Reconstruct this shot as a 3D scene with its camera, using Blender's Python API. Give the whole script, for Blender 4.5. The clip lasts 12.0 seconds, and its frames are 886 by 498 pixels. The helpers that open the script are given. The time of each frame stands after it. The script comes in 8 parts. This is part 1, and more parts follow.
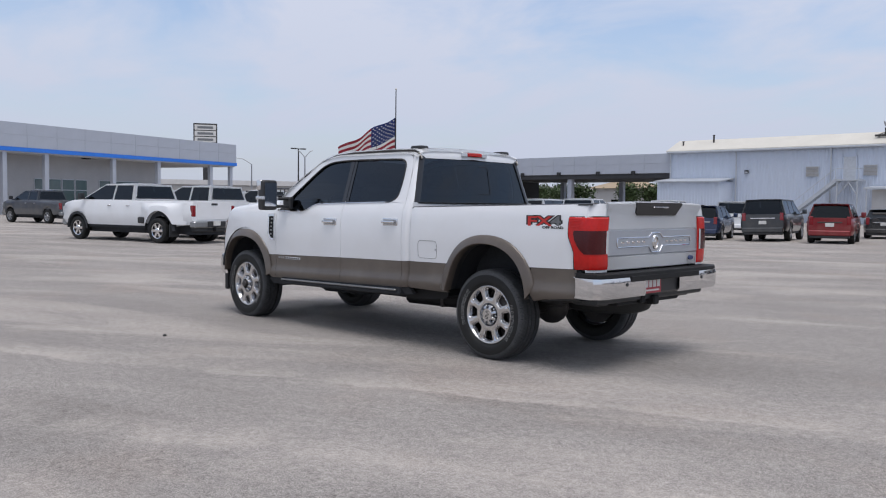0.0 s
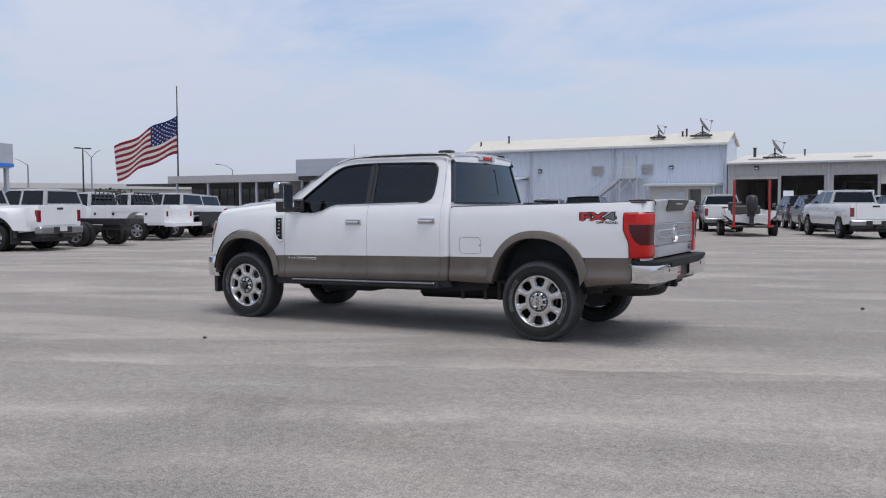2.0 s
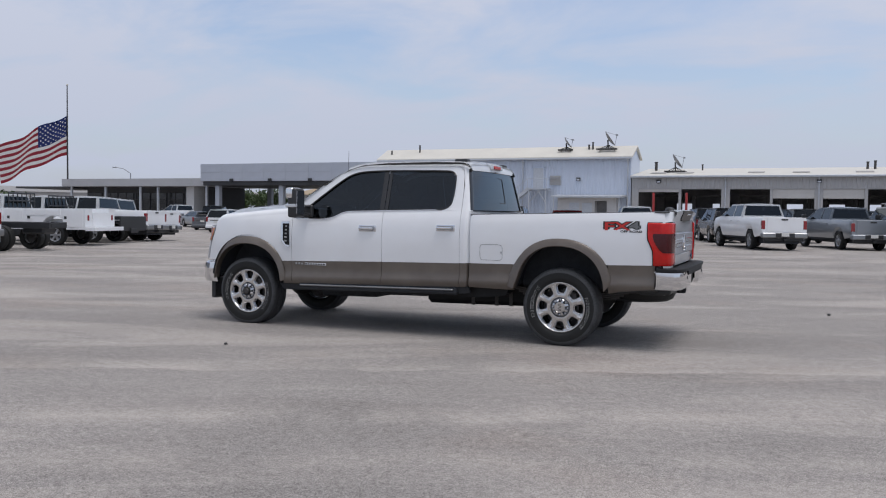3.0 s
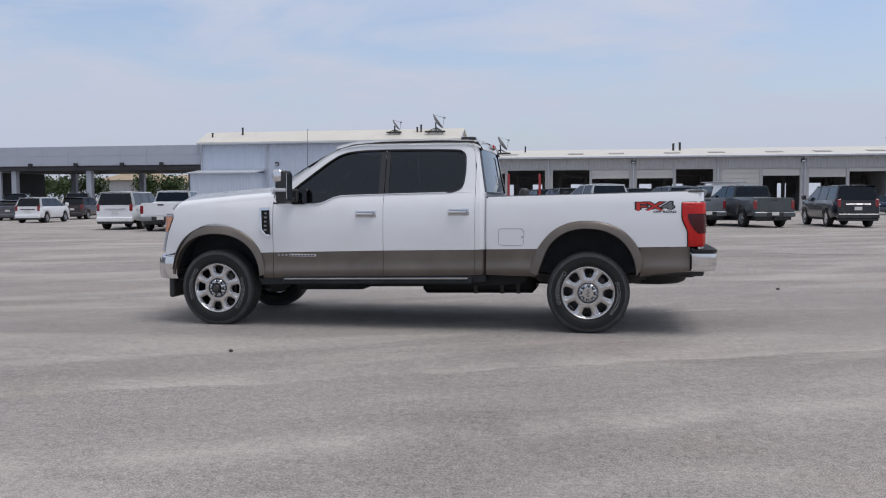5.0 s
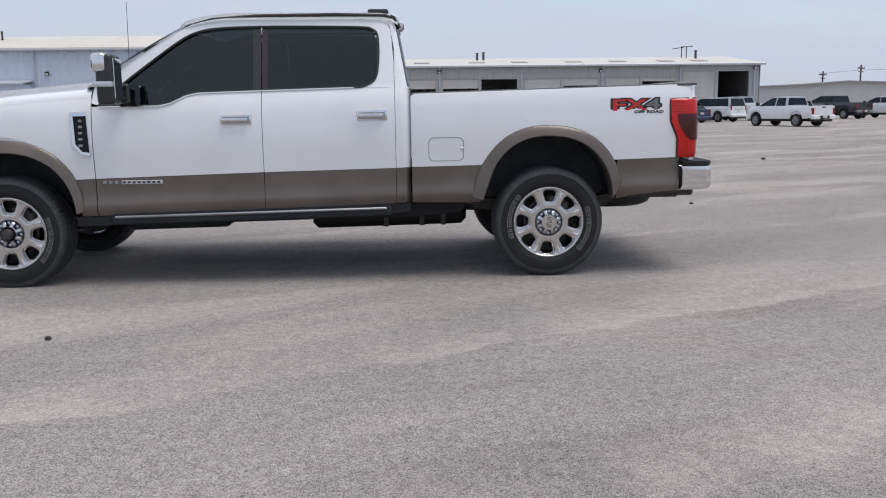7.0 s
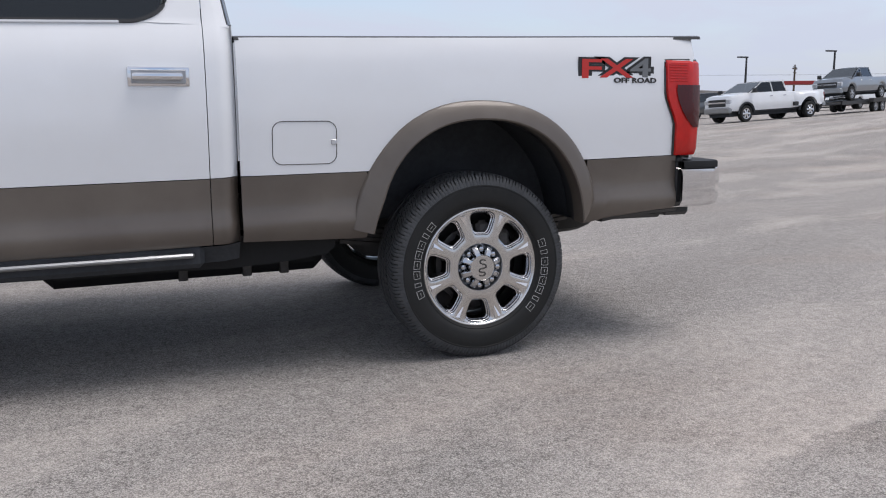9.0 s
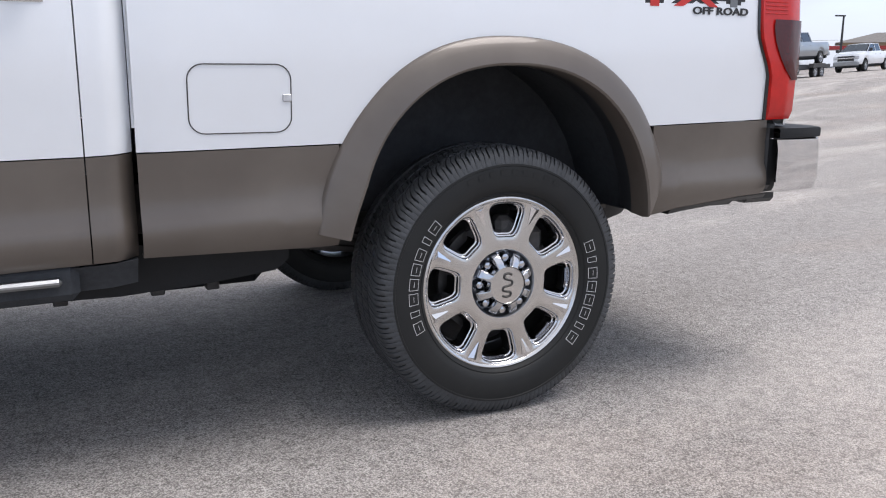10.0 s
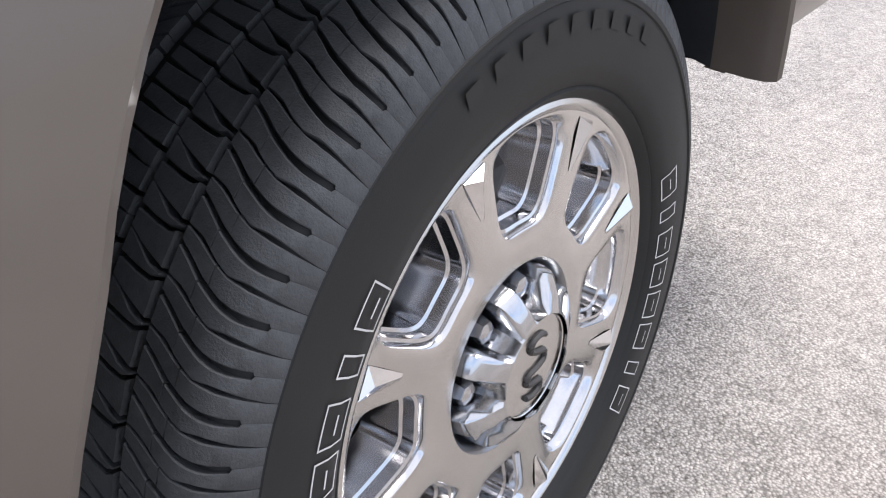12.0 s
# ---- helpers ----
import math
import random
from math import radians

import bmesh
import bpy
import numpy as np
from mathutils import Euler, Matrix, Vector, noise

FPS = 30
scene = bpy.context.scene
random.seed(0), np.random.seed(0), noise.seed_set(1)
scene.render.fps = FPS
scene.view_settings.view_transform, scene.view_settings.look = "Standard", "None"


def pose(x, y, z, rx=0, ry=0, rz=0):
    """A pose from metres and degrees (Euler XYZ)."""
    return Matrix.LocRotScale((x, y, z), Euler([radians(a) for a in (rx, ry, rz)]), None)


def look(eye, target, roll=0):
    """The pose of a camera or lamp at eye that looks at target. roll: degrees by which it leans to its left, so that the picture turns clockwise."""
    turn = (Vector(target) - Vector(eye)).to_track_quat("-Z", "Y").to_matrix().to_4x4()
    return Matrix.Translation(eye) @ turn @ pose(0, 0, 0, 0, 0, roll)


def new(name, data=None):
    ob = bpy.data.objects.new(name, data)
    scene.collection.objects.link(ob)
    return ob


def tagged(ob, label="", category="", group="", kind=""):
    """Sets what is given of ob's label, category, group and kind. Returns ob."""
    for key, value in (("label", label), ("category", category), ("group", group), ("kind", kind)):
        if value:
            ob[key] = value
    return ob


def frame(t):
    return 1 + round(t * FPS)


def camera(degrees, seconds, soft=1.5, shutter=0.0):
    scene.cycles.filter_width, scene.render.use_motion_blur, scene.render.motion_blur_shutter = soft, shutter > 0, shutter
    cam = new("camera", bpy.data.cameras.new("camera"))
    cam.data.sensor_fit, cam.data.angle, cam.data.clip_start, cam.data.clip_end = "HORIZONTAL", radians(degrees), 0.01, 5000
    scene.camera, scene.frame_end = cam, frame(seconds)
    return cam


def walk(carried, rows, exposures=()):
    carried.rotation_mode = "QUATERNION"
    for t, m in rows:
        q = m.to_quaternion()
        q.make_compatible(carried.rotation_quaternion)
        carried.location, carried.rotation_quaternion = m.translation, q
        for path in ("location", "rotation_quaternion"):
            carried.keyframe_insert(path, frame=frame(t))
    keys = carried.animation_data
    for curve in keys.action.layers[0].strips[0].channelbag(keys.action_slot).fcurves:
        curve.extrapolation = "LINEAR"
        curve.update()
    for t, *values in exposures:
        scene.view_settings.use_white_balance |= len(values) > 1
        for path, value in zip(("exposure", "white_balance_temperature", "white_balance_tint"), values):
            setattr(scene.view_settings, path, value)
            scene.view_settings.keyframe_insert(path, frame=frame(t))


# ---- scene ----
cam = camera(54.8, 12.0, soft=1.1)
PATH = [
    (0, (5.232, -5.913, 1.449), (3.834, -4.487, 1.342), 0.7),
    (0.5, (4.837, -6.586, 1.416), (3.543, -5.066, 1.298), 1.3),
    (1, (4.485, -7.171, 1.437), (3.286, -5.576, 1.308), 1.1),
    (1.5, (4.023, -7.705, 1.447), (2.928, -6.036, 1.327), 0.6),
    (2, (3.57, -8.158, 1.437), (2.574, -6.427, 1.332), -0.1),
    (2.5, (2.993, -8.581, 1.442), (2.119, -6.785, 1.341), -0),
    (3, (2.432, -8.912, 1.419), (1.649, -7.074, 1.335), 0.7),
    (4, (1.23, -9.22, 1.42), (0.647, -7.312, 1.322), 0.25),
    (5, (0.107, -8.805, 1.404), (-0.252, -6.841, 1.283), -0.2),
    (5.5, (-0.352, -8.342, 1.371), (-0.581, -6.361, 1.228), -1),
    (6, (-0.727, -7.772, 1.356), (-0.853, -5.785, 1.168), -0.8),
    (6.5, (-1.059, -7.129, 1.312), (-1.0, -5.149, 1.04), -0.6),
    (7, (-1.185, -6.445, 1.291), (-1.074, -4.474, 0.967), -0.7),
    (8, (-1.45, -4.93, 1.222), (-1.045, -2.978, 0.886), -0.5),
    (9, (-1.443, -3.478, 1.125), (-0.776, -1.62, 0.801), -0.2),
    (9.5, (-1.353, -2.819, 1.127), (-0.584, -1.012, 0.75), 0.3),
    (10, (-1.217, -2.227, 1.054), (-0.419, -0.438, 0.652), 0.1),
    (10.5, (-1.112, -1.604, 0.993), (-0.093, 0.013, 0.405), 0.1),
    (11, (-0.934, -1.077, 0.976), (0.222, 0.343, 0.172), 1.4),
    (11.5, (-0.8, -0.628, 0.961), (0.489, 0.618, 0.075), 0.9),
    (12, (-0.621, -0.326, 0.948), (0.779, 0.714, -0.032), 1.1),
]
walk(cam, [(t, look(eye, target, roll)) for t, eye, target, roll in PATH],
     [(t, stops, kelvin, 13.5) for t, stops, kelvin in ((0, 0.12, 6460), (2, 0.10, 6460), (3, -0.02, 6460), (6, 0.0, 6470), (7, 0.16, 6500), (9, 0.24, 6520), (9.5, 0.46, 6520), (10, 0.70, 6500), (10.5, 0.97, 6510), (11, 1.18, 6520), (12, 1.2, 6560))])

# ---- light: bright hazy sky with thin cloud, high soft sun ----
world = bpy.data.worlds.new("world")
scene.world = world
world.use_nodes = True
wn, wl = world.node_tree.nodes, world.node_tree.links
sky = wn.new("ShaderNodeTexSky")
sky.sky_type = "NISHITA"
sky.sun_disc = False
sky.sun_elevation, sky.sun_rotation = radians(74), radians(75)
sky.air_density, sky.dust_density, sky.ozone_density = 1.0, 1.5, 2.0
# thin cloud: stretched noise on the sky's direction, flattened towards the horizon
w_co = wn.new("ShaderNodeTexCoord")
w_sep = wn.new("ShaderNodeSeparateXYZ")
wl.new(w_co.outputs["Generated"], w_sep.inputs[0])
w_up = wn.new("ShaderNodeMath")
w_up.operation = "ADD"
wl.new(w_sep.outputs[2], w_up.inputs[0])
w_up.inputs[1].default_value = 0.22
w_flat = wn.new("ShaderNodeVectorMath")
w_flat.operation = "DIVIDE"
w_div = wn.new("ShaderNodeCombineXYZ")
for k in range(3):
    wl.new(w_up.outputs[0], w_div.inputs[k])
wl.new(w_co.outputs["Generated"], w_flat.inputs[0])
wl.new(w_div.outputs[0], w_flat.inputs[1])
w_map = wn.new("ShaderNodeMapping")
w_map.inputs["Scale"].default_value = (0.85, 1.25, 1.0)
w_map.inputs["Rotation"].default_value = (0, 0, radians(25))
wl.new(w_flat.outputs[0], w_map.inputs[0])
w_noise = wn.new("ShaderNodeTexNoise")
w_noise.inputs["Scale"].default_value = 1.5
w_noise.inputs["Detail"].default_value = 7.0
w_noise.inputs["Roughness"].default_value = 0.55
w_noise.inputs["Distortion"].default_value = 0.4
wl.new(w_map.outputs[0], w_noise.inputs["Vector"])
w_ramp = wn.new("ShaderNodeValToRGB")
w_ramp.color_ramp.elements[0].position, w_ramp.color_ramp.elements[0].color = 0.40, (0.14, 0.14, 0.14, 1)
w_ramp.color_ramp.elements[1].position, w_ramp.color_ramp.elements[1].color = 0.60, (1.0, 0.97, 0.97, 1)
wl.new(w_noise.outputs["Fac"], w_ramp.inputs[0])
w_mix = wn.new("ShaderNodeMixRGB")
w_mix.inputs[2].default_value = (3.8, 4.16, 4.9, 1)
wl.new(w_ramp.outputs[0], w_mix.inputs[0])
wl.new(sky.outputs[0], w_mix.inputs[1])
# haze takes over near the horizon
w_hz = wn.new("ShaderNodeMapRange")
w_hz.inputs["From Min"].default_value, w_hz.inputs["From Max"].default_value = -0.02, 0.22
w_hz.inputs["To Min"].default_value, w_hz.inputs["To Max"].default_value = 0.92, 0.0
wl.new(w_sep.outputs[2], w_hz.inputs[0])
w_mix2 = wn.new("ShaderNodeMixRGB")
w_mix2.inputs[2].default_value = (3.2, 3.56, 4.28, 1)
wl.new(w_hz.outputs[0], w_mix2.inputs[0])
wl.new(w_mix.outputs[0], w_mix2.inputs[1])
# even pale overcast overhead, out of view, added to whiten the fill light
w_zen = wn.new("ShaderNodeMapRange")
w_zen.inputs["From Min"].default_value, w_zen.inputs["From Max"].default_value = 0.30, 0.62
w_zen.inputs["To Min"].default_value, w_zen.inputs["To Max"].default_value = 0.0, 0.85
wl.new(w_sep.outputs[2], w_zen.inputs[0])
w_mix3 = wn.new("ShaderNodeMixRGB")
w_mix3.inputs[2].default_value = (4.35, 4.55, 4.95, 1)
wl.new(w_zen.outputs[0], w_mix3.inputs[0])
wl.new(w_mix2.outputs[0], w_mix3.inputs[1])
wl.new(w_mix3.outputs[0], wn["Background"].inputs[0])
wn["Background"].inputs[1].default_value = 0.149
sun = new("sun", bpy.data.lights.new("sun", "SUN"))
sun.data.energy, sun.data.angle = 1.75, radians(34)
sun.data.color = (1.0, 0.965, 0.92)
sun.matrix_world = look((15.5, -8, 46.5), (0, 0, 0))
scene.view_settings.exposure = 0.0

# ---- mesh tools ----
def finish(name, bm, mat, smooth=35):
    """A mesh datablock from a bmesh, with smooth faces and sharp edges past an angle."""
    bmesh.ops.recalc_face_normals(bm, faces=bm.faces)
    me = bpy.data.meshes.new(name)
    bm.to_mesh(me)
    bm.free()
    for m in (mat if isinstance(mat, (list, tuple)) else [mat]):
        me.materials.append(m)
    if smooth:
        me.polygons.foreach_set("use_smooth", [True] * len(me.polygons))
        me.set_sharp_from_angle(angle=radians(smooth))
    return me


def part(name, bm, mat, parent=None, label="", smooth=35):
    ob = new(name, finish(name, bm, mat, smooth))
    if parent:
        ob.parent = parent
    if label:
        ob["label"] = label
    return ob


def thing(name, m, label, category, group="", kind=""):
    """An Empty at the base of a thing."""
    ob = new(name)
    ob.empty_display_size = 0.2
    ob.matrix_basis = m
    return tagged(ob, label, category, group, kind)


def add_box(bm, lo, hi, bevel=0.0, seg=1, tilt=None):
    r = bmesh.ops.create_cube(bm, size=1)
    vs = r["verts"]
    c = (Vector(lo) + Vector(hi)) / 2
    d = Vector(hi) - Vector(lo)
    for v in vs:
        v.co = Vector((v.co.x * d.x, v.co.y * d.y, v.co.z * d.z))
    if bevel:
        es = list({e for v in vs for e in v.link_edges})
        g = bmesh.ops.bevel(bm, geom=es, offset=bevel, segments=seg, profile=0.6, affect="EDGES")
        vs = list({v for f in g["faces"] for v in f.verts} | {v for v in vs if v.is_valid})
    for v in vs:
        v.co = (tilt @ v.co if tilt else v.co) + c
    return vs


def boxes(*specs, bevel=0.0):
    bm = bmesh.new()
    for lo, hi in specs:
        add_box(bm, lo, hi, bevel)
    return bm


def add_grid(bm, rows, closed=False, material=0):
    """Quads over rows of points (all rows of one length)."""
    vr = [[bm.verts.new(p) for p in row] for row in rows]
    n = len(vr[0])
    for a, b in zip(vr, vr[1:]):
        for i in range(n if closed else n - 1):
            j = (i + 1) % n
            f = bm.faces.new((a[i], a[j], b[j], b[i]))
            f.material_index = material
    return vr


def add_prism(bm, outline, to_a, to_b, cap=True, material=0):
    """An outline of 2D points, carried by two functions to its two ends."""
    a = [bm.verts.new(to_a(*p)) for p in outline]
    b = [bm.verts.new(to_b(*p)) for p in outline]
    n = len(outline)
    for i in range(n):
        j = (i + 1) % n
        bm.faces.new((a[i], a[j], b[j], b[i])).material_index = material
    if cap:
        bm.faces.new(a[::-1]).material_index = material
        bm.faces.new(b).material_index = material
    return a, b


def add_tube(bm, pts, r, n=8, cap=True):
    """A tube along points; r is one radius or one a point."""
    pts = [Vector(p) for p in pts]
    rs = r if isinstance(r, (list, tuple)) else [r] * len(pts)
    rows, up = [], Vector((0.13, 0.31, 0.94))
    for i, p in enumerate(pts):
        d = (pts[min(i + 1, len(pts) - 1)] - pts[max(i - 1, 0)]).normalized()
        s = d.cross(up)
        if s.length < 0.2:
            s = d.cross(Vector((1, 0, 0)))
        s.normalize()
        u = s.cross(d)
        rows.append([p + (s * math.cos(a) + u * math.sin(a)) * rs[i] for a in (2 * math.pi * k / n for k in range(n))])
    vr = add_grid(bm, rows, closed=True)
    if cap:
        bm.faces.new(vr[0][::-1])
        bm.faces.new(vr[-1])
    return vr


def add_lathe(bm, profile, n, place, cap_first=False, cap_last=False, material=0):
    """A profile of (radius, depth) turned round; place(radius, angle, depth) gives the point."""
    rows = [[place(r, 2 * math.pi * k / n, d) for k in range(n)] for r, d in profile]
    vr = add_grid(bm, rows, closed=True, material=material)
    if cap_first:
        bm.faces.new(vr[0]).material_index = material
    if cap_last:
        bm.faces.new(vr[-1][::-1]).material_index = material
    return vr


def lerp(table, x):
    """Linear reading of a table of (x, value)."""
    return float(np.interp(x, [a for a, _ in table], [b for _, b in table]))


def smooth_line(pts, n=6, closed=False):
    """Catmull-Rom line through points."""
    P = [Vector(p) for p in pts]
    m = len(P)
    out = []
    for i in range(m if closed else m - 1):
        p0, p1, p2, p3 = (P[(i + k) % m] if closed else P[min(max(i + k, 0), m - 1)] for k in (-1, 0, 1, 2))
        for k in range(n):
            t = k / n
            out.append(0.5 * ((2 * p1) + (p2 - p0) * t + (2 * p0 - 5 * p1 + 4 * p2 - p3) * t * t + (3 * p1 - p0 - 3 * p2 + p3) * t ** 3))
    if not closed:
        out.append(P[-1])
    return out


def add_text(body, size, m, extrude=0.002, bold=0.0):
    """Raised letters from the built-in font, as a bmesh placed by m."""
    cu = bpy.data.curves.new("letters", "FONT")
    cu.body, cu.size, cu.extrude, cu.offset = body, size, extrude, bold
    cu.align_x, cu.align_y = "CENTER", "CENTER"
    cu.resolution_u = 3
    ob = bpy.data.objects.new("letters", cu)
    me = bpy.data.meshes.new_from_object(ob)
    bm = bmesh.new()
    bm.from_mesh(me)
    bmesh.ops.transform(bm, matrix=m, verts=bm.verts)
    bpy.data.objects.remove(ob)
    bpy.data.meshes.remove(me)
    bpy.data.curves.remove(cu)
    return bm


def islands(bm):
    """Each unconnected piece of a bmesh as a bmesh of its own."""
    left, pieces = set(bm.verts), []
    while left:
        stack, piece = [left.pop()], set()
        while stack:
            v = stack.pop()
            piece.add(v)
            for e in v.link_edges:
                w = e.other_vert(v)
                if w in left:
                    left.discard(w)
                    stack.append(w)
        out = bmesh.new()
        at = {v: out.verts.new(v.co) for v in piece}
        for f in {f for v in piece for f in v.link_faces}:
            out.faces.new([at[v] for v in f.verts])
        pieces.append(out)
    bm.free()
    return sorted(pieces, key=lambda b: min(v.co.x for v in b.verts))


# ---- materials ----
class Nodes:
    """A node material in a few words."""

    def __init__(self, name):
        self.m = bpy.data.materials.new(name)
        self.m.use_nodes = True
        self.t = self.m.node_tree
        self.b = self.t.nodes["Principled BSDF"]

    def node(self, kind, **inputs):
        n = self.t.nodes.new(kind)
        for k, v in inputs.items():
            self.put(n.inputs[k.replace("_", " ")], v)
        return n

    def put(self, socket, v):
        if hasattr(v, "is_output"):
            self.t.links.new(v, socket)
        else:
            socket.default_value = v

    def coords(self, scale=(1, 1, 1), which="Object", turn=0.0):
        v = self.node("ShaderNodeTexCoord").outputs[which]
        if turn:
            v = self.node("ShaderNodeMapping", Vector=v, Rotation=(0, 0, radians(turn))).outputs[0]
        return self.node("ShaderNodeMapping", Vector=v, Scale=scale).outputs[0]

    def noise(self, co, scale, detail=4.0, rough=0.55):
        return self.node("ShaderNodeTexNoise", Vector=co, Scale=scale, Detail=detail, Roughness=rough).outputs["Fac"]

    def ramp(self, fac, *stops):
        n = self.node("ShaderNodeValToRGB", Fac=fac)
        els = n.color_ramp.elements
        while len(els) < len(stops):
            els.new(0.5)
        for e, (p, c) in zip(els, stops):
            e.position, e.color = p, (*c, 1) if len(c) == 3 else c
        return n.outputs[0]

    def mix(self, fac, a, b, kind="MIX"):
        n = self.node("ShaderNodeMixRGB", Fac=fac)
        n.blend_type = kind
        for s, v in ((n.inputs[1], a), (n.inputs[2], b)):
            self.put(s, (*v, 1) if isinstance(v, tuple) and len(v) == 3 else v)
        return n.outputs[0]

    def bump(self, height, strength=0.3, distance=0.01):
        n = self.node("ShaderNodeBump", Height=height, Strength=strength, Distance=distance)
        self.put(self.b.inputs["Normal"], n.outputs[0])

    def set(self, **kw):
        for k, v in kw.items():
            s = self.b.inputs[k.replace("_", " ")]
            self.put(s, (*v, 1) if isinstance(v, tuple) and len(v) == 3 else v)
        return self


def g3(v):
    return (v, v, v)


def surface(name, colour, rough=0.6, metal=0.0, vary=0.12, scale=6.0, bump=0.0, bump_scale=80.0, coat=0.0, spec=0.5):
    """A plain surface with variation at two scales and an optional fine relief."""
    n = Nodes(name)
    co = n.coords()
    big = n.noise(co, scale, 3.0)
    fine = n.noise(co, scale * 11, 3.0)
    lo = tuple(c * (1 - vary) for c in colour)
    hi = tuple(min(1, c * (1 + vary)) for c in colour)
    base = n.mix(0.35, n.ramp(big, (0.3, lo), (0.7, hi)), n.ramp(fine, (0.3, lo), (0.7, hi)))
    rg = n.node("ShaderNodeMapRange", Value=big)
    rg.inputs["To Min"].default_value, rg.inputs["To Max"].default_value = rough * 0.85, min(1, rough * 1.15)
    n.set(Base_Color=base, Roughness=rg.outputs[0], Metallic=metal, Coat_Weight=coat, Specular_IOR_Level=spec)
    n.b.inputs["Coat Roughness"].default_value = 0.04
    if bump:
        n.bump(n.noise(co, bump_scale, 3.0), bump, 0.004)
    return n.m


def paint(name, colour, rough=0.32, metal=0.0, dirt=0.06, coat=0.85):
    """Car paint: base under a clear coat, with a trace of dust."""
    n = Nodes(name)
    co = n.coords()
    dust = n.noise(co, 2.2, 5.0)
    fine = n.noise(co, 240.0, 2.0)
    d = n.ramp(dust, (0.42, g3(0.0)), (0.8, g3(dirt * 2)))
    c2 = n.mix(n.ramp(fine, (0.3, g3(0.0)), (0.8, g3(0.06))), colour, tuple(min(1, c * 1.15 + 0.01) for c in colour))
    n.set(Base_Color=n.mix(d, c2, (0.42, 0.38, 0.32)), Roughness=rough, Metallic=metal, Coat_Weight=coat)
    n.b.inputs["Coat Roughness"].default_value = 0.05
    return n.m


def tinted(name, tint, rough=0.015, least=0.075):
    """Glass: a clear tinted pass, and gloss that grows at a glance."""
    n = Nodes(name)
    tr = n.node("ShaderNodeBsdfTransparent", Color=(*tint, 1))
    gl = n.node("ShaderNodeBsdfGlossy", Roughness=rough, Color=(0.80, 0.90, 1.0, 1))
    lw = n.node("ShaderNodeLayerWeight", Blend=0.5)
    pw = n.node("ShaderNodeMath")
    pw.operation = "POWER"
    n.put(pw.inputs[0], lw.outputs["Facing"])
    pw.inputs[1].default_value = 4.0
    fr = n.node("ShaderNodeMapRange", Value=pw.outputs[0])
    fr.inputs["To Min"].default_value, fr.inputs["To Max"].default_value = least, 0.95
    mx = n.node("ShaderNodeMixShader", Fac=fr.outputs[0])
    n.put(mx.inputs[1], tr.outputs[0])
    n.put(mx.inputs[2], gl.outputs[0])
    n.put(n.t.nodes["Material Output"].inputs[0], mx.outputs[0])
    return n.m


M_WHITE = paint("white_paint", (0.77, 0.79, 0.81))
M_TAN = paint("bronze_paint", (0.104, 0.086, 0.072), rough=0.42, metal=0.2, dirt=0.08, coat=0.4)
M_CHROME = surface("chrome", (0.72, 0.72, 0.73), 0.07, 1.0, 0.03)
M_RIM = surface("polished_rim", (0.60, 0.595, 0.585), 0.19, 1.0, 0.05, 30.0, 0.03, 300.0)
M_RIMWALL = surface("rim_side", (0.60, 0.60, 0.61), 0.12, 1.0, 0.08, 30.0)
M_BARREL = surface("barrel_alloy", (0.30, 0.31, 0.33), 0.32, 1.0, 0.1, 20.0)
M_HUB = surface("hub_chrome", (0.55, 0.56, 0.58), 0.14, 1.0, 0.05, 20.0)
M_STEEL = surface("dark_steel", (0.075, 0.072, 0.07), 0.55, 0.6, 0.3, 9.0, 0.2)
M_BLACK = surface("black_plastic", (0.022, 0.023, 0.025), 0.42, 0.0, 0.2, 9.0)
M_TRIM = surface("gloss_black_trim", (0.012, 0.012, 0.013), 0.15, 0.0, 0.1, 5.0, coat=0.4)
M_LINER = surface("wheel_liner", (0.045, 0.048, 0.053), 0.8, 0.0, 0.3, 5.0, 0.3, 160.0, spec=0.15)
M_GLASS = tinted("privacy_glass", (0.026, 0.035, 0.046), least=0.05)
M_CARGLASS = tinted("car_glass", (0.025, 0.03, 0.034), least=0.035)
M_SATIN = surface("satin_chrome", (0.50, 0.53, 0.58), 0.33, 0.85, 0.0)
M_TEAL = surface("teal_glazing", (0.09, 0.14, 0.145), 0.12, 0.0, 0.2, 0.8, coat=0.6)
M_TAIL = surface("dark_red_lens", (0.22, 0.008, 0.014), 0.15, 0.0, 0.2, 20.0, coat=1.0)
M_BRIGHT = surface("dull_chrome", (0.34, 0.35, 0.36), 0.32, 1.0, 0.08)
M_RED = surface("red_lens", (0.50, 0.010, 0.007), 0.24, 0.0, 0.12, 30.0, coat=0.2, spec=0.35)
M_SMOKE = surface("smoked_lens", (0.055, 0.004, 0.006), 0.14, 0.0, 0.2, 60.0, coat=0.1, spec=0.35)
M_AMBER = surface("amber_lens", (0.55, 0.16, 0.02), 0.12, 0.0, 0.1, 20.0, coat=1.0)
M_LENS = surface("clear_lens", (0.55, 0.57, 0.6), 0.1, 0.3, 0.15, 30.0, coat=1.0)
M_PLATE = surface("plate_white", (0.62, 0.62, 0.6), 0.4)
M_PLATE_RED = surface("plate_red", (0.36, 0.035, 0.05), 0.35)
M_INK = surface("dark_ink", (0.02, 0.02, 0.022), 0.5)
M_DECAL_RED = surface("decal_red", (0.55, 0.03, 0.025), 0.35)
M_DECAL_GREY = surface("decal_grey", (0.16, 0.17, 0.18), 0.35)
M_DECAL_WHITE = surface("decal_white", (0.55, 0.55, 0.55), 0.4)
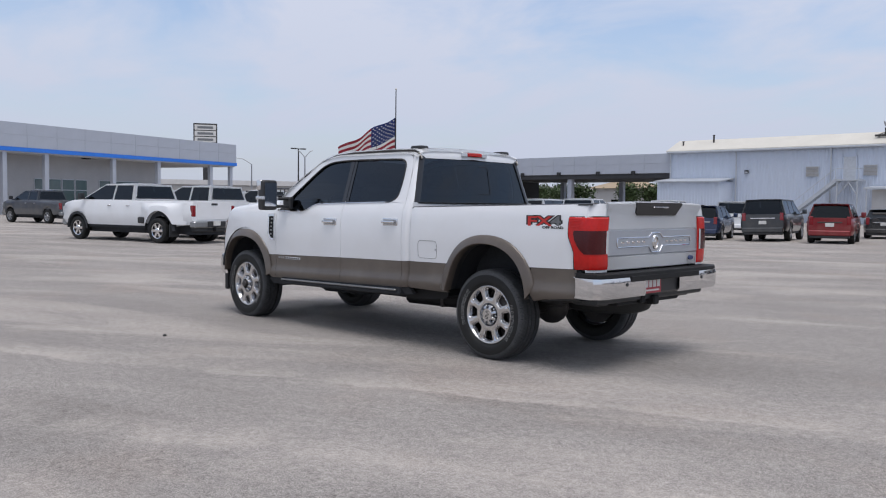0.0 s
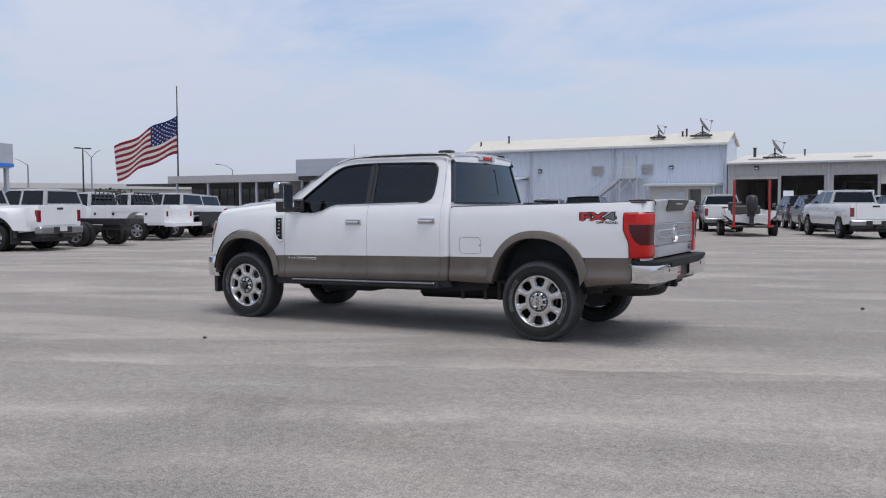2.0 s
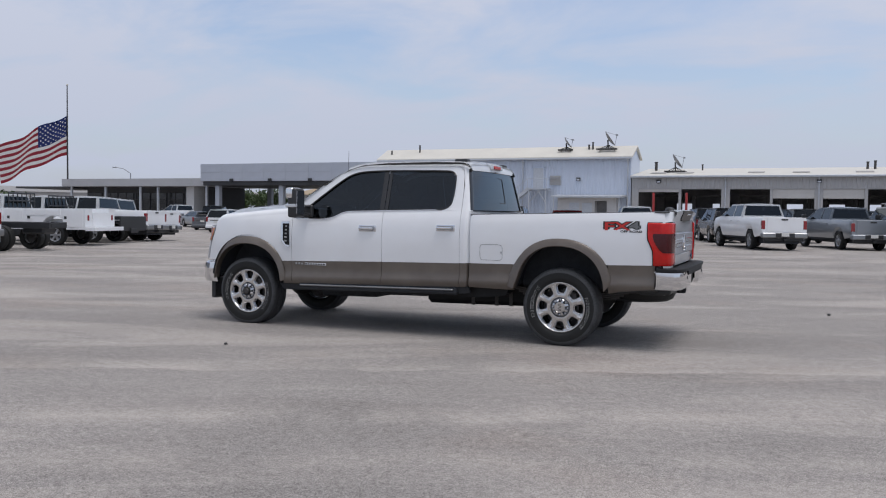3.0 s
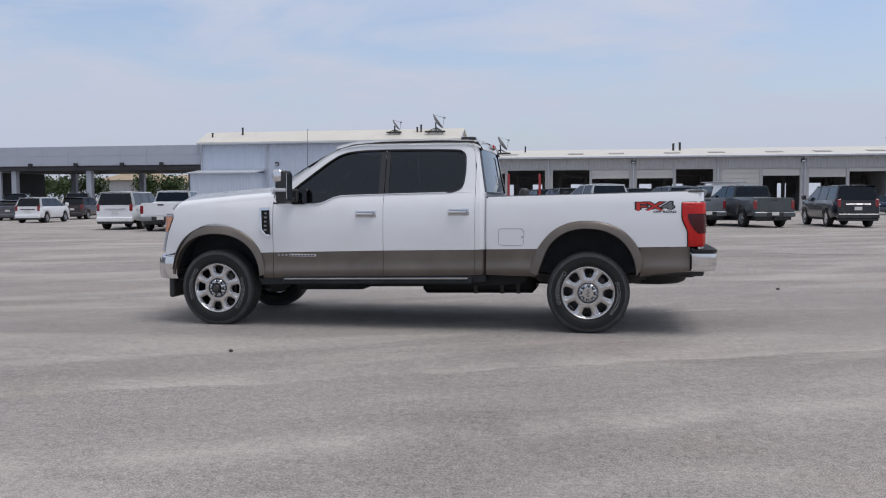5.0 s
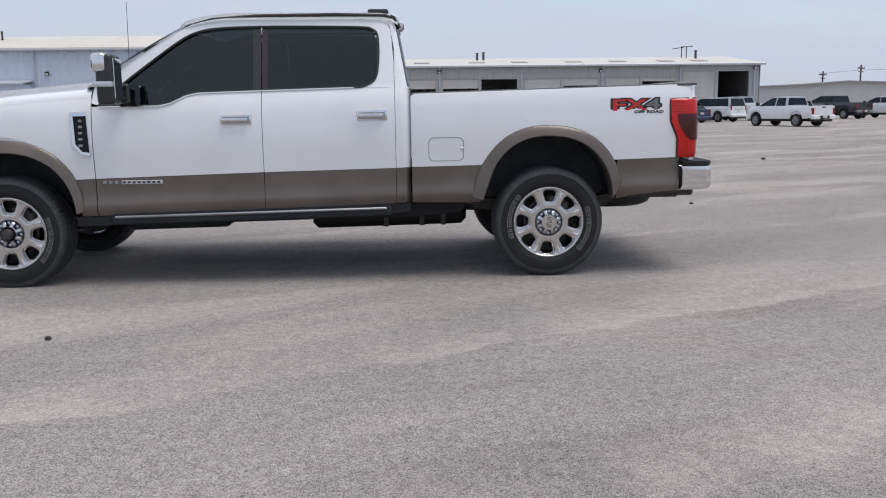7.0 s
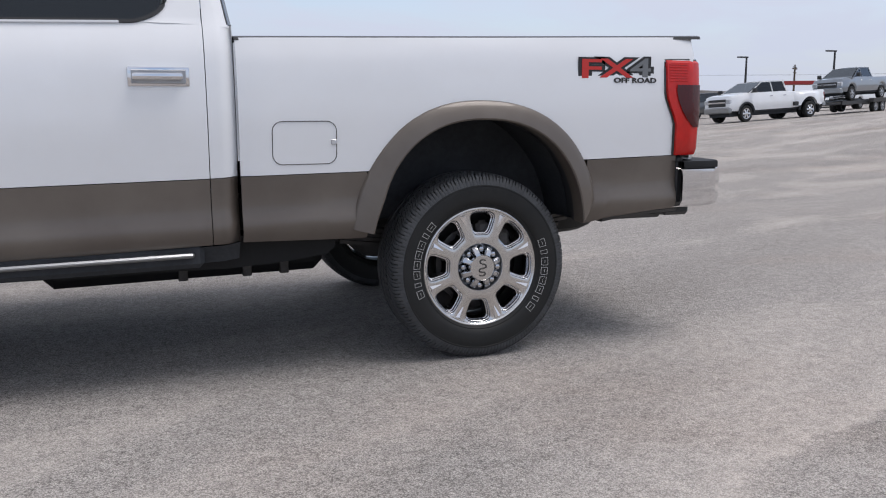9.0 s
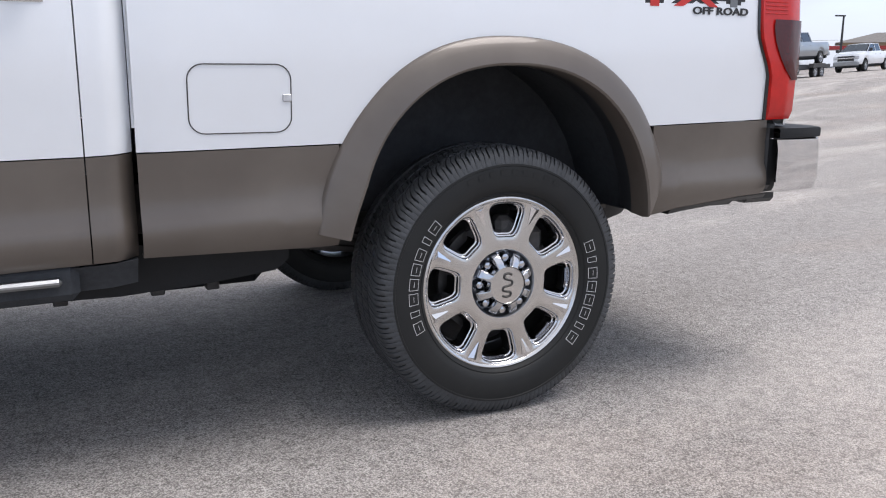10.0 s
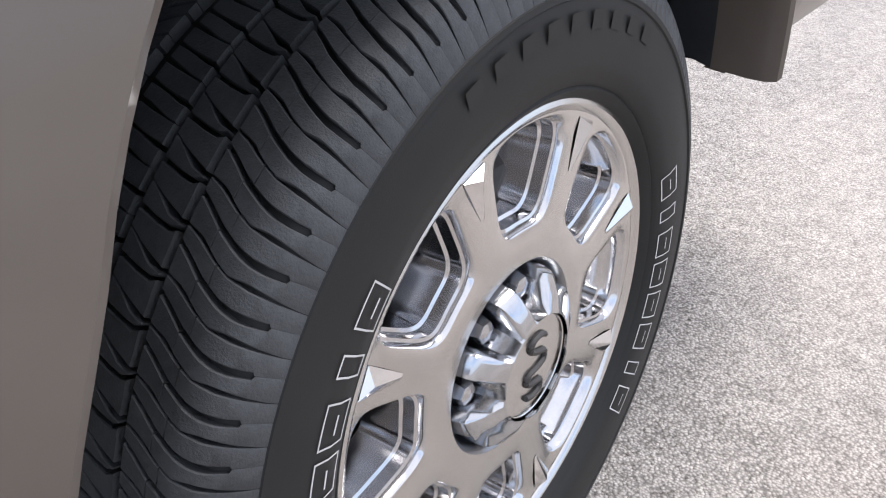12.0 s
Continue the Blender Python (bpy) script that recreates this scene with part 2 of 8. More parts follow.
M_RUBBER = surface("black_rubber", (0.013, 0.0135, 0.0145), 0.62, 0.0, 0.2, 9.0, 0.1, 200.0, spec=0.25)
M_SEAT = surface("seat_leather", (0.035, 0.03, 0.028), 0.5)

# tyre rubber: near black with a dusty, faintly green bloom
_t = Nodes("tyre_rubber")
_co = _t.coords()
_bloom = _t.noise(_co, 5.0, 4.0)
_fine = _t.noise(_co, 900.0, 3.0)
_t.set(Base_Color=_t.mix(_t.ramp(_fine, (0.35, g3(0.0)), (0.75, g3(0.35))), _t.ramp(_bloom, (0.3, (0.012, 0.0126, 0.0132)), (0.75, (0.020, 0.0205, 0.0195))), (0.027, 0.028, 0.028)), Roughness=0.58, Specular_IOR_Level=0.28)
_t.bump(_fine, 0.12, 0.001)
M_TYRE = _t.m
M_TYRE_DUST = surface("tread_dust", (0.046, 0.049, 0.053), 0.6, 0.0, 0.4, 14.0, 0.25, 500.0)

# lot surface: chip seal of pale stones over grey binder; dust lies in bands along one direction
_g = Nodes("chip_seal")
_co = _g.coords()
_band = _g.coords(turn=-24.5)
_bsep = _g.node("ShaderNodeSeparateXYZ", Vector=_band)


def _calc(op, a, b=0.0):
    n = _g.node("ShaderNodeMath")
    n.operation = op
    _g.put(n.inputs[0], a)
    _g.put(n.inputs[1], b)
    return n.outputs[0]


# broad tone of the lot: grey binder, paler stretches, rusty tint
_patch = _g.noise(_g.coords((0.15, 0.33, 1.0), turn=-24.5), 1.0, 6.0, 0.56)
_tone = _g.ramp(_patch, (0.34, (0.339, 0.319, 0.301)), (0.52, (0.409, 0.385, 0.363)), (0.68, (0.327, 0.308, 0.291)))
_drift = _g.node("ShaderNodeTexNoise", Vector=_g.coords((0.16, 0.52, 1.0), turn=-24.5), Scale=1.3, Detail=7.0, Roughness=0.58, Distortion=0.6).outputs["Fac"]
_dust = _g.ramp(_drift, (0.49, g3(0.0)), (0.55, g3(0.35)), (0.72, g3(0.9)))
# drifted dust against a long seam, and two paler bands beside it
_wob = _g.noise(_g.coords((0.7, 0.7, 1.0)), 1.6, 6.0, 0.6)
_v = _calc("ADD", _bsep.outputs[1], _calc("MULTIPLY", _calc("SUBTRACT", _wob, 0.5), 0.55))
_vr = _calc("DIVIDE", _calc("ADD", _v, 5.2), 5.2)
_lane = _g.ramp(_vr, (0.10, g3(0.0)), (0.17, g3(0.55)), (0.24, g3(0.1)), (0.32, g3(0.1)), (0.38, g3(0.75)), (0.46, g3(0.15)), (0.708, g3(0.0)), (0.717, g3(0.85)), (0.755, g3(0.55)), (0.84, g3(0.0)))
_along = _g.noise(_g.coords((0.55, 0.2, 1.0), turn=-24.5), 1.1, 5.0, 0.6)
_lane = _g.mix(1.0, _lane, _g.ramp(_along, (0.38, g3(0.1)), (0.54, g3(1.0))), "MULTIPLY")
_dust = _g.mix(1.0, _dust, _lane, "LIGHTEN")
_tone = _g.mix(_dust, _tone, (0.520, 0.478, 0.440))
_tone = _g.mix(_g.ramp(_drift, (0.30, g3(0.4)), (0.43, g3(0.0))), _tone, (0.268, 0.248, 0.230))
_rust = _g.noise(_g.coords((0.3, 0.5, 1.0)), 1.0, 6.0, 0.6)
_tone = _g.mix(_g.ramp(_rust, (0.52, g3(0.0)), (0.76, g3(0.35))), _tone, (0.45, 0.350, 0.285))
_mid = _g.noise(_co, 14.0, 8.0, 0.80)
_tone = _g.mix(1.0, _tone, _g.ramp(_mid, (0.30, g3(0.70)), (0.5, g3(1.0)), (0.70, g3(1.22))), "MULTIPLY")
# single stones: light and dark chips in dark joints
_vor = _g.node("ShaderNodeTexVoronoi", Vector=_co, Scale=190.0, Randomness=1.0)
_vsep = _g.node("ShaderNodeSeparateColor", Color=_vor.outputs["Color"])
_stone = _g.ramp(_vsep.outputs[0], (0.0, (0.52, 0.51, 0.50)), (0.14, (0.78, 0.77, 0.76)), (0.42, g3(0.99)), (0.8, g3(1.12)), (1.0, g3(1.24)))
_gap = _g.ramp(_vor.outputs["Distance"], (0.36, g3(1.05)), (0.75, g3(0.52)))
_speck = _g.mix(1.0, _stone, _gap, "MULTIPLY")
# pits and clusters of chips a few centimetres apart
_pit = _g.noise(_co, 46.0, 3.0, 0.6)
_speck = _g.mix(1.0, _speck, _g.ramp(_pit, (0.31, g3(0.64)), (0.42, g3(0.97)), (0.56, g3(1.0)), (0.70, g3(1.16))), "MULTIPLY")
_chip = _g.node("ShaderNodeTexVoronoi", Vector=_co, Scale=64.0, Randomness=1.0)
_csep = _g.node("ShaderNodeSeparateColor", Color=_chip.outputs["Color"])
_dark = _g.mix(1.0, _g.ramp(_csep.outputs[1], (0.80, g3(0.0)), (0.88, g3(0.6))), _g.ramp(_chip.outputs["Distance"], (0.18, g3(1.0)), (0.32, g3(0.0))), "MULTIPLY")
_speck = _g.mix(_dark, _speck, (0.2, 0.19, 0.18))
_speck = _g.mix(_g.mix(1.0, _dust, g3(0.5), "MULTIPLY"), _speck, g3(1.0))
_dusty = _g.mix(1.0, _tone, _speck, "MULTIPLY")
_g.set(Base_Color=_dusty, Roughness=0.92, Specular_IOR_Level=0.25)
_g.bump(_calc("ADD", _calc("MULTIPLY", _vor.outputs["Distance"], -1.0), _calc("MULTIPLY", _pit, 1.2)), 0.8, 0.005)
M_LOT = _g.m
M_SEAM = surface("lot_seam", (0.37, 0.345, 0.315), 0.95, 0.0, 0.25, 3.0)

M_SIDING = surface("blue_grey_siding", (0.56, 0.62, 0.72), 0.42, 0.1, 0.05, 1.2)
M_SIDING2 = surface("grey_siding", (0.43, 0.43, 0.435), 0.5, 0.1, 0.06, 1.2)
M_ROOF = surface("cream_roof", (0.60, 0.58, 0.52), 0.5, 0.0, 0.08, 0.6)
M_GUTTER = surface("pale_gutter", (0.5, 0.53, 0.57), 0.4, 0.2)
M_CONCRETE = surface("concrete", (0.36, 0.35, 0.34), 0.85, 0.0, 0.12, 1.5)
M_FASCIA = surface("grey_fascia", (0.43, 0.46, 0.52), 0.42, 0.15, 0.05, 0.8)
M_BLUE = surface("blue_band", (0.025, 0.19, 0.72), 0.35)
M_STUCCO = surface("pale_stucco", (0.55, 0.545, 0.54), 0.8, 0.0, 0.07, 1.5)
# darkened grey: shade inside bays and doorways is put into this colour
M_SHADE_GREY = surface("interior_shade_grey", (0.24, 0.24, 0.25), 0.8, 0.0, 0.3, 0.8)
M_SOFFIT = surface("dark_soffit", (0.045, 0.046, 0.05), 0.6, 0.0, 0.2, 1.0)
M_ROLL = surface("roll_door", (0.55, 0.54, 0.52), 0.5, 0.0, 0.08, 1.0)
M_RUSTED = surface("rusty_red_steel", (0.33, 0.03, 0.03), 0.5, 0.0, 0.2, 6.0)
M_GALV = surface("galvanised", (0.36, 0.37, 0.39), 0.4, 0.7, 0.15, 5.0)
M_POLE = surface("dark_pole", (0.03, 0.03, 0.033), 0.5)
M_RENDER = surface("grey_render", (0.40, 0.405, 0.42), 0.75, 0.0, 0.07, 1.0)
M_DISH = surface("dish_grey", (0.26, 0.26, 0.27), 0.5, 0.0, 0.1, 3.0)
M_BROWN = surface("brown_stucco", (0.36, 0.28, 0.19), 0.85, 0.0, 0.1, 0.7)
M_SHINGLE = surface("grey_shingle", (0.15, 0.14, 0.13), 0.9, 0.0, 0.3, 3.0)
M_LEAF = surface("leaf_green", (0.05, 0.085, 0.025), 0.6, 0.0, 0.45, 2.0)
M_BARK = surface("bark", (0.09, 0.07, 0.05), 0.9, 0.0, 0.3, 8.0)
M_FLAG_RED = surface("flag_red", (0.33, 0.035, 0.055), 0.8)
M_FLAG_WHITE = surface("flag_white", (0.72, 0.71, 0.7), 0.8)
M_FLAG_BLUE = surface("flag_blue", (0.025, 0.045, 0.18), 0.8)

# ---- the lot ----
def ground_z(x, y):
    """The lot is level but for a rise on the +x side and one hollow, both shaped to fit the camera's view."""
    f = min(1.0, max(0.0, (x - 12) / 16))
    rise = min(1.9, 0.052 * max(0.0, x - 0.7 * y + 3) * f * f * (3 - 2 * f))
    ease = lambda q: (lambda c: c * c * (3 - 2 * c))(min(1.0, max(0.0, q)))
    # a shallow hollow before the canopy, sunk to fit the camera's view
    return rise - 0.14 * ease((y - 19) / 8) * ease((58 - y) / 8) * ease((-8 - x) / 6) * ease((x + 52) / 8)


bm = bmesh.new()
xs = [-2500, -400, -120, -40, -12, -6, 0, 6, 12, 40, 120, 400, 2500]
xs = sorted(set(xs) | set(range(12, 100, 4)) | set(range(-60, -4, 4)))
ys = sorted(set(xs) | set(range(-40, 64, 4)))
add_grid(bm, [[(x, y, ground_z(x, y)) for x in xs] for y in ys])
tagged(part("ground", bm, M_LOT, smooth=0), "pale grey chip-seal lot with dusty streaks", "ground", kind="structure")

# long joints across the lot, a few millimetres proud
for k, (y, x0, x1) in enumerate(((21.5, -60, 70), (13.2, 3, 60))):
    bm = bmesh.new()
    rnd = random.Random(k)
    row = [(x0 + (x1 - x0) * i / 60, y + rnd.uniform(-0.05, 0.05)) for i in range(61)]
    add_grid(bm, [[(x, yy - 0.06, ground_z(x, yy) + 0.006) for x, yy in row], [(x, yy + 0.06, ground_z(x, yy) + 0.006) for x, yy in row]])
    tagged(part("trim_joint", bm, M_SEAM, smooth=0), "rusty joint line across the lot", "joint", kind="structure")

# dark pebbles lying on the lot
for k, (x, y, s) in enumerate(((-3.2, -1.53, 0.024), (7.65, 13.6, 0.055), (2.75, 4.65, 0.03))):
    bm = bmesh.new()
    bmesh.ops.create_icosphere(bm, subdivisions=1, radius=s)
    rnd = random.Random(40 + k)
    for v in bm.verts:
        v.co = Vector((v.co.x * rnd.uniform(0.7, 1.3), v.co.y * rnd.uniform(0.7, 1.3), max(0, v.co.z * rnd.uniform(0.6, 0.9) + s * 0.3)))
    ob = part("pebble", bm, M_INK, smooth=0)
    ob.location = (x, y, 0)
    tagged(ob, "small dark pebble lying on the pale lot", "pebble", "pebbles on the lot")


# ---- helpers for buildings ----
def siding_mesh(width, height, depth=0.03, ribs=3):
    """One ribbed sheet, standing in the plane y = 0, ribs towards -y."""
    bm = bmesh.new()
    pitch = width / ribs
    xs = []
    for k in range(ribs):
        x = k * pitch
        xs += [(x, 0), (x + pitch * 0.62, 0), (x + pitch * 0.7, -depth), (x + pitch * 0.92, -depth), (x + pitch, 0)]
    add_grid(bm, [[(x, y, 0) for x, y in xs], [(x, y, height) for x, y in xs]])
    return bm


def sheets(parent, x0, x1, y, z0, z1, mat, width=0.92):
    """A run of ribbed sheets as separate pieces of a wall."""
    n = max(1, round((x1 - x0) / width))
    w = (x1 - x0) / n
    me = finish("panel", siding_mesh(w, z1 - z0), mat, 0)
    for k in range(n):
        ob = new("panel", me)
        ob.parent = parent
        ob.location = (x0 + k * w, y, z0)


def wall_light(x, y, z):
    t = thing("wall_light", pose(x, y, z), "dark square wall light on metal siding", "wall light", "wall lights")
    part("housing", boxes(((-0.2, -0.22, -0.17), (0.2, -0.04, 0.17)), bevel=0.03), M_BLACK, t)
    part("lens", boxes(((-0.15, -0.24, -0.12), (0.15, -0.215, 0.02))), M_LENS, t)


def pipe_stack(x, y, z, h, r):
    t = thing("vent_pipe", pose(x, y, z), "short grey vent pipe with cap on the roof", "vent pipe", "roof vent pipes")
    bm = bmesh.new()
    add_tube(bm, [(0, 0, -0.3), (0, 0, h)], r, 8)
    part("pipe", bm, M_STEEL, t)
    bm = bmesh.new()
    add_tube(bm, [(0, 0, h), (0, 0, h + 0.07)], r * 1.35, 8)
    part("cap", bm, M_STEEL, t)


def satellite_dish(x, y, z, dia, name_label):
    """A dish on a mast over a ballast frame."""
    t = thing("satellite_dish", pose(x, y, z), name_label, "satellite dish", "roof satellite dishes")
    bm = bmesh.new()
    R = dia / 2
    prof = [(R * k / 7, 0.25 * R * (k / 7) ** 2) for k in range(1, 8)] + [(R, 0.25 * R + 0.03), (R * 0.9, 0.25 * R * 0.81 + 0.04)]
    aim = Vector((0.80, 0.16, 0.56)).normalized().to_track_quat("Z", "Y").to_matrix()
    mast = R * 1.15
    add_lathe(bm, prof, 20, lambda r, a, d: aim @ Vector((r * math.cos(a), r * math.sin(a), d)) + Vector((0, 0, mast)), cap_first=True)
    part("dish", bm, M_DISH, t)
    bm = bmesh.new()
    tip = aim @ Vector((0, -0.1 * R, 1.1 * R)) + Vector((0, 0, mast))
    add_tube(bm, [aim @ Vector((0, -R * 0.95, 0.25 * R)) + Vector((0, 0, mast)), tip], 0.025, 5)
    add_tube(bm, [aim @ Vector((0, R * 0.95, 0.25 * R)) + Vector((0, 0, mast)), tip], 0.02, 5)
    add_box(bm, tip - Vector((0.12, 0.08, 0.08)), tip + Vector((0.12, 0.08, 0.08)), 0.02)
    part("feed_arm", bm, M_GALV, t)
    bm = bmesh.new()
    add_tube(bm, [(0, 0, 0.1), (-0.05, 0, mast)], 0.07, 8)
    for a in range(4):
        c, s = math.cos(a * math.pi / 2 + 0.6), math.sin(a * math.pi / 2 + 0.6)
        add_tube(bm, [(0, 0, mast * 0.5), (c * R * 0.9, s * R * 0.9, 0.12)], 0.035, 5)
    part("mast", bm, M_STEEL, t)
    bm = bmesh.new()
    for k in (-1, 1):
        add_box(bm, (-R * 1.2, k * R * 0.7 - 0.1, -0.05), (R * 1.2, k * R * 0.7 + 0.1, 0.12), 0.02)
        add_box(bm, (k * R * 0.8 - 0.08, -R, -0.02), (k * R * 0.8 + 0.08, R, 0.1), 0.02)
    part("ballast_frame", bm, M_STEEL, t)


# ---- tall metal building ----
B = thing("metal_building", pose(0, 0, 0), "pale blue ribbed metal building with a cream roof", "building")
wall = part("wall", boxes(((-41.4, 76.05, 0), (-13.7, 80.6, 7.1))), M_SIDING, B, smooth=0)
sheets(wall, -41.4, -13.7, 76.04, 0, 7.05, M_SIDING)
bm = bmesh.new()
add_prism(bm, [(75.6, 7.1), (78.3, 8.32), (81.0, 7.1), (81.0, 7.24), (78.3, 8.46), (75.6, 7.24)], lambda y, z: (-41.7, y, z), lambda y, z: (-13.5, y, z))
part("roof", bm, M_ROOF, B, "cream metal roof", smooth=0)
for xa, xb in ((-13.72, -14.0), (-41.38, -41.1)):
    bm = bmesh.new()
    add_prism(bm, [(76.05, 7.1), (80.6, 7.1), (78.3, 8.25)], lambda y, z: (xa, y, z), lambda y, z: (xb, y, z))
    part("gable", bm, M_SIDING, B, smooth=0)
part("gutter", boxes(((-41.6, 75.5, 6.98), (-13.55, 75.72, 7.16)), bevel=0.03), M_GUTTER, B, "pale gutter")
for x in (-41.3, -34.0, -24.8, -14.0):
    bm = bmesh.new()
    add_tube(bm, [(x, 75.62, 7.0), (x, 75.85, 6.7), (x, 75.9, 0)], 0.075, 6)
    part("downspout", bm, M_GUTTER, B)
for x0, z0 in ((-27.1, 4.35), (-21.95, 4.4)):
    vent = part("vent", boxes(((x0, 75.9, z0), (x0 + 1.2, 76.0, z0 + 0.98))), M_GUTTER, B, "pale louvred wall vent", 0)
    me = finish("slat", boxes(((0.06, -0.06, 0), (1.14, 0.0, 0.07))), M_CONCRETE, 0)
    for k in range(7):
        s = new("slat", me)
        s.parent = vent
        s.location = (x0, 75.9, z0 + 0.07 + k * 0.128)
door = part("door", boxes(((-23.7, 75.93, 4.1), (-22.6, 76.0, 6.15)), bevel=0.01), M_GUTTER, B, "pale upper door")
part("frame", boxes(((-23.78, 75.9, 4.1), (-23.7, 76, 6.23)), ((-22.6, 75.9, 4.1), (-22.52, 76, 6.23)), ((-23.78, 75.9, 6.15), (-22.52, 76, 6.23))), M_SIDING, door, smooth=0)

stair = thing("outdoor_stair", pose(0, 0, 0), "white steel stair with a railed landing on the wall", "stair")
part("landing", boxes(((-23.9, 74.4, 3.92), (-21.8, 75.9, 4.05))), M_GUTTER, stair, smooth=0)
me = finish("post", boxes(((-0.05, -0.05, 0), (0.05, 0.05, 3.92))), M_GUTTER, 0)
for x in (-23.7, -21.95):
    o = new("post", me)
    o.parent, o.location = stair, (x, 74.5, 0)
bm = bmesh.new()
for x0, x1 in ((-23.7, -22.5), (-21.95, -22.8)):
    add_tube(bm, [(x0, 74.5, 2.6), (x1, 74.5, 3.9)], 0.05, 5)
part("brace", bm, M_GUTTER, stair)
bm = bmesh.new()
for yy in (74.45, 75.35):
    add_prism(bm, [(-29.0, 0.0), (-28.6, 0.0), (-23.7, 3.85), (-23.7, 4.1), (-23.95, 4.1)], lambda x, z, yy=yy: (x, yy, z), lambda x, z, yy=yy: (x, yy + 0.06, z))
part("stringer", bm, M_GUTTER, stair, smooth=0)
me = finish("tread", boxes(((-0.16, 0, 0), (0.16, 0.86, 0.04))), M_GUTTER, 0)
for k in range(21):
    o = new("tread", me)
    o.parent, o.location = stair, (-28.6 + k * 0.235, 74.5, 0.19 + k * 0.185)
bm = bmesh.new()
add_tube(bm, [(-28.8, 74.46, 1.0), (-23.9, 74.46, 5.0), (-21.85, 74.46, 5.0), (-21.85, 75.9, 5.0)], 0.03, 6)
for k in range(6):
    x = -28.6 + k * 0.95
    add_tube(bm, [(x, 74.46, max(0, (x + 28.8) * 0.78)), (x, 74.46, max(0, (x + 28.8) * 0.78) + 1.05)], 0.025, 5)
for x in (-22.9, -21.85):
    add_tube(bm, [(x, 74.46, 4.05), (x, 74.46, 5.0)], 0.025, 5)
part("handrail", bm, M_GUTTER, stair)


def lean_to(name, label, x0, x1, y0, zf, zb):
    t = thing(name, pose(0, 0, 0), label, "shed")
    w = part("wall", boxes(((x0 + 0.3, y0 + 0.3, 0), (x1 - 0.2, 76.0, zf - 0.05))), M_SIDING, t, smooth=0)
    sheets(w, x0 + 0.3, x1 - 0.2, y0 + 0.28, 0, zf - 0.08, M_SIDING)
    bm = bmesh.new()
    add_prism(bm, [(y0, zf - 0.12), (y0, zf), (75.95, zb), (75.95, zb - 0.12)], lambda y, z: (x0, y, z), lambda y, z: (x1, y, z))
    part("roof", bm, M_GUTTER, t, smooth=0)
    return t


lean_to("lean_to_shed", "pale metal lean-to shed against the tall building", -41.6, -34.2, 73, 4.0, 4.35)
shed = thing("covered_porch", pose(0, 0, 0), "low white covered entry with a dark open doorway", "porch")
bm = bmesh.new()
add_prism(bm, [(73.2, 3.1), (73.2, 3.28), (75.95, 3.45), (75.95, 3.25)], lambda y, z: (-21.0, y, z), lambda y, z: (-14.05, y, z))
part("roof", bm, M_GUTTER, shed, smooth=0)
part("wall", boxes(((-20.6, 74.2, 0), (-16.85, 75.95, 3.1)), ((-15.65, 74.2, 0), (-14.75, 75.95, 3.1)), ((-16.85, 74.2, 2.8), (-15.65, 75.95, 3.1))), M_STUCCO, shed, smooth=0)
# block in the shade-carrying grey fills the open doorway
part("doorway", boxes(((-16.85, 75.2, 0), (-15.65, 75.9, 2.8))), M_SHADE_GREY, shed, "dark open doorway", 0)
for x in (-19.4, -18.1):
    part("panel", boxes(((x, 74.15, 0.2), (x + 1.0, 74.2, 2.6))), M_GUTTER, shed, smooth=0)
for x in (-20.8, -14.3):
    bm = bmesh.new()
    add_tube(bm, [(x, 73.4, 0), (x, 73.4, 3.1)], 0.06, 6)
    part("post", bm, M_GUTTER, shed)
for x, z in ((-32.9, 4.93), (-18.95, 5.0)):
    wall_light(x, 76.0, z)
for x, y, h in ((-37.3, 77.5, 0.75), (-40.5, 77, 0.4), (-17.9, 77.5, 0.7), (-18.3, 77.5, 0.45)):
    pipe_stack(x, y, 7.2 + (y - 75.6) * 0.45, h, 0.09)
satellite_dish(-16.3, 77.3, 8.0, 1.75, "large grey satellite dish on a ballasted roof frame")
satellite_dish(-20.6, 77.3, 8.0, 1.3, "small grey satellite dish on a ballasted roof frame")
# ---- long workshop with bays ----
S = thing("workshop", pose(0, 0, 0), "long grey metal workshop with partly open roll-up bays", "building")
BAYS = [(-12.94, -9.1, 0.28, "part"), (-8.86, -5.16, 0, "open"), (-4.4, -0.85, 0, "open"), (-0.62, 2.95, 0.85, "part"),
        (3.65, 7.05, 0.85, "part"), (7.31, 10.75, 0, "open"), (11.53, 14.93, 2.8, "part"), (15.23, 18.55, 0.68, "part"),
        (19.34, 22.59, 0.84, "part"), (22.86, 26.08, 0.34, "part"), (26.87, 30.01, 9, "shut"), (30.29, 33.34, 0, "open")]
prev = -13.6
for x0, x1, d, s in BAYS:
    top = 4.55 if x0 > 26.5 else 4.0
    part("pier", boxes(((prev, 76, 0), (x0, 76.3, 5.15))), M_SIDING2, S, smooth=0)
    part("lintel", boxes(((x0, 76, top), (x1, 76.3, 5.15))), M_SIDING2, S, smooth=0)
    prev = x1
wall = part("wall", boxes(((prev, 76, 0), (34.3, 76.3, 5.15))), M_SIDING2, S, smooth=0)
sheets(wall, -13.6, 26.5, 75.985, 4.08, 5.1, M_SIDING2)
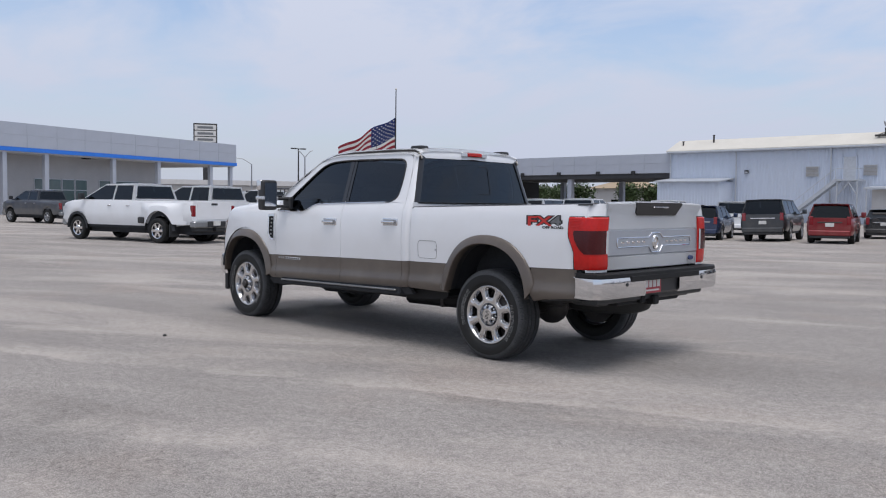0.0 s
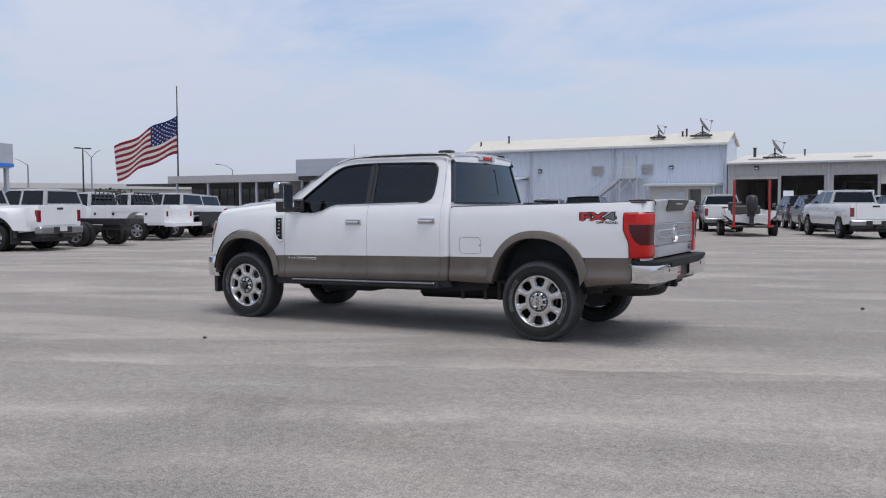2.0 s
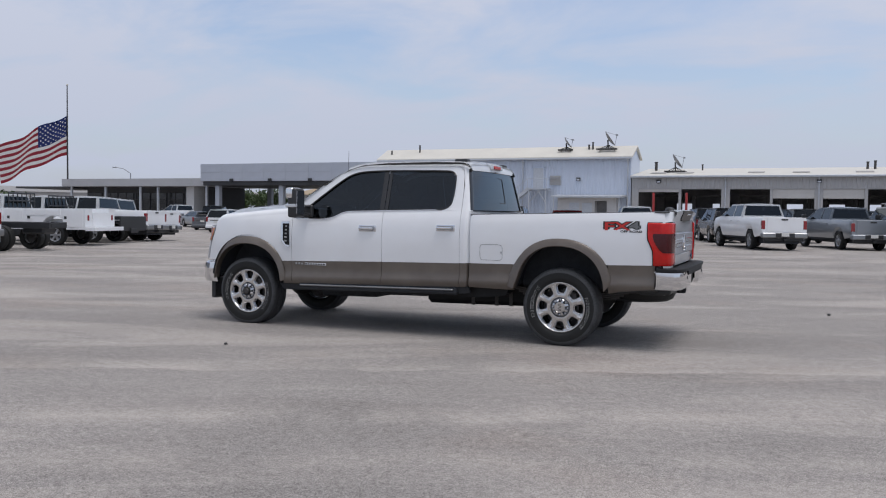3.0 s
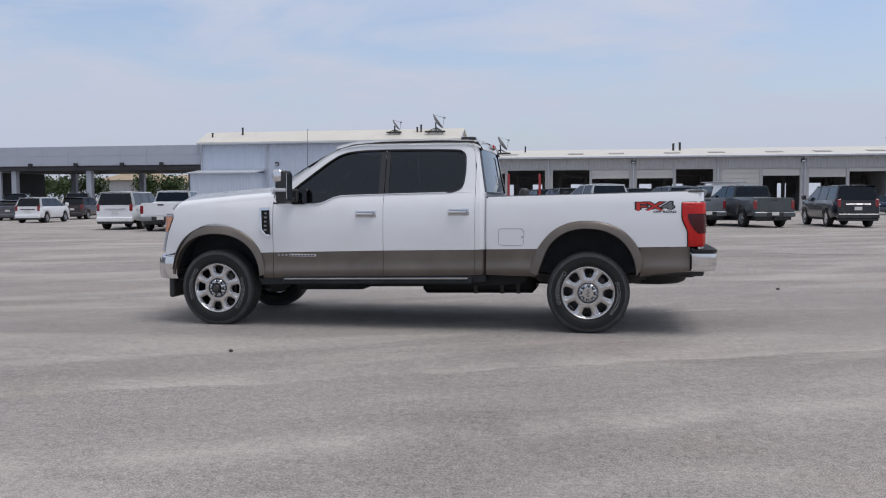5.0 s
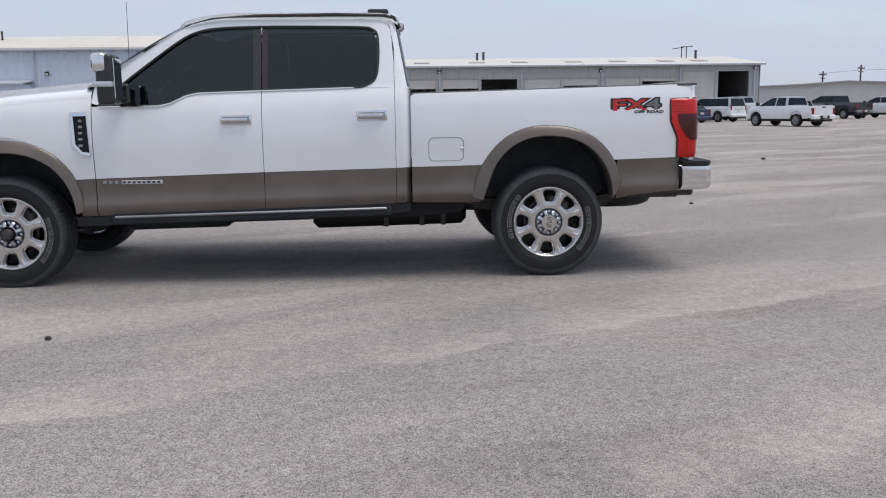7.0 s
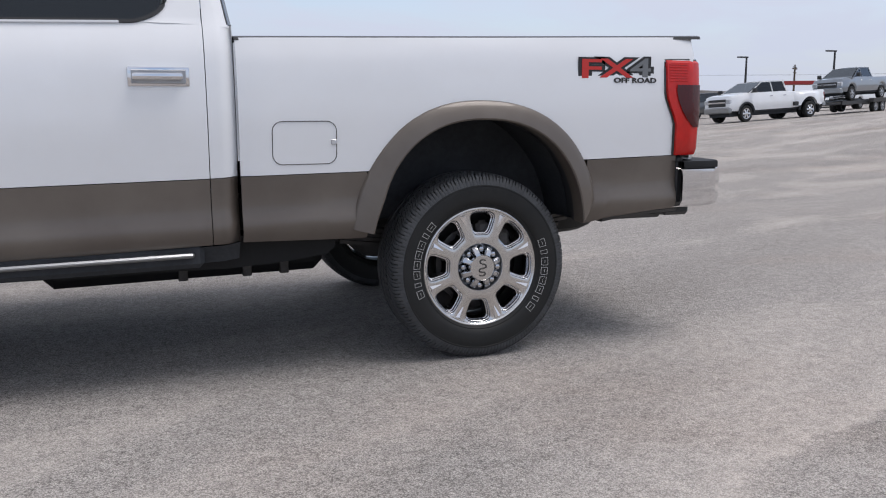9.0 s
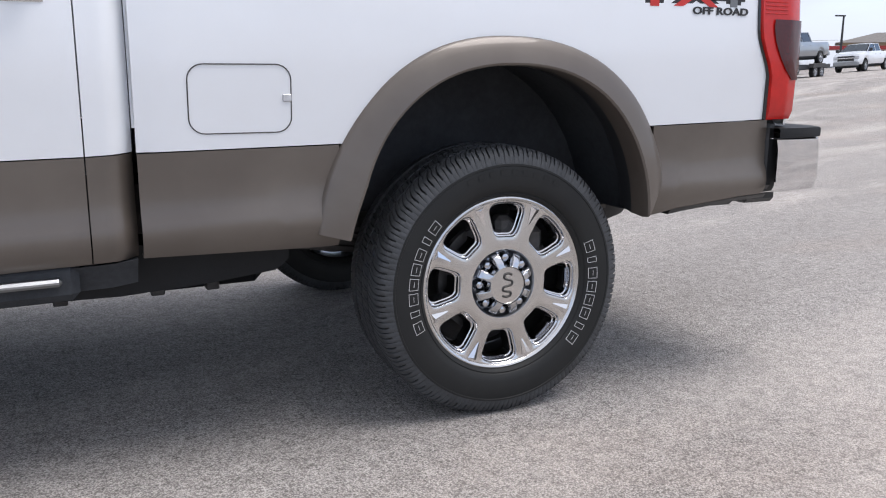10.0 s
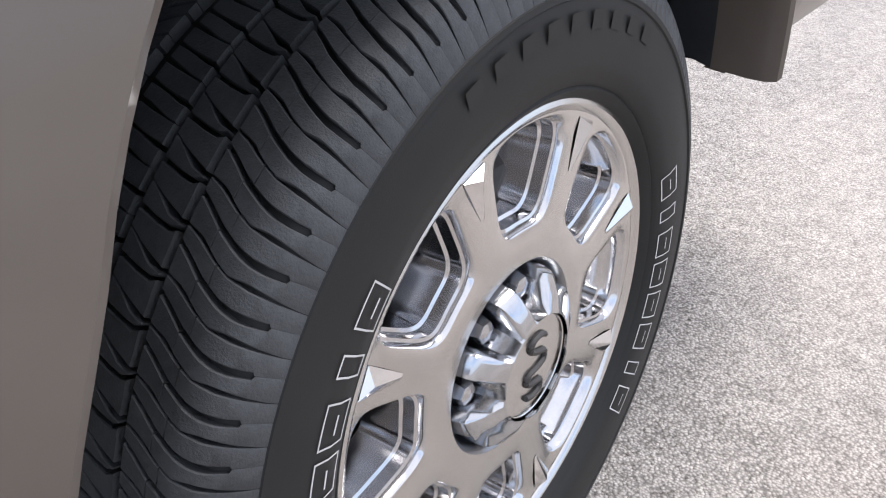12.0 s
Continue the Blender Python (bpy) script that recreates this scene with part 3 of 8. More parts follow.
# back wall with daylight openings, ends, floor slab and partition
back = []
holes = [(-12.0, -10.2), (-7.9, -6.2), (-3.3, -2.0), (0.2, 1.9), (4.6, 6.2), (8.6, 9.8), (12.4, 14.0), (16.0, 17.6), (20.4, 21.4), (23.6, 25.2)]
prev = -13.6
for a, b in holes:
    back += [((prev, 96, 0), (a, 96.3, 5.1)), ((a, 96, 2.9), (b, 96.3, 5.1)), ((a, 96, 0), (b, 96.3, 0.9))]
    prev = b
back += [((prev, 96, 0), (34.3, 96.3, 5.1)), ((34.05, 76.3, 0), (34.35, 96, 5.1)), ((-13.6, 76.3, 0), (-13.4, 96, 5.1)), ((26.3, 76.3, 0), (26.5, 96, 5.1))]
part("back_wall", boxes(*back), M_SHADE_GREY, S, smooth=0)
part("end_wall", boxes(((34.36, 75.98, 0), (34.42, 96.3, 5.15))), M_SIDING2, S, smooth=0)
bm = bmesh.new()
add_prism(bm, [(75.5, 5.15), (86, 6.35), (96.6, 5.15), (96.6, 5.28), (86, 6.5), (75.5, 5.3)], lambda y, z: (-13.68, y, z), lambda y, z: (34.7, y, z))
part("roof", bm, M_ROOF, S, "cream metal roof", 0)
bm = bmesh.new()
add_prism(bm, [(76.0, 5.15), (96.3, 5.15), (86, 6.3)], lambda y, z: (34.38, y, z), lambda y, z: (34.2, y, z))
part("gable", bm, M_SIDING2, S, smooth=0)
part("gutter", boxes(((-13.6, 75.4, 5.1), (34.75, 75.6, 5.3)), bevel=0.03), M_GUTTER, S)
for x0, x1, d, s in BAYS:
    top = 4.55 if x0 > 26.5 else 4.0
    if d:
        d = min(d, top)
        dr = part("roll_door", boxes(((x0, 76.12, top - d), (x1, 76.18, top))), M_ROLL, S, "dusty white roll-up door", 0)
        n = max(1, round(d / 0.5))
        me = finish("slat", boxes(((x0 + 0.02, -0.03, 0.015), (x1 - 0.02, 0.0, d / n - 0.015))), M_ROLL, 0)
        for k in range(n):
            o = new("slat", me)
            o.parent, o.location = dr, (0, 76.12, top - d + k * d / n)
for x in (-4.8, 3.3, 11.15, 18.95, 26.5, 33.8):
    bm = bmesh.new()
    add_tube(bm, [(x, 75.55, 5.1), (x, 75.86, 4.8), (x, 75.9, 0)], 0.07, 6)
    part("downspout", bm, M_GUTTER, S)
for x0 in (-12.2, -9.6, -3.0, 1.0, 6.4, 10.6, 16.0, 20.4, 25.2, 28.6):
    bm = bmesh.new()
    add_prism(bm, [(78.2, 5.63), (79.6, 5.79), (79.6, 5.83), (78.2, 5.67)], lambda y, z: (x0, y, z), lambda y, z: (x0 + 1.5, y, z))
    part("skylight", bm, M_CONCRETE, S, "dull rooflight strip", 0)
for x, z in ((-11.0, 4.75), (3.3, 4.72), (18.8, 4.72), (33.9, 4.85)):
    wall_light(x, 76.0, z)
for x, h, r in ((7.6, 0.8, 0.12), (8.25, 0.9, 0.12), (-12.4, 1.0, 0.15), (-7.7, 0.7, 0.08), (30.45, 0.9, 0.12)):
    pipe_stack(x, 83, 6.0, h, r)
satellite_dish(-10.0, 80, 5.85, 1.7, "grey satellite dish on a mast over the workshop roof")
ant = thing("roof_antenna", pose(29.3, 84, 6.2), "roof antenna mast with crossbars", "antenna")
bm = bmesh.new()
add_tube(bm, [(0, 0, -0.2), (0, 0, 1.2)], 0.05, 6)
add_tube(bm, [(0.5, 0, -0.2), (0.5, 0, 1.2)], 0.05, 6)
part("mast", bm, M_POLE, ant)
bm = bmesh.new()
add_tube(bm, [(-1.0, 0, 1.0), (0.2, 0, 1.15)], 0.04, 5)
add_tube(bm, [(-0.1, 0, 1.2), (1.2, 0, 1.25)], 0.04, 5)
part("crossbar", bm, M_POLE, ant)
# rough shapes inside the bays: lifts and benches
for k, (x0, x1, d, s) in enumerate(BAYS[:10]):
    lift = thing("vehicle_lift", pose((x0 + x1) / 2, 82, 0), "two-post vehicle lift standing in a dark bay", "lift", "vehicle lifts")
    for q in (-1.35, 1.35):
        part("column", boxes(((q - 0.15, -0.2, 0), (q + 0.15, 0.2, 3.4)), bevel=0.02), M_STEEL, lift)
    part("crossbeam", boxes(((-1.5, -0.12, 3.4), (1.5, 0.12, 3.55))), M_STEEL, lift, smooth=0)

# ---- service canopy between the buildings ----
C = thing("service_canopy", pose(0, 0, 0), "grey panelled canopy on columns with dark soffit", "canopy")
fas = part("fascia", boxes(((-66.2, 76.1, 4.95), (-41.5, 90, 7.05))), M_FASCIA, C, smooth=0)
me = finish("panel", boxes(((0.006, -0.05, 0.006), (3.08, 0.0, 1.035)), bevel=0.01), M_FASCIA, 0)
for i in range(8):
    for j in range(2):
        o = new("panel", me)
        o.parent, o.location = fas, (-66.2 + i * 3.087, 76.09, 4.97 + j * 1.04)
part("soffit", boxes(((-66.0, 76.3, 4.45), (-41.5, 89.8, 4.95))), M_SOFFIT, C, smooth=0)
for x, y in ((-64.2, 77), (-55.0, 77), (-46.5, 84), (-64.2, 88), (-55.0, 88)):
    part("column", boxes(((x - 0.3, y - 0.3, 0), (x + 0.3, y + 0.3, 4.45)), bevel=0.02), M_FASCIA, C)
for x in (-61.5, -56.0, -50.5, -45.9):
    part("lamp", boxes(((x - 0.2, 75.75, 4.85), (x + 0.2, 76.05, 5.25)), bevel=0.03), M_BLACK, C, "small dark floodlight")

L = thing("low_office", pose(0, 0, 0), "low flat-roofed office with dark glazing and slim columns", "building")
part("roof", boxes(((-90.6, 77.5, 4.42), (-66.4, 88, 5.4))), M_RENDER, L, "pale flat roof edge", 0)
part("wall", boxes(((-89.6, 81, 0), (-68, 87.5, 4.42))), M_SOFFIT, L, smooth=0)
me = finish("column", boxes(((-0.12, -0.12, 0), (0.12, 0.12, 4.42))), M_GUTTER, 0)
for x in (-89.3, -83.3, -77.4, -74.5, -66.8):
    o = new("column", me)
    o.parent, o.location = L, (x, 78, 0)
for k in range(7):
    x = -89.4 + k * 2.8
    w = part("window", boxes(((x, 80.9, 0.4), (x + 2.5, 81.0, 3.6))), M_TRIM, L, "dark glazing", 0)
    part("frame", boxes(((x + 1.2, 80.86, 0.4), (x + 1.28, 80.9, 3.6)), ((x, 80.86, 2.7), (x + 2.5, 80.9, 2.78))), M_STEEL, w, smooth=0)
part("awning", boxes(((-101, 79, 4.2), (-90.6, 90, 4.45))), M_SOFFIT, L, "dark flat awning", 0)
part("pillar", boxes(((-70.4, 78.5, 0), (-69.2, 81, 4.42))), M_STUCCO, L, smooth=0)

# ---- showroom with blue band ----
# it runs from a near corner to a far corner, its long face towards the lot
SH_A, SH_B = Vector((-66.4, 0.1, -0.27)), Vector((-83.5, 49.4, -0.27))
sh_dir = (SH_B - SH_A).normalized()
sh_m = Matrix.Translation(SH_A) @ Matrix.Rotation(math.atan2(sh_dir.y, sh_dir.x), 4, "Z")
SL = (SH_B - SH_A).length
D = thing("showroom", sh_m, "grey panelled showroom with a blue band and columns", "building")
fas = part("fascia", boxes(((-24, 0, 6.15), (SL, 27, 8.3))), M_FASCIA, D, smooth=0)
n = 24
w = (SL + 24) / n
me = finish("panel", boxes(((0.005, -0.05, 0.005), (w - 0.005, 0, 1.068)), bevel=0.01), M_FASCIA, 0)
for k in range(n):
    for j in range(2):
        o = new("panel", me)
        o.parent, o.location = fas, (-24 + k * w, 0, 6.16 + j * 1.07)
part("band", boxes(((-24, -0.1, 5.8), (SL + 0.05, 26.9, 6.15))), M_BLUE, D, "bright blue band", 0)
part("soffit", boxes(((-24, 0.1, 5.68), (SL - 0.1, 26.8, 5.8))), M_STUCCO, D, smooth=0)
me = finish("column", boxes(((-0.22, 0.1, 0), (0.22, 0.5, 5.68)), bevel=0.02), M_FASCIA, 35)
for x in (-14, -3.5, 6.8, 14.5, 21.5, 25.8, 33.7, 39.8, 48.0, SL - 0.7):
    o = new("column", me)
    o.parent, o.location = D, (x, 0, 0)
for x in (46.2, 48.6, 46.9):
    o = new("column", me)
    o.parent, o.location = D, (x, 8.0 + (x - 46.2) * 1.2, 0)
part("wall", boxes(((-24, 2.6, 0), (42.4, 26.5, 5.68))), M_RENDER, D, smooth=0)
for x in [26.4 + 1.55 * k for k in range(4)] + [34.0 + 1.3 * k for k in range(4)] + [2.0 + 2.6 * k for k in range(5)]:
    w_ = 1.5 if x > 26 else 2.4
    wdw = part("window", boxes(((x, 2.5, 0.7), (x + w_ - 0.1, 2.59, 3.6))), M_GUTTER, D, "pale window frame", 0)
    part("pane", boxes(((x + 0.06, 2.46, 0.8), (x + w_ - 0.16, 2.499, 2.5))), M_TEAL, wdw, smooth=0)
    part("pane", boxes(((x + 0.06, 2.46, 2.58), (x + w_ - 0.16, 2.499, 3.52))), M_TEAL, wdw, smooth=0)
part("door", boxes(((20.4, 2.5, 0), (22.6, 2.59, 3.4))), M_TRIM, D, "dark glass door", 0)
part("can_light", boxes(((31.0, 1.0, 5.55), (31.6, 1.6, 5.68))), M_BLACK, D, smooth=0)


def pole_lamp(x, y, h, style, label, mat):
    t = thing("street_lamp", pose(x, y, ground_z(x, y)), label, "street lamp", "street lamps")
    bm = bmesh.new()
    add_tube(bm, [(0, 0, 0), (0, 0, h)], [0.13, 0.08], 8)
    part("pole", bm, mat, t)
    if style == "tee":
        bm = boxes(((-0.1, -1.0, h), (0.1, 1.0, h + 0.1)), ((-0.2, -1.1, h), (0.2, -0.4, h + 0.14)), ((-0.2, 0.4, h), (0.2, 1.1, h + 0.14)))
    elif style == "arm":
        bm = boxes(((-0.9, -0.12, h), (0.1, 0.12, h + 0.12)))
    elif style == "curve":
        bm = bmesh.new()
        add_tube(bm, [(0, 0, h), (-0.5, -1.0, h + 0.7), (-1.0, -2.0, h + 0.85)], 0.05, 6)
        add_box(bm, (-1.3, -2.5, h + 0.78), (-0.9, -1.9, h + 0.92), 0.03)
    else:
        bm = bmesh.new()
        for s in (-1, 1):
            add_tube(bm, [(0, 0, h), (s * 0.3, s * 0.5, h + 0.7), (s * 0.5, s * 0.85, h + 0.9)], 0.05, 6)
    part("head", bm, mat, t)


pole_lamp(-87.5, 61.3, 8.3, "tee", "dark twin-head lot lamp on a slim pole", M_POLE)
pole_lamp(-95, 59, 6.4, "curve", "silver street lamp with a curved arm", M_GALV)
pole_lamp(-83.1, 59.1, 7.0, "fork", "silver street lamp with forked arms", M_GALV)
pole_lamp(-95.0, 95.0, 7.0, "curve", "silver street lamp with a curved arm", M_GALV)
pole_lamp(-78, 105, 7.2, "curve", "silver street lamp with a curved arm", M_GALV)

# ---- flag at half staff ----
FP = thing("flagpole", pose(-188.5, 170.5, -2.3) @ Matrix.Scale(1.51, 4), "tall dark flagpole with a gold ball", "flagpole")
bm = bmesh.new()
add_tube(bm, [(0, 0, 0), (0, 0, 25.1)], [0.2, 0.1], 8)
part("pole", bm, M_POLE, FP)
bm = bmesh.new()
bmesh.ops.create_uvsphere(bm, u_segments=10, v_segments=6, radius=0.2)
bmesh.ops.translate(bm, vec=(0, 0, 25.25), verts=bm.verts)
part("ball", bm, M_ROOF, FP)
FLAG = thing("flag", pose(-188.5, 170.5, -2.3) @ Matrix.Scale(1.51, 4), "red and white striped flag with blue starred canton on a pole", "flag")


def flag_at(u, v):
    """Cloth: u from hoist to fly, v from bottom to top; it droops and ripples."""
    w = 11.2 * u
    droop = -5.4 * u ** 1.1
    rip = 0.7 * math.sin(u * 9 + v * 1.6) * (0.2 + u)
    return Vector((-0.1 - w * 0.67, -w * 0.73 + rip * 0.6, 12.3 + 7.3 * v * (1 - 0.22 * u) + droop * (1 - 0.15 * v) + 0.2 * math.sin(u * 12 + v * 3)))


NU = 26
for s in range(13):
    v0, v1 = s / 13, (s + 1) / 13
    u0 = 0.42 if s >= 6 else 0.0
    bm = bmesh.new()
    us = [u0 + (1 - u0) * k / NU for k in range(NU + 1)]
    add_grid(bm, [[flag_at(u, v) for u in us] for v in (v0, (v0 + v1) / 2, v1)])
    bmesh.ops.solidify(bm, geom=bm.faces[:], thickness=0.01)
    part("stripe", bm, M_FLAG_RED if s % 2 == 0 else M_FLAG_WHITE, FLAG)
bm = bmesh.new()
us = [0.42 * k / 12 for k in range(13)]
add_grid(bm, [[flag_at(u, 6 / 13 + (7 / 13) * k / 8) for u in us] for k in range(9)])
bmesh.ops.solidify(bm, geom=bm.faces[:], thickness=0.01)
part("canton", bm, M_FLAG_BLUE, FLAG)
bm = bmesh.new()
for r in range(9):
    for c in range(6 if r % 2 == 0 else 5):
        u = 0.035 + (c + (0.5 if r % 2 else 0)) * 0.07
        v = 6 / 13 + (r + 0.75) / 9.8 * 7 / 13
        p = flag_at(u, v)
        nrm = (flag_at(u + 0.01, v) - p).cross(flag_at(u, v + 0.01) - p).normalized()
        for sd in (-1, 1):
            q = p + nrm * 0.02 * sd
            du, dv = (flag_at(u + 0.014, v) - p), (flag_at(u, v + 0.024) - p)
            ring = [bm.verts.new(q + (du * math.cos(a) + dv * math.sin(a)) * (1.0 if k % 2 == 0 else 0.42)) for k, a in ((k, math.pi / 2 + k * math.pi / 5) for k in range(10))]
            bm.faces.new(ring)
part("stars", bm, M_FLAG_WHITE, FLAG, smooth=0)

# ---- pole sign over the showroom: dark frame, white boards with plain bars ----
SG = thing("pole_sign", pose(-159, 89, 0, 0, 0, -30), "tall pole sign with stacked white boards in a black frame", "sign")
part("post", boxes(((-0.1, -0.5, 0), (0.4, 0.5, 12.2)), bevel=0.04), M_POLE, SG)
part("frame", boxes(((0, -2.45, 12.2), (0.4, 2.45, 17.75)), bevel=0.04), M_POLE, SG)
for k in range(4):
    z = 12.5 + k * 1.28
    b = part("board", boxes(((0.4, -2.2, z), (0.46, 2.2, z + 1.1))), M_PLATE, SG, "white board with a dark bar", 0)
    part("bar", boxes(((0.46, -1.6, z + 0.32), (0.5, 1.6, z + 0.78))), M_DECAL_GREY, b, smooth=0)

# ---- elevated road far off ----
OV = thing("overpass", pose(0, 0, 0), "pale concrete overpass far beyond the lot", "overpass")
ov_m = Matrix.Translation((-125, 60, 0)) @ Matrix.Rotation(radians(62), 4, "Z")
OV.matrix_basis = ov_m
part("deck", boxes(((-160, 0, 3.1), (120, 9, 4.0))), M_CONCRETE, OV, smooth=0)
part("parapet", boxes(((-160, -0.2, 4.0), (120, 0.1, 4.8)), ((-160, 8.9, 4.0), (120, 9.2, 4.8))), M_STUCCO, OV, smooth=0)
me = finish("pier", boxes(((-0.7, 3, 0), (0.7, 6, 3.1))), M_CONCRETE, 0)
for k in range(14):
    o = new("pier", me)
    o.parent, o.location = OV, (-150 + k * 20, 0, 0)


# ---- trees ----
def tree(x, y, h, r, seed, label):
    rnd = random.Random(seed)
    t = thing("tree", pose(x, y, 0), label, "tree", "trees beyond the canopy")
    bm = bmesh.new()
    add_tube(bm, [(0, 0, 0), (0.1, 0.05, h * 0.35), (0.05, 0, h * 0.6)], [0.22, 0.16, 0.08], 7)
    tips = []
    for k in range(6):
        a = k * 1.05 + rnd.random()
        tip = Vector((math.cos(a) * r * 0.6, math.sin(a) * r * 0.6, h * rnd.uniform(0.55, 0.85)))
        add_tube(bm, [(0.08, 0, h * rnd.uniform(0.25, 0.5)), tip * 0.6 + Vector((0, 0, h * 0.2)), tip], [0.08, 0.05, 0.02], 5)
        tips.append(tip)
    part("trunk", bm, M_BARK, t)
    verts, faces = [], []
    for k in range(1500):
        # leaves gather in uneven clumps round the limbs
        c = rnd.choice(tips) if rnd.random() < 0.75 else Vector((0, 0, h * 0.75))
        p = c + Vector((rnd.gauss(0, r * 0.27), rnd.gauss(0, r * 0.27), rnd.gauss(0, h * 0.13)))
        if p.z < h * 0.22:
            p.z = h * 0.3 + rnd.random() * 0.3
        s = rnd.uniform(0.1, 0.24)
        a = Vector((rnd.gauss(0, 1), rnd.gauss(0, 1), rnd.gauss(0, 1))).normalized() * s
        b = a.cross(Vector((rnd.gauss(0, 1), rnd.gauss(0, 1), rnd.gauss(0, 1)))).normalized() * s * 0.6
        i = len(verts)
        verts += [p - a, p + b, p + a, p - b]
        faces.append((i, i + 1, i + 2, i + 3))
    me = bpy.data.meshes.new("crown")
    me.from_pydata(verts, [], faces)
    me.materials.append(M_LEAF)
    o = new("crown", me)
    o.parent = t


for k, (x, y, h, r) in enumerate(((-70.5, 95.0, 4.4, 2.3), (-74.0, 96.0, 4.2, 2.2), (-64.4, 92.0, 4.5, 2.0), (-58.2, 94.5, 4.6, 1.7), (-55.2, 96.2, 4.4, 1.8))):
    tree(x, y, h, r, 10 + k, "round green tree beyond the canopy")
for k, (x, y, h, r) in enumerate(((-67.6, 49.9, 2.7, 1.8), (-69.2, 48.3, 2.2, 1.5))):
    tree(x, y, h, r, 30 + k, "dull green tree before the overpass")
tree(44, 112, 4.4, 4.2, 51, "dull green tree behind the workshop")


def plain_house(x, y, w, d, h, label, roof_h, wall_mat, roof_mat, rot=0, windows=3):
    t = thing("house", pose(x, y, ground_z(x, y), 0, 0, rot), label, "house", "houses beyond the lot")
    part("wall", boxes(((-w / 2, 0, 0), (w / 2, d, h))), wall_mat, t, smooth=0)
    bm = bmesh.new()
    e = 0.7
    lo = [bm.verts.new(p) for p in ((-w / 2 - e, -e, h), (w / 2 + e, -e, h), (w / 2 + e, d + e, h), (-w / 2 - e, d + e, h))]
    hi = [bm.verts.new(p) for p in ((-w / 4, d / 2, h + roof_h), (w / 4, d / 2, h + roof_h))]
    bm.faces.new(lo[::-1])
    bm.faces.new((lo[0], lo[1], hi[1], hi[0]))
    bm.faces.new((lo[2], lo[3], hi[0], hi[1]))
    bm.faces.new((lo[1], lo[2], hi[1]))
    bm.faces.new((lo[3], lo[0], hi[0]))
    part("roof", bm, roof_mat, t, smooth=0)
    for k in range(windows):
        xx = -w / 2 + w * (k + 0.5) / windows
        part("window", boxes(((xx - 0.6, -0.05, 1.0), (xx + 0.6, 0.0, 2.3))), M_TRIM, t, smooth=0)


plain_house(-66.5, 104, 8, 8, 4.0, "beige house with a low hipped roof beyond trees", 1.3, M_STUCCO, M_BROWN)
plain_house(-58.5, 104, 7, 8, 3.6, "beige house with a low hipped roof beyond trees", 1.2, M_STUCCO, M_BROWN)
# right side: long low metal shed, block building, red canopy
LS = thing("long_shed", pose(0, 0, 0), "long low grey shed with a shallow gable", "shed")
bm = bmesh.new()
add_prism(bm, [(38, 0), (78, 0), (78, 3.1), (57, 4.1), (52, 3.75), (38, 3.35)], lambda x, z: (x, 108 - (x - 38) * 0.3, z), lambda x, z: (x, 124 - (x - 38) * 0.3, z))
part("wall", bm, M_STUCCO, LS, smooth=0)
bm = bmesh.new()
add_prism(bm, [(37.6, 3.35), (52, 3.75), (57, 4.1), (78.4, 3.1), (78.4, 3.25), (57, 4.25), (52, 3.9), (37.6, 3.5)], lambda x, z: (x, 107.4 - (x - 38) * 0.3, z), lambda x, z: (x, 124 - (x - 38) * 0.3, z))
part("roof", bm, M_CONCRETE, LS, smooth=0)
for x in (45.0, 48.5):
    yy = 108 - (x - 38) * 0.3
    part("door", boxes(((x, yy - 0.08, 0), (x + 1.2, yy + 0.5, 2.3))), M_SHADE_GREY, LS, smooth=0)

RC = thing("red_canopy", pose(66, 70.5, ground_z(66, 70.5), 0, 0, -42), "long red flat canopy on thin posts", "canopy")
part("roof", boxes(((-5, -2, 2.5), (14, 2, 2.85))), M_RUSTED, RC, smooth=0)
for x in (-4.5, 1, 7, 13):
    part("post", boxes(((x - 0.08, -0.08, 0), (x + 0.08, 0.08, 2.5))), M_GUTTER, RC, smooth=0)
plain_house(87, 66, 15, 10, 2.7, "low brown building with a grey hipped roof", 1.3, M_BROWN, M_SHINGLE, -48, 2)
BW = thing("block_building", pose(98, 56, 1.5, 0, 0, -55), "long tan block building with a flat roof", "building")
part("wall", boxes(((-14, 0, 0), (40, 10, 2.9))), M_BROWN, BW, smooth=0)
part("parapet", boxes(((-14.1, -0.1, 2.9), (40.1, 10.1, 3.05))), M_STUCCO, BW, smooth=0)
for x in (-8, -2, 10):
    part("roof_unit", boxes(((x, 3, 3.0), (x + 1.6, 4.5, 3.7)), bevel=0.03), M_CONCRETE, BW)
for x, y, h in ((48.8, 58.7, 4.8), (54.0, 54.1, 4.7), (66, 48, 4.6), (61, 53, 4.5)):
    pole_lamp(x, y, h, "arm", "dark lot lamp with a single arm", M_POLE)


def utility_pole(x, y, h):
    t = thing("utility_pole", pose(x, y, ground_z(x, y), 0, 0, 35), "wooden utility pole with crossarm", "utility pole", "utility poles")
    bm = bmesh.new()
    add_tube(bm, [(0, 0, 0), (0, 0, h)], [0.16, 0.11], 7)
    part("pole", bm, M_BARK, t)
    part("crossarm", boxes(((-1.1, -0.06, h - 0.6), (1.1, 0.06, h - 0.45)), ((-0.7, -0.06, h - 1.1), (0.7, 0.06, h - 0.98))), M_BARK, t, smooth=0)
    bm = bmesh.new()
    for s in (-1, -0.5, 0.5, 1):
        add_tube(bm, [(s, 0, h - 0.45), (s, 0, h - 0.25)], 0.05, 6)
    part("insulator", bm, M_GALV, t)


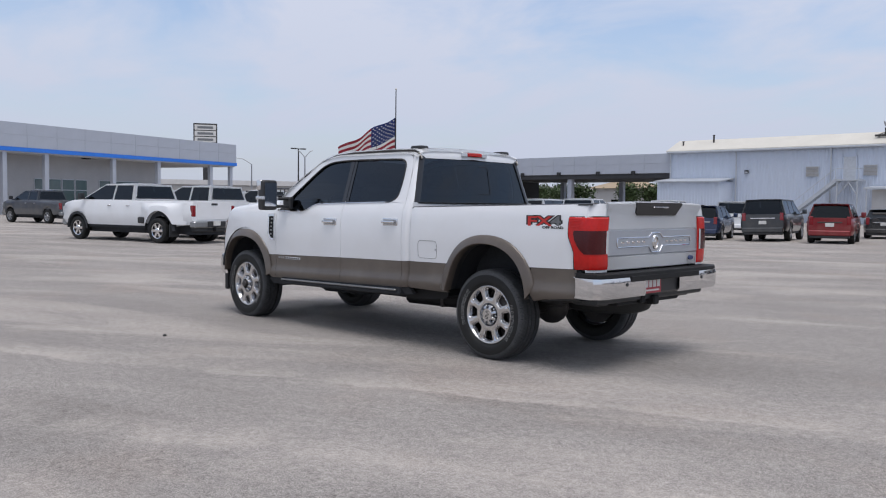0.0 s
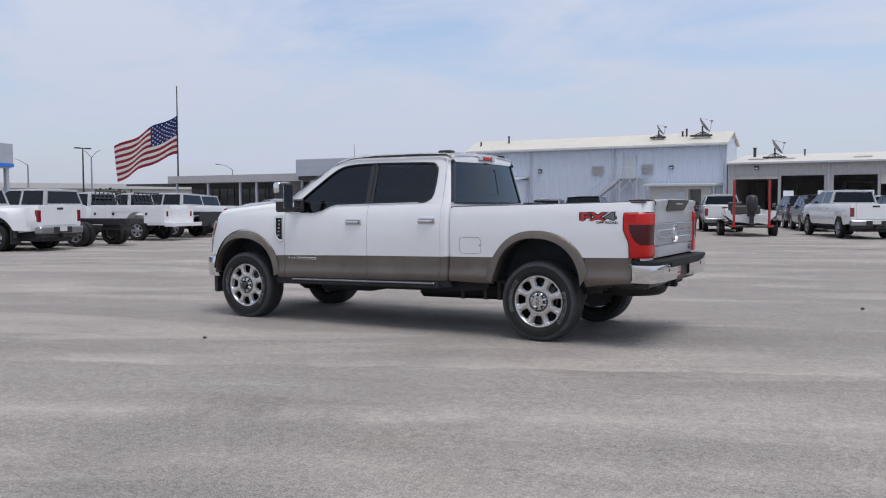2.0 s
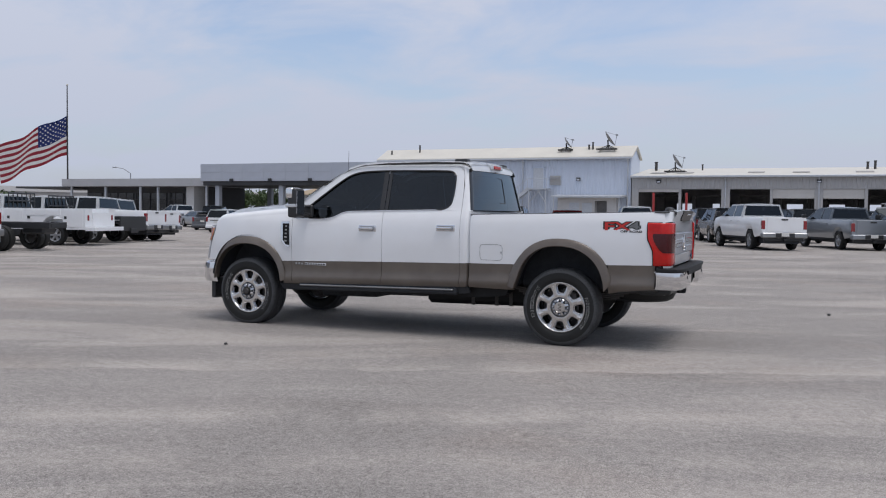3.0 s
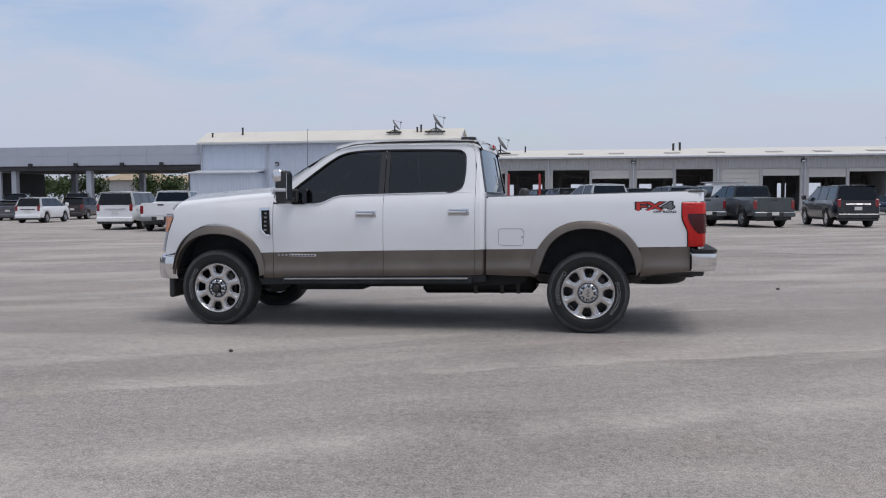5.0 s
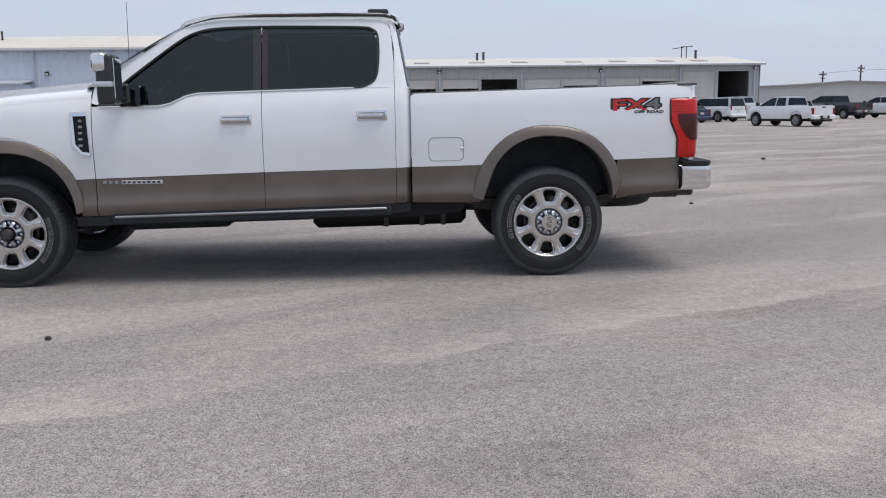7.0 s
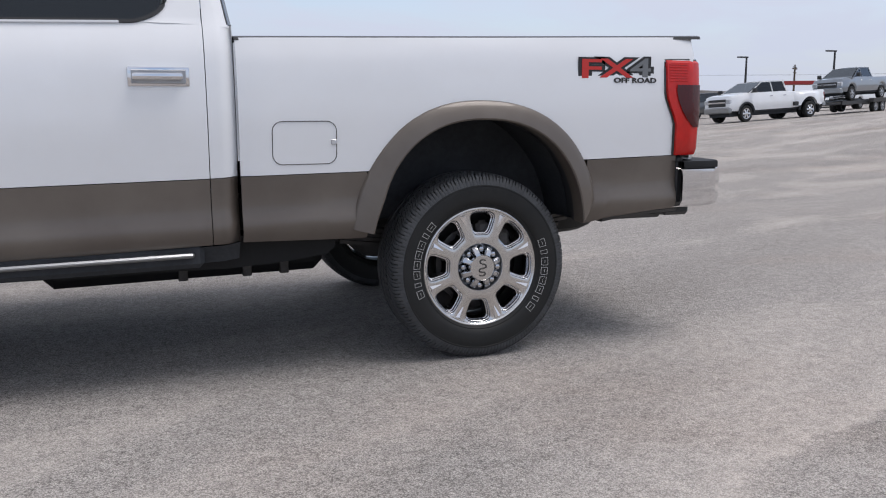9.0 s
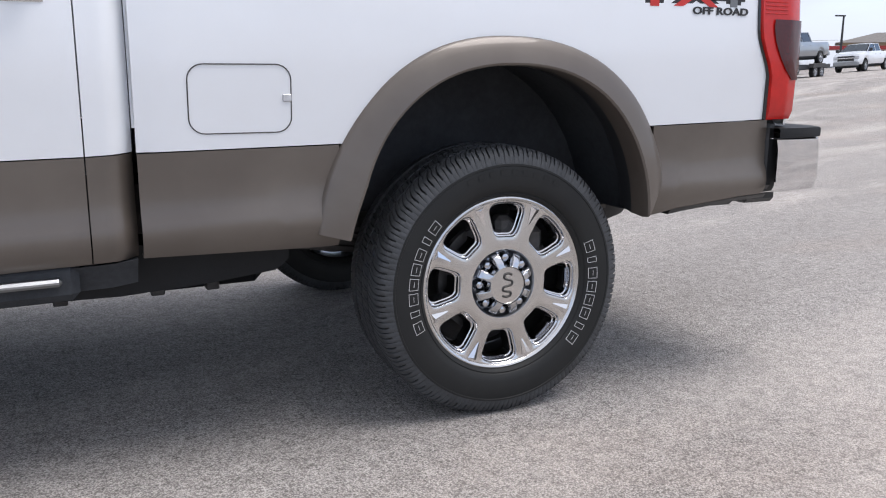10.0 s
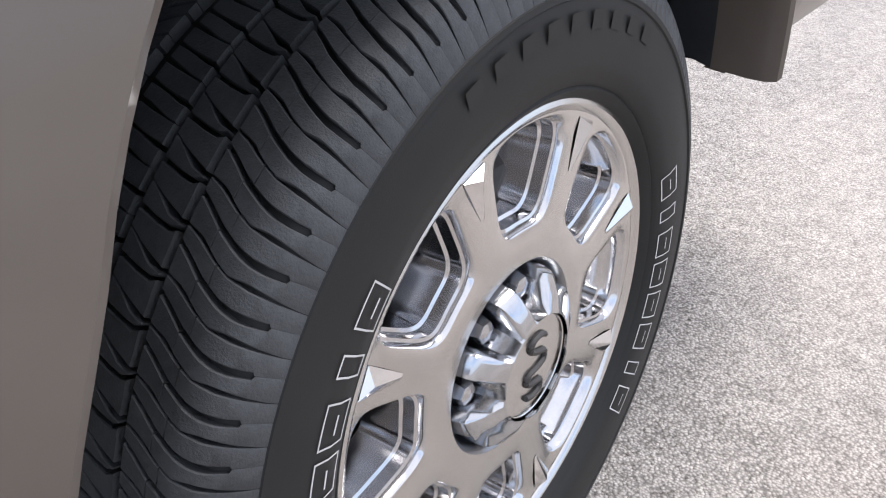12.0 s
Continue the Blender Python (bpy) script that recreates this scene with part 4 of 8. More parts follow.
for x, y, h in ((71, 124, 7.2), (76, 121, 6.9), (77.4, 122, 7.0), (64, 122, 6.2), (82, 90, 5.6)):
    utility_pole(x, y, h)
# thin wires between the poles
WR = thing("overhead_wires", pose(0, 0, 0), "thin dark overhead wires between poles", "wires")
for z in (6.4,):
    bm = bmesh.new()
    add_tube(bm, [(64, 122, z - 0.5), (71, 124, z), (76, 121, z), (100, 100, z - 0.4), (140, 60, z)], 0.02, 4)
    part("wire", bm, M_POLE, WR)

# ---- parked vehicles: one builder, driven by plain sizes ----
# origin under the rear axle's middle, x forward, y to the vehicle's left
KINDS = {
    "pickup": dict(wb=3.75, fo=0.98, ro=1.18, hw=1.0, wr=0.41, sill=0.5, hood=1.27, nose=1.16, belt=1.34, roof=1.93, ws=0.62, rf=1.35, rr=1.02, rb=0.93, rail=1.32, bed=0.82, cuts=(0.42,)),
    "heavy_pickup": dict(wb=4.0, fo=1.0, ro=1.32, hw=1.02, wr=0.43, sill=0.56, hood=1.36, nose=1.24, belt=1.42, roof=2.02, ws=0.62, rf=1.4, rr=1.1, rb=1.0, rail=1.4, bed=0.88, cuts=(0.43,)),
    "long_pickup": dict(wb=4.37, fo=1.0, ro=1.38, hw=1.02, wr=0.42, sill=0.56, hood=1.36, nose=1.24, belt=1.42, roof=2.02, ws=0.62, rf=1.4, rr=1.5, rb=1.4, rail=1.4, bed=1.28, cuts=(0.43,)),
    "small_pickup": dict(wb=3.26, fo=0.9, ro=1.2, hw=0.93, wr=0.38, sill=0.45, hood=1.15, nose=1.02, belt=1.2, roof=1.78, ws=0.55, rf=1.3, rr=0.85, rb=0.75, rail=1.2, bed=0.62, cuts=(0.43,)),
    "old_pickup": dict(wb=3.65, fo=0.95, ro=1.2, hw=0.98, wr=0.4, sill=0.5, hood=1.22, nose=1.12, belt=1.28, roof=1.86, ws=0.6, rf=1.3, rr=1.25, rb=1.15, rail=1.26, bed=1.05, cuts=(0.6,)),
    "work_truck": dict(wb=4.3, fo=0.95, ro=1.3, hw=1.0, wr=0.41, sill=0.54, hood=1.3, nose=1.2, belt=1.36, roof=1.97, ws=0.75, rf=1.55, rr=2.3, rb=2.22, rail=1.34, bed=2.12, cuts=(0.62,)),
    "large_suv": dict(wb=3.07, fo=0.97, ro=1.22, hw=1.0, wr=0.4, sill=0.42, hood=1.2, nose=1.06, belt=1.2, roof=1.9, ws=0.5, rf=1.25, rr=-1.0, rb=-1.16, cuts=(0.34, 0.63)),
    "small_suv": dict(wb=2.6, fo=0.86, ro=0.8, hw=0.9, wr=0.34, sill=0.34, hood=1.02, nose=0.86, belt=1.04, roof=1.65, ws=0.32, rf=1.0, rr=-0.45, rb=-0.72, cuts=(0.38, 0.7)),
    "sedan": dict(wb=2.78, fo=0.92, ro=1.05, hw=0.91, wr=0.33, sill=0.28, hood=0.92, nose=0.76, belt=0.95, roof=1.44, ws=0.42, rf=1.1, rr=0.1, rb=-0.55, deck=0.98, cuts=(0.5,)),
    "van": dict(wb=3.43, fo=0.95, ro=1.2, hw=1.0, wr=0.37, sill=0.4, hood=1.2, nose=1.02, belt=1.25, roof=2.1, ws=0.1, rf=0.8, rr=-1.1, rb=-1.17, cuts=(0.3,)),
}
WHEEL_MESH = {}


def wheel_meshes(r):
    """Tyre and rim for a plain wheel, axis along y, outer face towards +y."""
    if r not in WHEEL_MESH:
        pl = lambda q, a, d: (q * math.cos(a), d, q * math.sin(a))
        bm = bmesh.new()
        add_lathe(bm, [(r * 0.62, 0.10), (r * 0.7, 0.125), (r * 0.88, 0.13), (r * 0.97, 0.11), (r, 0.06), (r, -0.06), (r * 0.97, -0.11), (r * 0.88, -0.13), (r * 0.62, -0.1)], 28, pl)
        tyre = finish("tyre", bm, M_TYRE, 40)
        bm = bmesh.new()
        add_lathe(bm, [(r * 0.63, 0.115), (r * 0.57, 0.105), (r * 0.54, 0.04), (r * 0.52, -0.1)], 28, pl)
        for k in range(6):
            a0 = k * math.pi / 3
            w0, w1 = 0.26, 0.2
            pts = [(r * 0.2, a0 - 0.45), (r * 0.58, a0 - w1), (r * 0.58, a0 + w1), (r * 0.2, a0 + 0.45)]
            add_prism(bm, pts, lambda q, a: pl(q, a, 0.1), lambda q, a: pl(q, a, 0.06))
        add_lathe(bm, [(r * 0.24, 0.1), (r * 0.2, 0.125), (r * 0.08, 0.13)], 14, pl, cap_last=True)
        rim = finish("rim", bm, M_GALV, 35)
        bm = bmesh.new()
        add_lathe(bm, [(r * 0.55, 0.03), (r * 0.1, 0.04)], 20, pl, cap_last=True)
        WHEEL_MESH[r] = (tyre, rim, finish("brake", bm, M_STEEL, 35))
    return WHEEL_MESH[r]


def add_wheel(parent, x, y, r, side, rim_mat=None):
    tyre, rim, brake = wheel_meshes(r)
    w = new("wheel")
    w.parent = parent
    w.matrix_basis = pose(x, y, r, 0, 0, 0 if side > 0 else 180)
    for me in (tyre, rim, brake):
        o = new(me.name.split(".")[0], me)
        o.parent = w
        if rim_mat and me is rim:
            o.material_slots[0].link = "OBJECT"
            o.material_slots[0].material = rim_mat
    return w


def vehicle(kind, colour, place, heading, label, name="", rear="bed", lower=None, rim=None, z=0.0, dual=False, plate=True, chrome=True, group="vehicles parked in rows"):
    s = KINDS[kind]
    wb, fo, ro, hw, wr = s["wb"], s["fo"], s["ro"], s["hw"], s["wr"]
    x0, x1 = -ro, wb + fo
    pick = "rail" in s
    nm = name or ("pickup_truck" if pick else "suv" if "suv" in kind else kind)
    # it stands on the slope under its wheels
    fx, fy = math.cos(radians(heading)), math.sin(radians(heading))
    z_rear = ground_z(*place)
    pitch = math.atan2(ground_z(place[0] + wb * fx, place[1] + wb * fy) - z_rear, wb)
    lean = math.atan2(ground_z(place[0] - hw * fy, place[1] + hw * fx) - ground_z(place[0] + hw * fy, place[1] - hw * fx), 2 * hw)
    T = thing(nm, Matrix.Translation((*place, z + z_rear)) @ Matrix.Rotation(radians(heading), 4, "Z") @ Matrix.Rotation(-pitch, 4, "Y") @ Matrix.Rotation(lean, 4, "X"), label, "pickup truck" if pick else "car", group)
    x_ws = wb - s["ws"] + 0.45       # foot of the windscreen
    x_rf = wb - s["rf"] + 0.1        # roof's front edge
    x_rr, x_rb = s["rr"], s["rb"]
    ra = wr + (0.1 if pick else 0.065)
    post = colour if pick else M_TRIM
    body_end = x0 if rear == "bed" or not pick else s["bed"] + 0.02

    def bottom(x):
        zb = s["sill"] + 0.06 * max(0, (x - wb - 0.5)) + 0.1 * max(0, -x - 0.5)
        for xc in (0, wb):
            if abs(x - xc) < ra:
                zb = max(zb, wr + math.sqrt(ra * ra - (x - xc) ** 2))
        return zb

    def top(x):
        if x > x_ws:
            f = (x - x_ws) / (x1 - x_ws)
            return s["hood"] + 0.03 - (s["hood"] - s["nose"]) * f ** 1.8
        if pick and x < s["bed"]:
            return s["rail"]
        if "deck" in s and x < x_rb:
            return s["deck"] - 0.04 * ((x_rb - x) / (x_rb - x0)) ** 2
        return s["belt"]

    def half(x):
        f = max(0.0, (x - wb - 0.25) / (fo - 0.25))
        g = max(0.0, (-x - ro + 0.35) / 0.35)
        return hw - 0.17 * f * f - (0.06 if pick else 0.13) * g * g

    st = {body_end, body_end + 0.03, body_end + 0.1, body_end + 0.2, x1, x1 - 0.03, x1 - 0.1, x_ws, x_ws + 0.02}
    if pick and rear == "bed":
        st |= {s["bed"], s["bed"] - 0.05, x0 + 0.07, x0 + 0.08, s["bed"] - 0.06}
    else:
        st |= {body_end + 0.05}
    for xc in (0, wb):
        st |= {xc + ra * math.cos(math.pi * k / 14) for k in range(15)} | {xc - ra - 0.004, xc + ra + 0.004}
    st |= {x0 + (x1 - x0) * k / 12 for k in range(13)}
    st = sorted(q for q in st if body_end <= q <= x1)
    rows = []
    for x in st:
        zb, zt, h = bottom(x), top(x), half(x)
        nose = 1.0 - 0.25 * max(0, (x - (x1 - 0.1)) / 0.1) ** 2
        zd = zt + 0.035
        inn = h - 0.12
        if pick and rear == "bed" and x0 + 0.075 < x < s["bed"] - 0.055:
            zd = zt - 0.5
            inn = h - 0.08
        elif pick and x < s["bed"] or x < x_ws and not ("deck" in s and x < x_rb):
            zd = zt
        pr = [(h - 0.07, 0.0), (h - 0.005, 0.22), (h, 0.5), (h - 0.012, 0.62), (h - 0.02, 0.86), (h - 0.055, 1.0)]
        sec = [(x, y, zb + (zt * nose - zb) * t) for y, t in pr]
        sec += [(x, inn, zt * nose), (x, inn - 0.005, zd * nose), (x, inn * 0.5, zd * nose + (0.02 if zd > zt else 0))]
        rows.append(sec + [(x, -y, zz) for x, y, zz in sec[::-1]])
    bm = bmesh.new()
    vr = add_grid(bm, rows)
    bm.faces.new(vr[0])
    bm.faces.new(vr[-1][::-1])
    part("body", bm, colour, T, smooth=32)
    part("underbody", boxes((((x0 + 0.12) if rear == "bed" else body_end + 0.05, -hw + 0.34, 0.3), (x1 - 0.15, hw - 0.34, s["sill"] + 0.42)), ((ra + 0.02, -hw + 0.1, s["sill"] - 0.08), (wb - ra - 0.02, hw - 0.1, s["sill"] + 0.1))), M_LINER, T, smooth=0)

    # greenhouse
    hb, hr, zb_, zr = hw - 0.065, hw - 0.25, s["belt"] - 0.01, s["roof"]

    def gh(x, t, sd):
        return Vector((x, sd * (hb + (hr - hb) * t), zb_ + (zr - 0.05 - zb_) * t))

    xf = lambda t: x_ws + (x_rf - x_ws) * t
    xr = lambda t: x_rb + (x_rr - x_rb) * t
    cuts = [xr(0) + (xf(0.25) - xr(0)) * c for c in s["cuts"]]
    for sd in (1, -1):
        edges = [None] + cuts + [None]
        for i in range(len(edges) - 1):
            lo = lambda t: (xr(t) + 0.1) if edges[i] is None else edges[i] + 0.045
            hi = lambda t: (xf(t) - 0.07) if edges[i + 1] is None else edges[i + 1] - 0.045
            if kind == "van" and i == 0:
                bm = bmesh.new()
                add_grid(bm, [[gh(lo(t) - 0.1, t, sd), gh(hi(t), t, sd)] for t in (0, 0.5, 1.0)])
                part("side_panel", bm, colour, T)
                continue
            bm = bmesh.new()
            add_grid(bm, [[gh(lo(t) + (hi(t) - lo(t)) * k / 4, t, sd) for k in range(5)] for t in (0.05, 0.5, 0.94)])
            part("side_window", bm, M_CARGLASS, T)
        # painted frame below, above and between the panes
        bm = bmesh.new()
        out = Vector((0, sd * 0.012, 0))
        for t0, t1 in ((-0.02, 0.05), (0.93, 1.02)):
            add_grid(bm, [[gh(xr(t) + (xf(t) - xr(t)) * k / 8, t, sd) + out for k in range(9)] for t in (t0, t1)])
        for c in cuts:
            if post is colour:
                add_grid(bm, [[gh(c - 0.045, t, sd) + out, gh(c + 0.045, t, sd) + out] for t in (0.04, 0.94)])
            else:
                door_post = bmesh.new()
                add_grid(door_post, [[gh(c - 0.05, t, sd) + out * 0.6, gh(c + 0.05, t, sd) + out * 0.6] for t in (0.04, 0.94)])
                bmesh.ops.solidify(door_post, geom=door_post.faces[:], thickness=0.02)
                part("door_post", door_post, post, T)
        add_grid(bm, [[gh(xf(t) - 0.07, t, sd) + out, gh(xf(t) + 0.01, t, sd)] for t in (-0.02, 0.5, 1.02)])
        add_grid(bm, [[gh(xr(t) - 0.01, t, sd), gh(xr(t) + (0.12 if pick else 0.16), t, sd) + out] for t in (-0.02, 0.5, 1.02)])
        bmesh.ops.solidify(bm, geom=bm.faces[:], thickness=0.03)
        part("window_frame", bm, colour, T)
        # mirrors, handles
        bm = bmesh.new()
        my = sd * (hw + 0.13)
        add_box(bm, (x_ws - 0.32, my - 0.1, s["belt"] + 0.02), (x_ws - 0.16, my + 0.1, s["belt"] + 0.24), 0.04, 2)
        add_tube(bm, [(x_ws - 0.22, sd * (hw - 0.05), s["belt"] + 0.04), (x_ws - 0.24, my, s["belt"] + 0.06)], 0.03, 6)
        part("mirror", bm, M_BLACK if pick else colour, T)
        for c in [xr(0.0) + 0.12] + cuts[-1:]:
            if kind == "van":
                continue
            part("handle", boxes(((c + 0.06, sd * (hw - 0.01) - 0.02, s["belt"] - 0.2), (c + 0.24, sd * (hw - 0.01) + 0.02, s["belt"] - 0.165)), bevel=0.008), M_CHROME if chrome else colour, T)
    for nm2, fx, a, b in (("windscreen", xf, 0.03, 0.97), ("rear_window", xr, 0.12 if pick else 0.04, 0.90)):
        bm = bmesh.new()
        if not (kind == "van" and nm2 == "rear_window"):
            add_grid(bm, [[Vector((fx(t), gh(0, t, 1).y * 0.93 * k / 4, gh(0, t, 1).z)) for k in range(-4, 5)] for t in (a, 0.5, b)])
            part(nm2, bm, M_CARGLASS, T)
        else:
            bm.free()
        bm = bmesh.new()
        for t0, t1 in ((-0.02, a), (b, 1.02)):
            add_grid(bm, [[Vector((fx(t), gh(0, t, 1).y * k / 4, gh(0, t, 1).z)) for k in range(-4, 5)] for t in (t0, t1)])
        if nm2 == "rear_window":
            for sd in (-1, 1):
                add_grid(bm, [[Vector((fx(t), gh(0, t, sd).y * q, gh(0, t, sd).z)) for q in (0.90, 1.0)] for t in (-0.02, 1.02)])
        bmesh.ops.solidify(bm, geom=bm.faces[:], thickness=0.03)
        part("pillar", bm, colour, T)
    bm = bmesh.new()
    nx = 8
    rows = []
    x_back = x_rr - (0.0 if pick else 0.12)
    for k in range(nx + 1):
        x = x_back + (x_rf - x_back) * k / nx
        e = 0.035 * (abs(2 * k / nx - 1) ** 4)
        rows.append([(x, hr * q * (1.02 if abs(q) == 1 else 1), zr - 0.065 * abs(q) ** 4 - e) for q in (-1, -0.93, -0.75, -0.4, 0, 0.4, 0.75, 0.93, 1)])
    add_grid(bm, rows)
    bmesh.ops.solidify(bm, geom=bm.faces[:], thickness=0.04)
    part("roof", bm, colour, T)
    part("seats", boxes(*[((c - 0.05, -hr + 0.1, s["sill"]), (c + 0.12, hr - 0.1, s["belt"] + 0.3)) for c in ([cuts[-1] - 0.25, x_rb + 0.35] if x_rb < cuts[-1] - 0.6 else [cuts[-1] - 0.25])], ((x_ws - 0.35, -hr, s["belt"] - 0.35), (x_ws - 0.05, hr, s["belt"] - 0.04)), bevel=0.04), M_SEAT, T)

    # wheels
    wy = hw - 0.145
    for x in (0, wb):
        for sd in (1, -1):
            yy = sd * (wy + (0.22 if dual and x == 0 else 0))
            add_wheel(T, x, yy, wr, sd, rim)
            if dual and x == 0:
                add_wheel(T, x, sd * (wy - 0.1), wr, sd, rim)
    if dual and rear == "bed":
        for sd in (1, -1):
            # dark ring over the front arch edge stands for the wheel well's shade
            bm = bmesh.new()
            arc = [(math.cos(math.pi * k / 16), math.sin(math.pi * k / 16)) for k in range(17)]
            add_grid(bm, [[(wb + r * c, sd * (half(wb + r * c) + yy), wr + r * q) for c, q in arc] for r, yy in ((ra - 0.03, -0.1), (ra - 0.02, 0.012), (ra + 0.055, 0.012), (ra + 0.06, 0.0))])
            part("arch_shade_ring", bm, M_LINER, T)
            bm = bmesh.new()
            rows = []
            rd = ra + 0.14
            xs_d = sorted({-1.15 + 2.3 * k / 24 for k in range(25)} | {rd * math.cos(math.pi * k / 16) for k in range(17)})
            for x in xs_d:
                q = min(1, max(0, (1.15 - abs(x)) / 0.75))
                out = 0.20 * q * q * (3 - 2 * q)
                z0 = max(s["sill"] + 0.08, wr + math.sqrt(max(0, rd * rd - x * x)) if abs(x) < rd else 0)
                z1 = s["rail"] - 0.06
                rows.append([(x, sd * (hw - 0.2), z0 + 0.005)] + [(x, sd * (hw - 0.03 + out * f), z0 + (z1 - z0) * t) for t, f in ((0, 1), (0.12, 1), (0.4, 0.97), (0.7, 0.88), (0.88, 0.5), (1, 0))])
            add_grid(bm, rows)
            part("wheel_flare", bm, colour, T)
            # liner ring covering the body side, dark to give the well its shade
            bm = bmesh.new()
            arc = [(math.cos(math.pi * k / 16), math.sin(math.pi * k / 16)) for k in range(17)]
            add_grid(bm, [[(r * c, sd * yy, wr + r * q) for c, q in arc] for r, yy in ((ra - 0.03, hw - 0.1), (ra - 0.02, hw + 0.012), (rd + 0.03, hw + 0.02), (rd - 0.004, hw + 0.15))])
            part("arch_liner_shade", bm, M_LINER, T)
            part("bed_step", boxes(((rd + 0.08, sd * (hw + 0.05) - 0.08, s["sill"] + 0.09), (rd + 0.42, sd * (hw + 0.05) + 0.05, s["sill"] + 0.30)), bevel=0.03), M_BLACK, T)
            part("mud_flap", boxes(((-ra - 0.12, sd * (hw + 0.02) - 0.2, wr * 0.55), (-ra - 0.09, sd * (hw + 0.02) + 0.2, s["sill"] + 0.1))), M_BLACK, T, smooth=0)
    # ends
    bz = s["sill"]
    trim = M_BRIGHT if chrome else (lower or colour)
    hf, hrr = half(x1) , half(x0)
    part("front_bumper", boxes(((x1 - 0.16, -hf - 0.02, bz - 0.08), (x1 + 0.07, hf + 0.02, bz + 0.22)), bevel=0.05), trim, T)
    part("grille", boxes(((x1 - 0.05, -hf * 0.68, bz + 0.26), (x1 + 0.03, hf * 0.68, s["nose"] - 0.06)), bevel=0.02), M_BLACK, T)
    part("grille_bar", boxes(((x1, -hf * 0.66, (bz + s["nose"]) / 2 + 0.08), (x1 + 0.045, hf * 0.66, (bz + s["nose"]) / 2 + 0.15)), bevel=0.01), M_CHROME, T)
    for sd in (1, -1):
        part("headlight", boxes(((x1 - 0.2, sd * hf * 0.86 - 0.14, s["nose"] - 0.3), (x1 + 0.02, sd * hf * 0.86 + 0.14, s["nose"] - 0.07)), bevel=0.03), M_LENS, T)
        if rear == "bed":
            tz0, tz1 = (s["rail"] - 0.5, s["rail"] - 0.12) if pick else (s["belt"] - 0.28, s["belt"] + 0.06)
            part("taillight", boxes(((x0 - 0.015, sd * (hrr - 0.075) - 0.075, tz0), (x0 + 0.12, sd * (hrr - 0.075) + 0.085, tz1)), bevel=0.02), M_TAIL, T)
    if rear == "bed":
        part("rear_bumper", boxes(((x0 - 0.12, -hrr - 0.01, bz - 0.02), (x0 + 0.14, hrr + 0.01, bz + 0.2)), bevel=0.04), trim if pick else (lower or colour), T)
        if pick:
            part("tailgate", boxes(((x0 - 0.02, -hrr + 0.22, bz + 0.24), (x0 + 0.05, hrr - 0.22, s["rail"] + 0.01)), bevel=0.008), colour, T)
            part("bumper_middle", boxes(((x0 - 0.135, -hrr * 0.42, bz + 0.0), (x0 - 0.10, hrr * 0.42, bz + 0.19)), bevel=0.01), M_BLACK, T)
            part("valance", boxes(((x0 + 0.0, -hrr + 0.12, bz - 0.16), (x0 + 0.2, hrr - 0.12, bz)), bevel=0.03), M_BLACK, T)
            part("hitch", boxes(((x0 - 0.16, -0.05, bz - 0.14), (x0 + 0.1, 0.05, bz - 0.05))), M_BLACK, T, smooth=0)
            part("tailgate_handle", boxes(((x0 - 0.035, -0.14, s["rail"] - 0.12), (x0 - 0.015, 0.14, s["rail"] - 0.05)), bevel=0.01), M_BLACK, T)
        else:
            part("valance", boxes(((x0 - 0.10, -hrr + 0.03, bz - 0.12), (x0 + 0.25, hrr - 0.03, bz)), bevel=0.03), M_BLACK, T)
            part("tailgate_trim", boxes(((x0 - 0.03, -hrr * 0.6, s["belt"] - 0.2), (x0 + 0.02, hrr * 0.6, s["belt"] - 0.15)), bevel=0.01), M_CHROME if chrome else M_STEEL, T)
        if plate:
            part("plate", boxes(((x0 - 0.145 if pick else x0 - 0.03, -0.16, bz + (0.05 if pick else 0.35)), (x0 - 0.13 if pick else x0 - 0.01, 0.16, bz + (0.2 if pick else 0.5)))), M_PLATE, T, smooth=0)
    T["span"] = x1
    return T


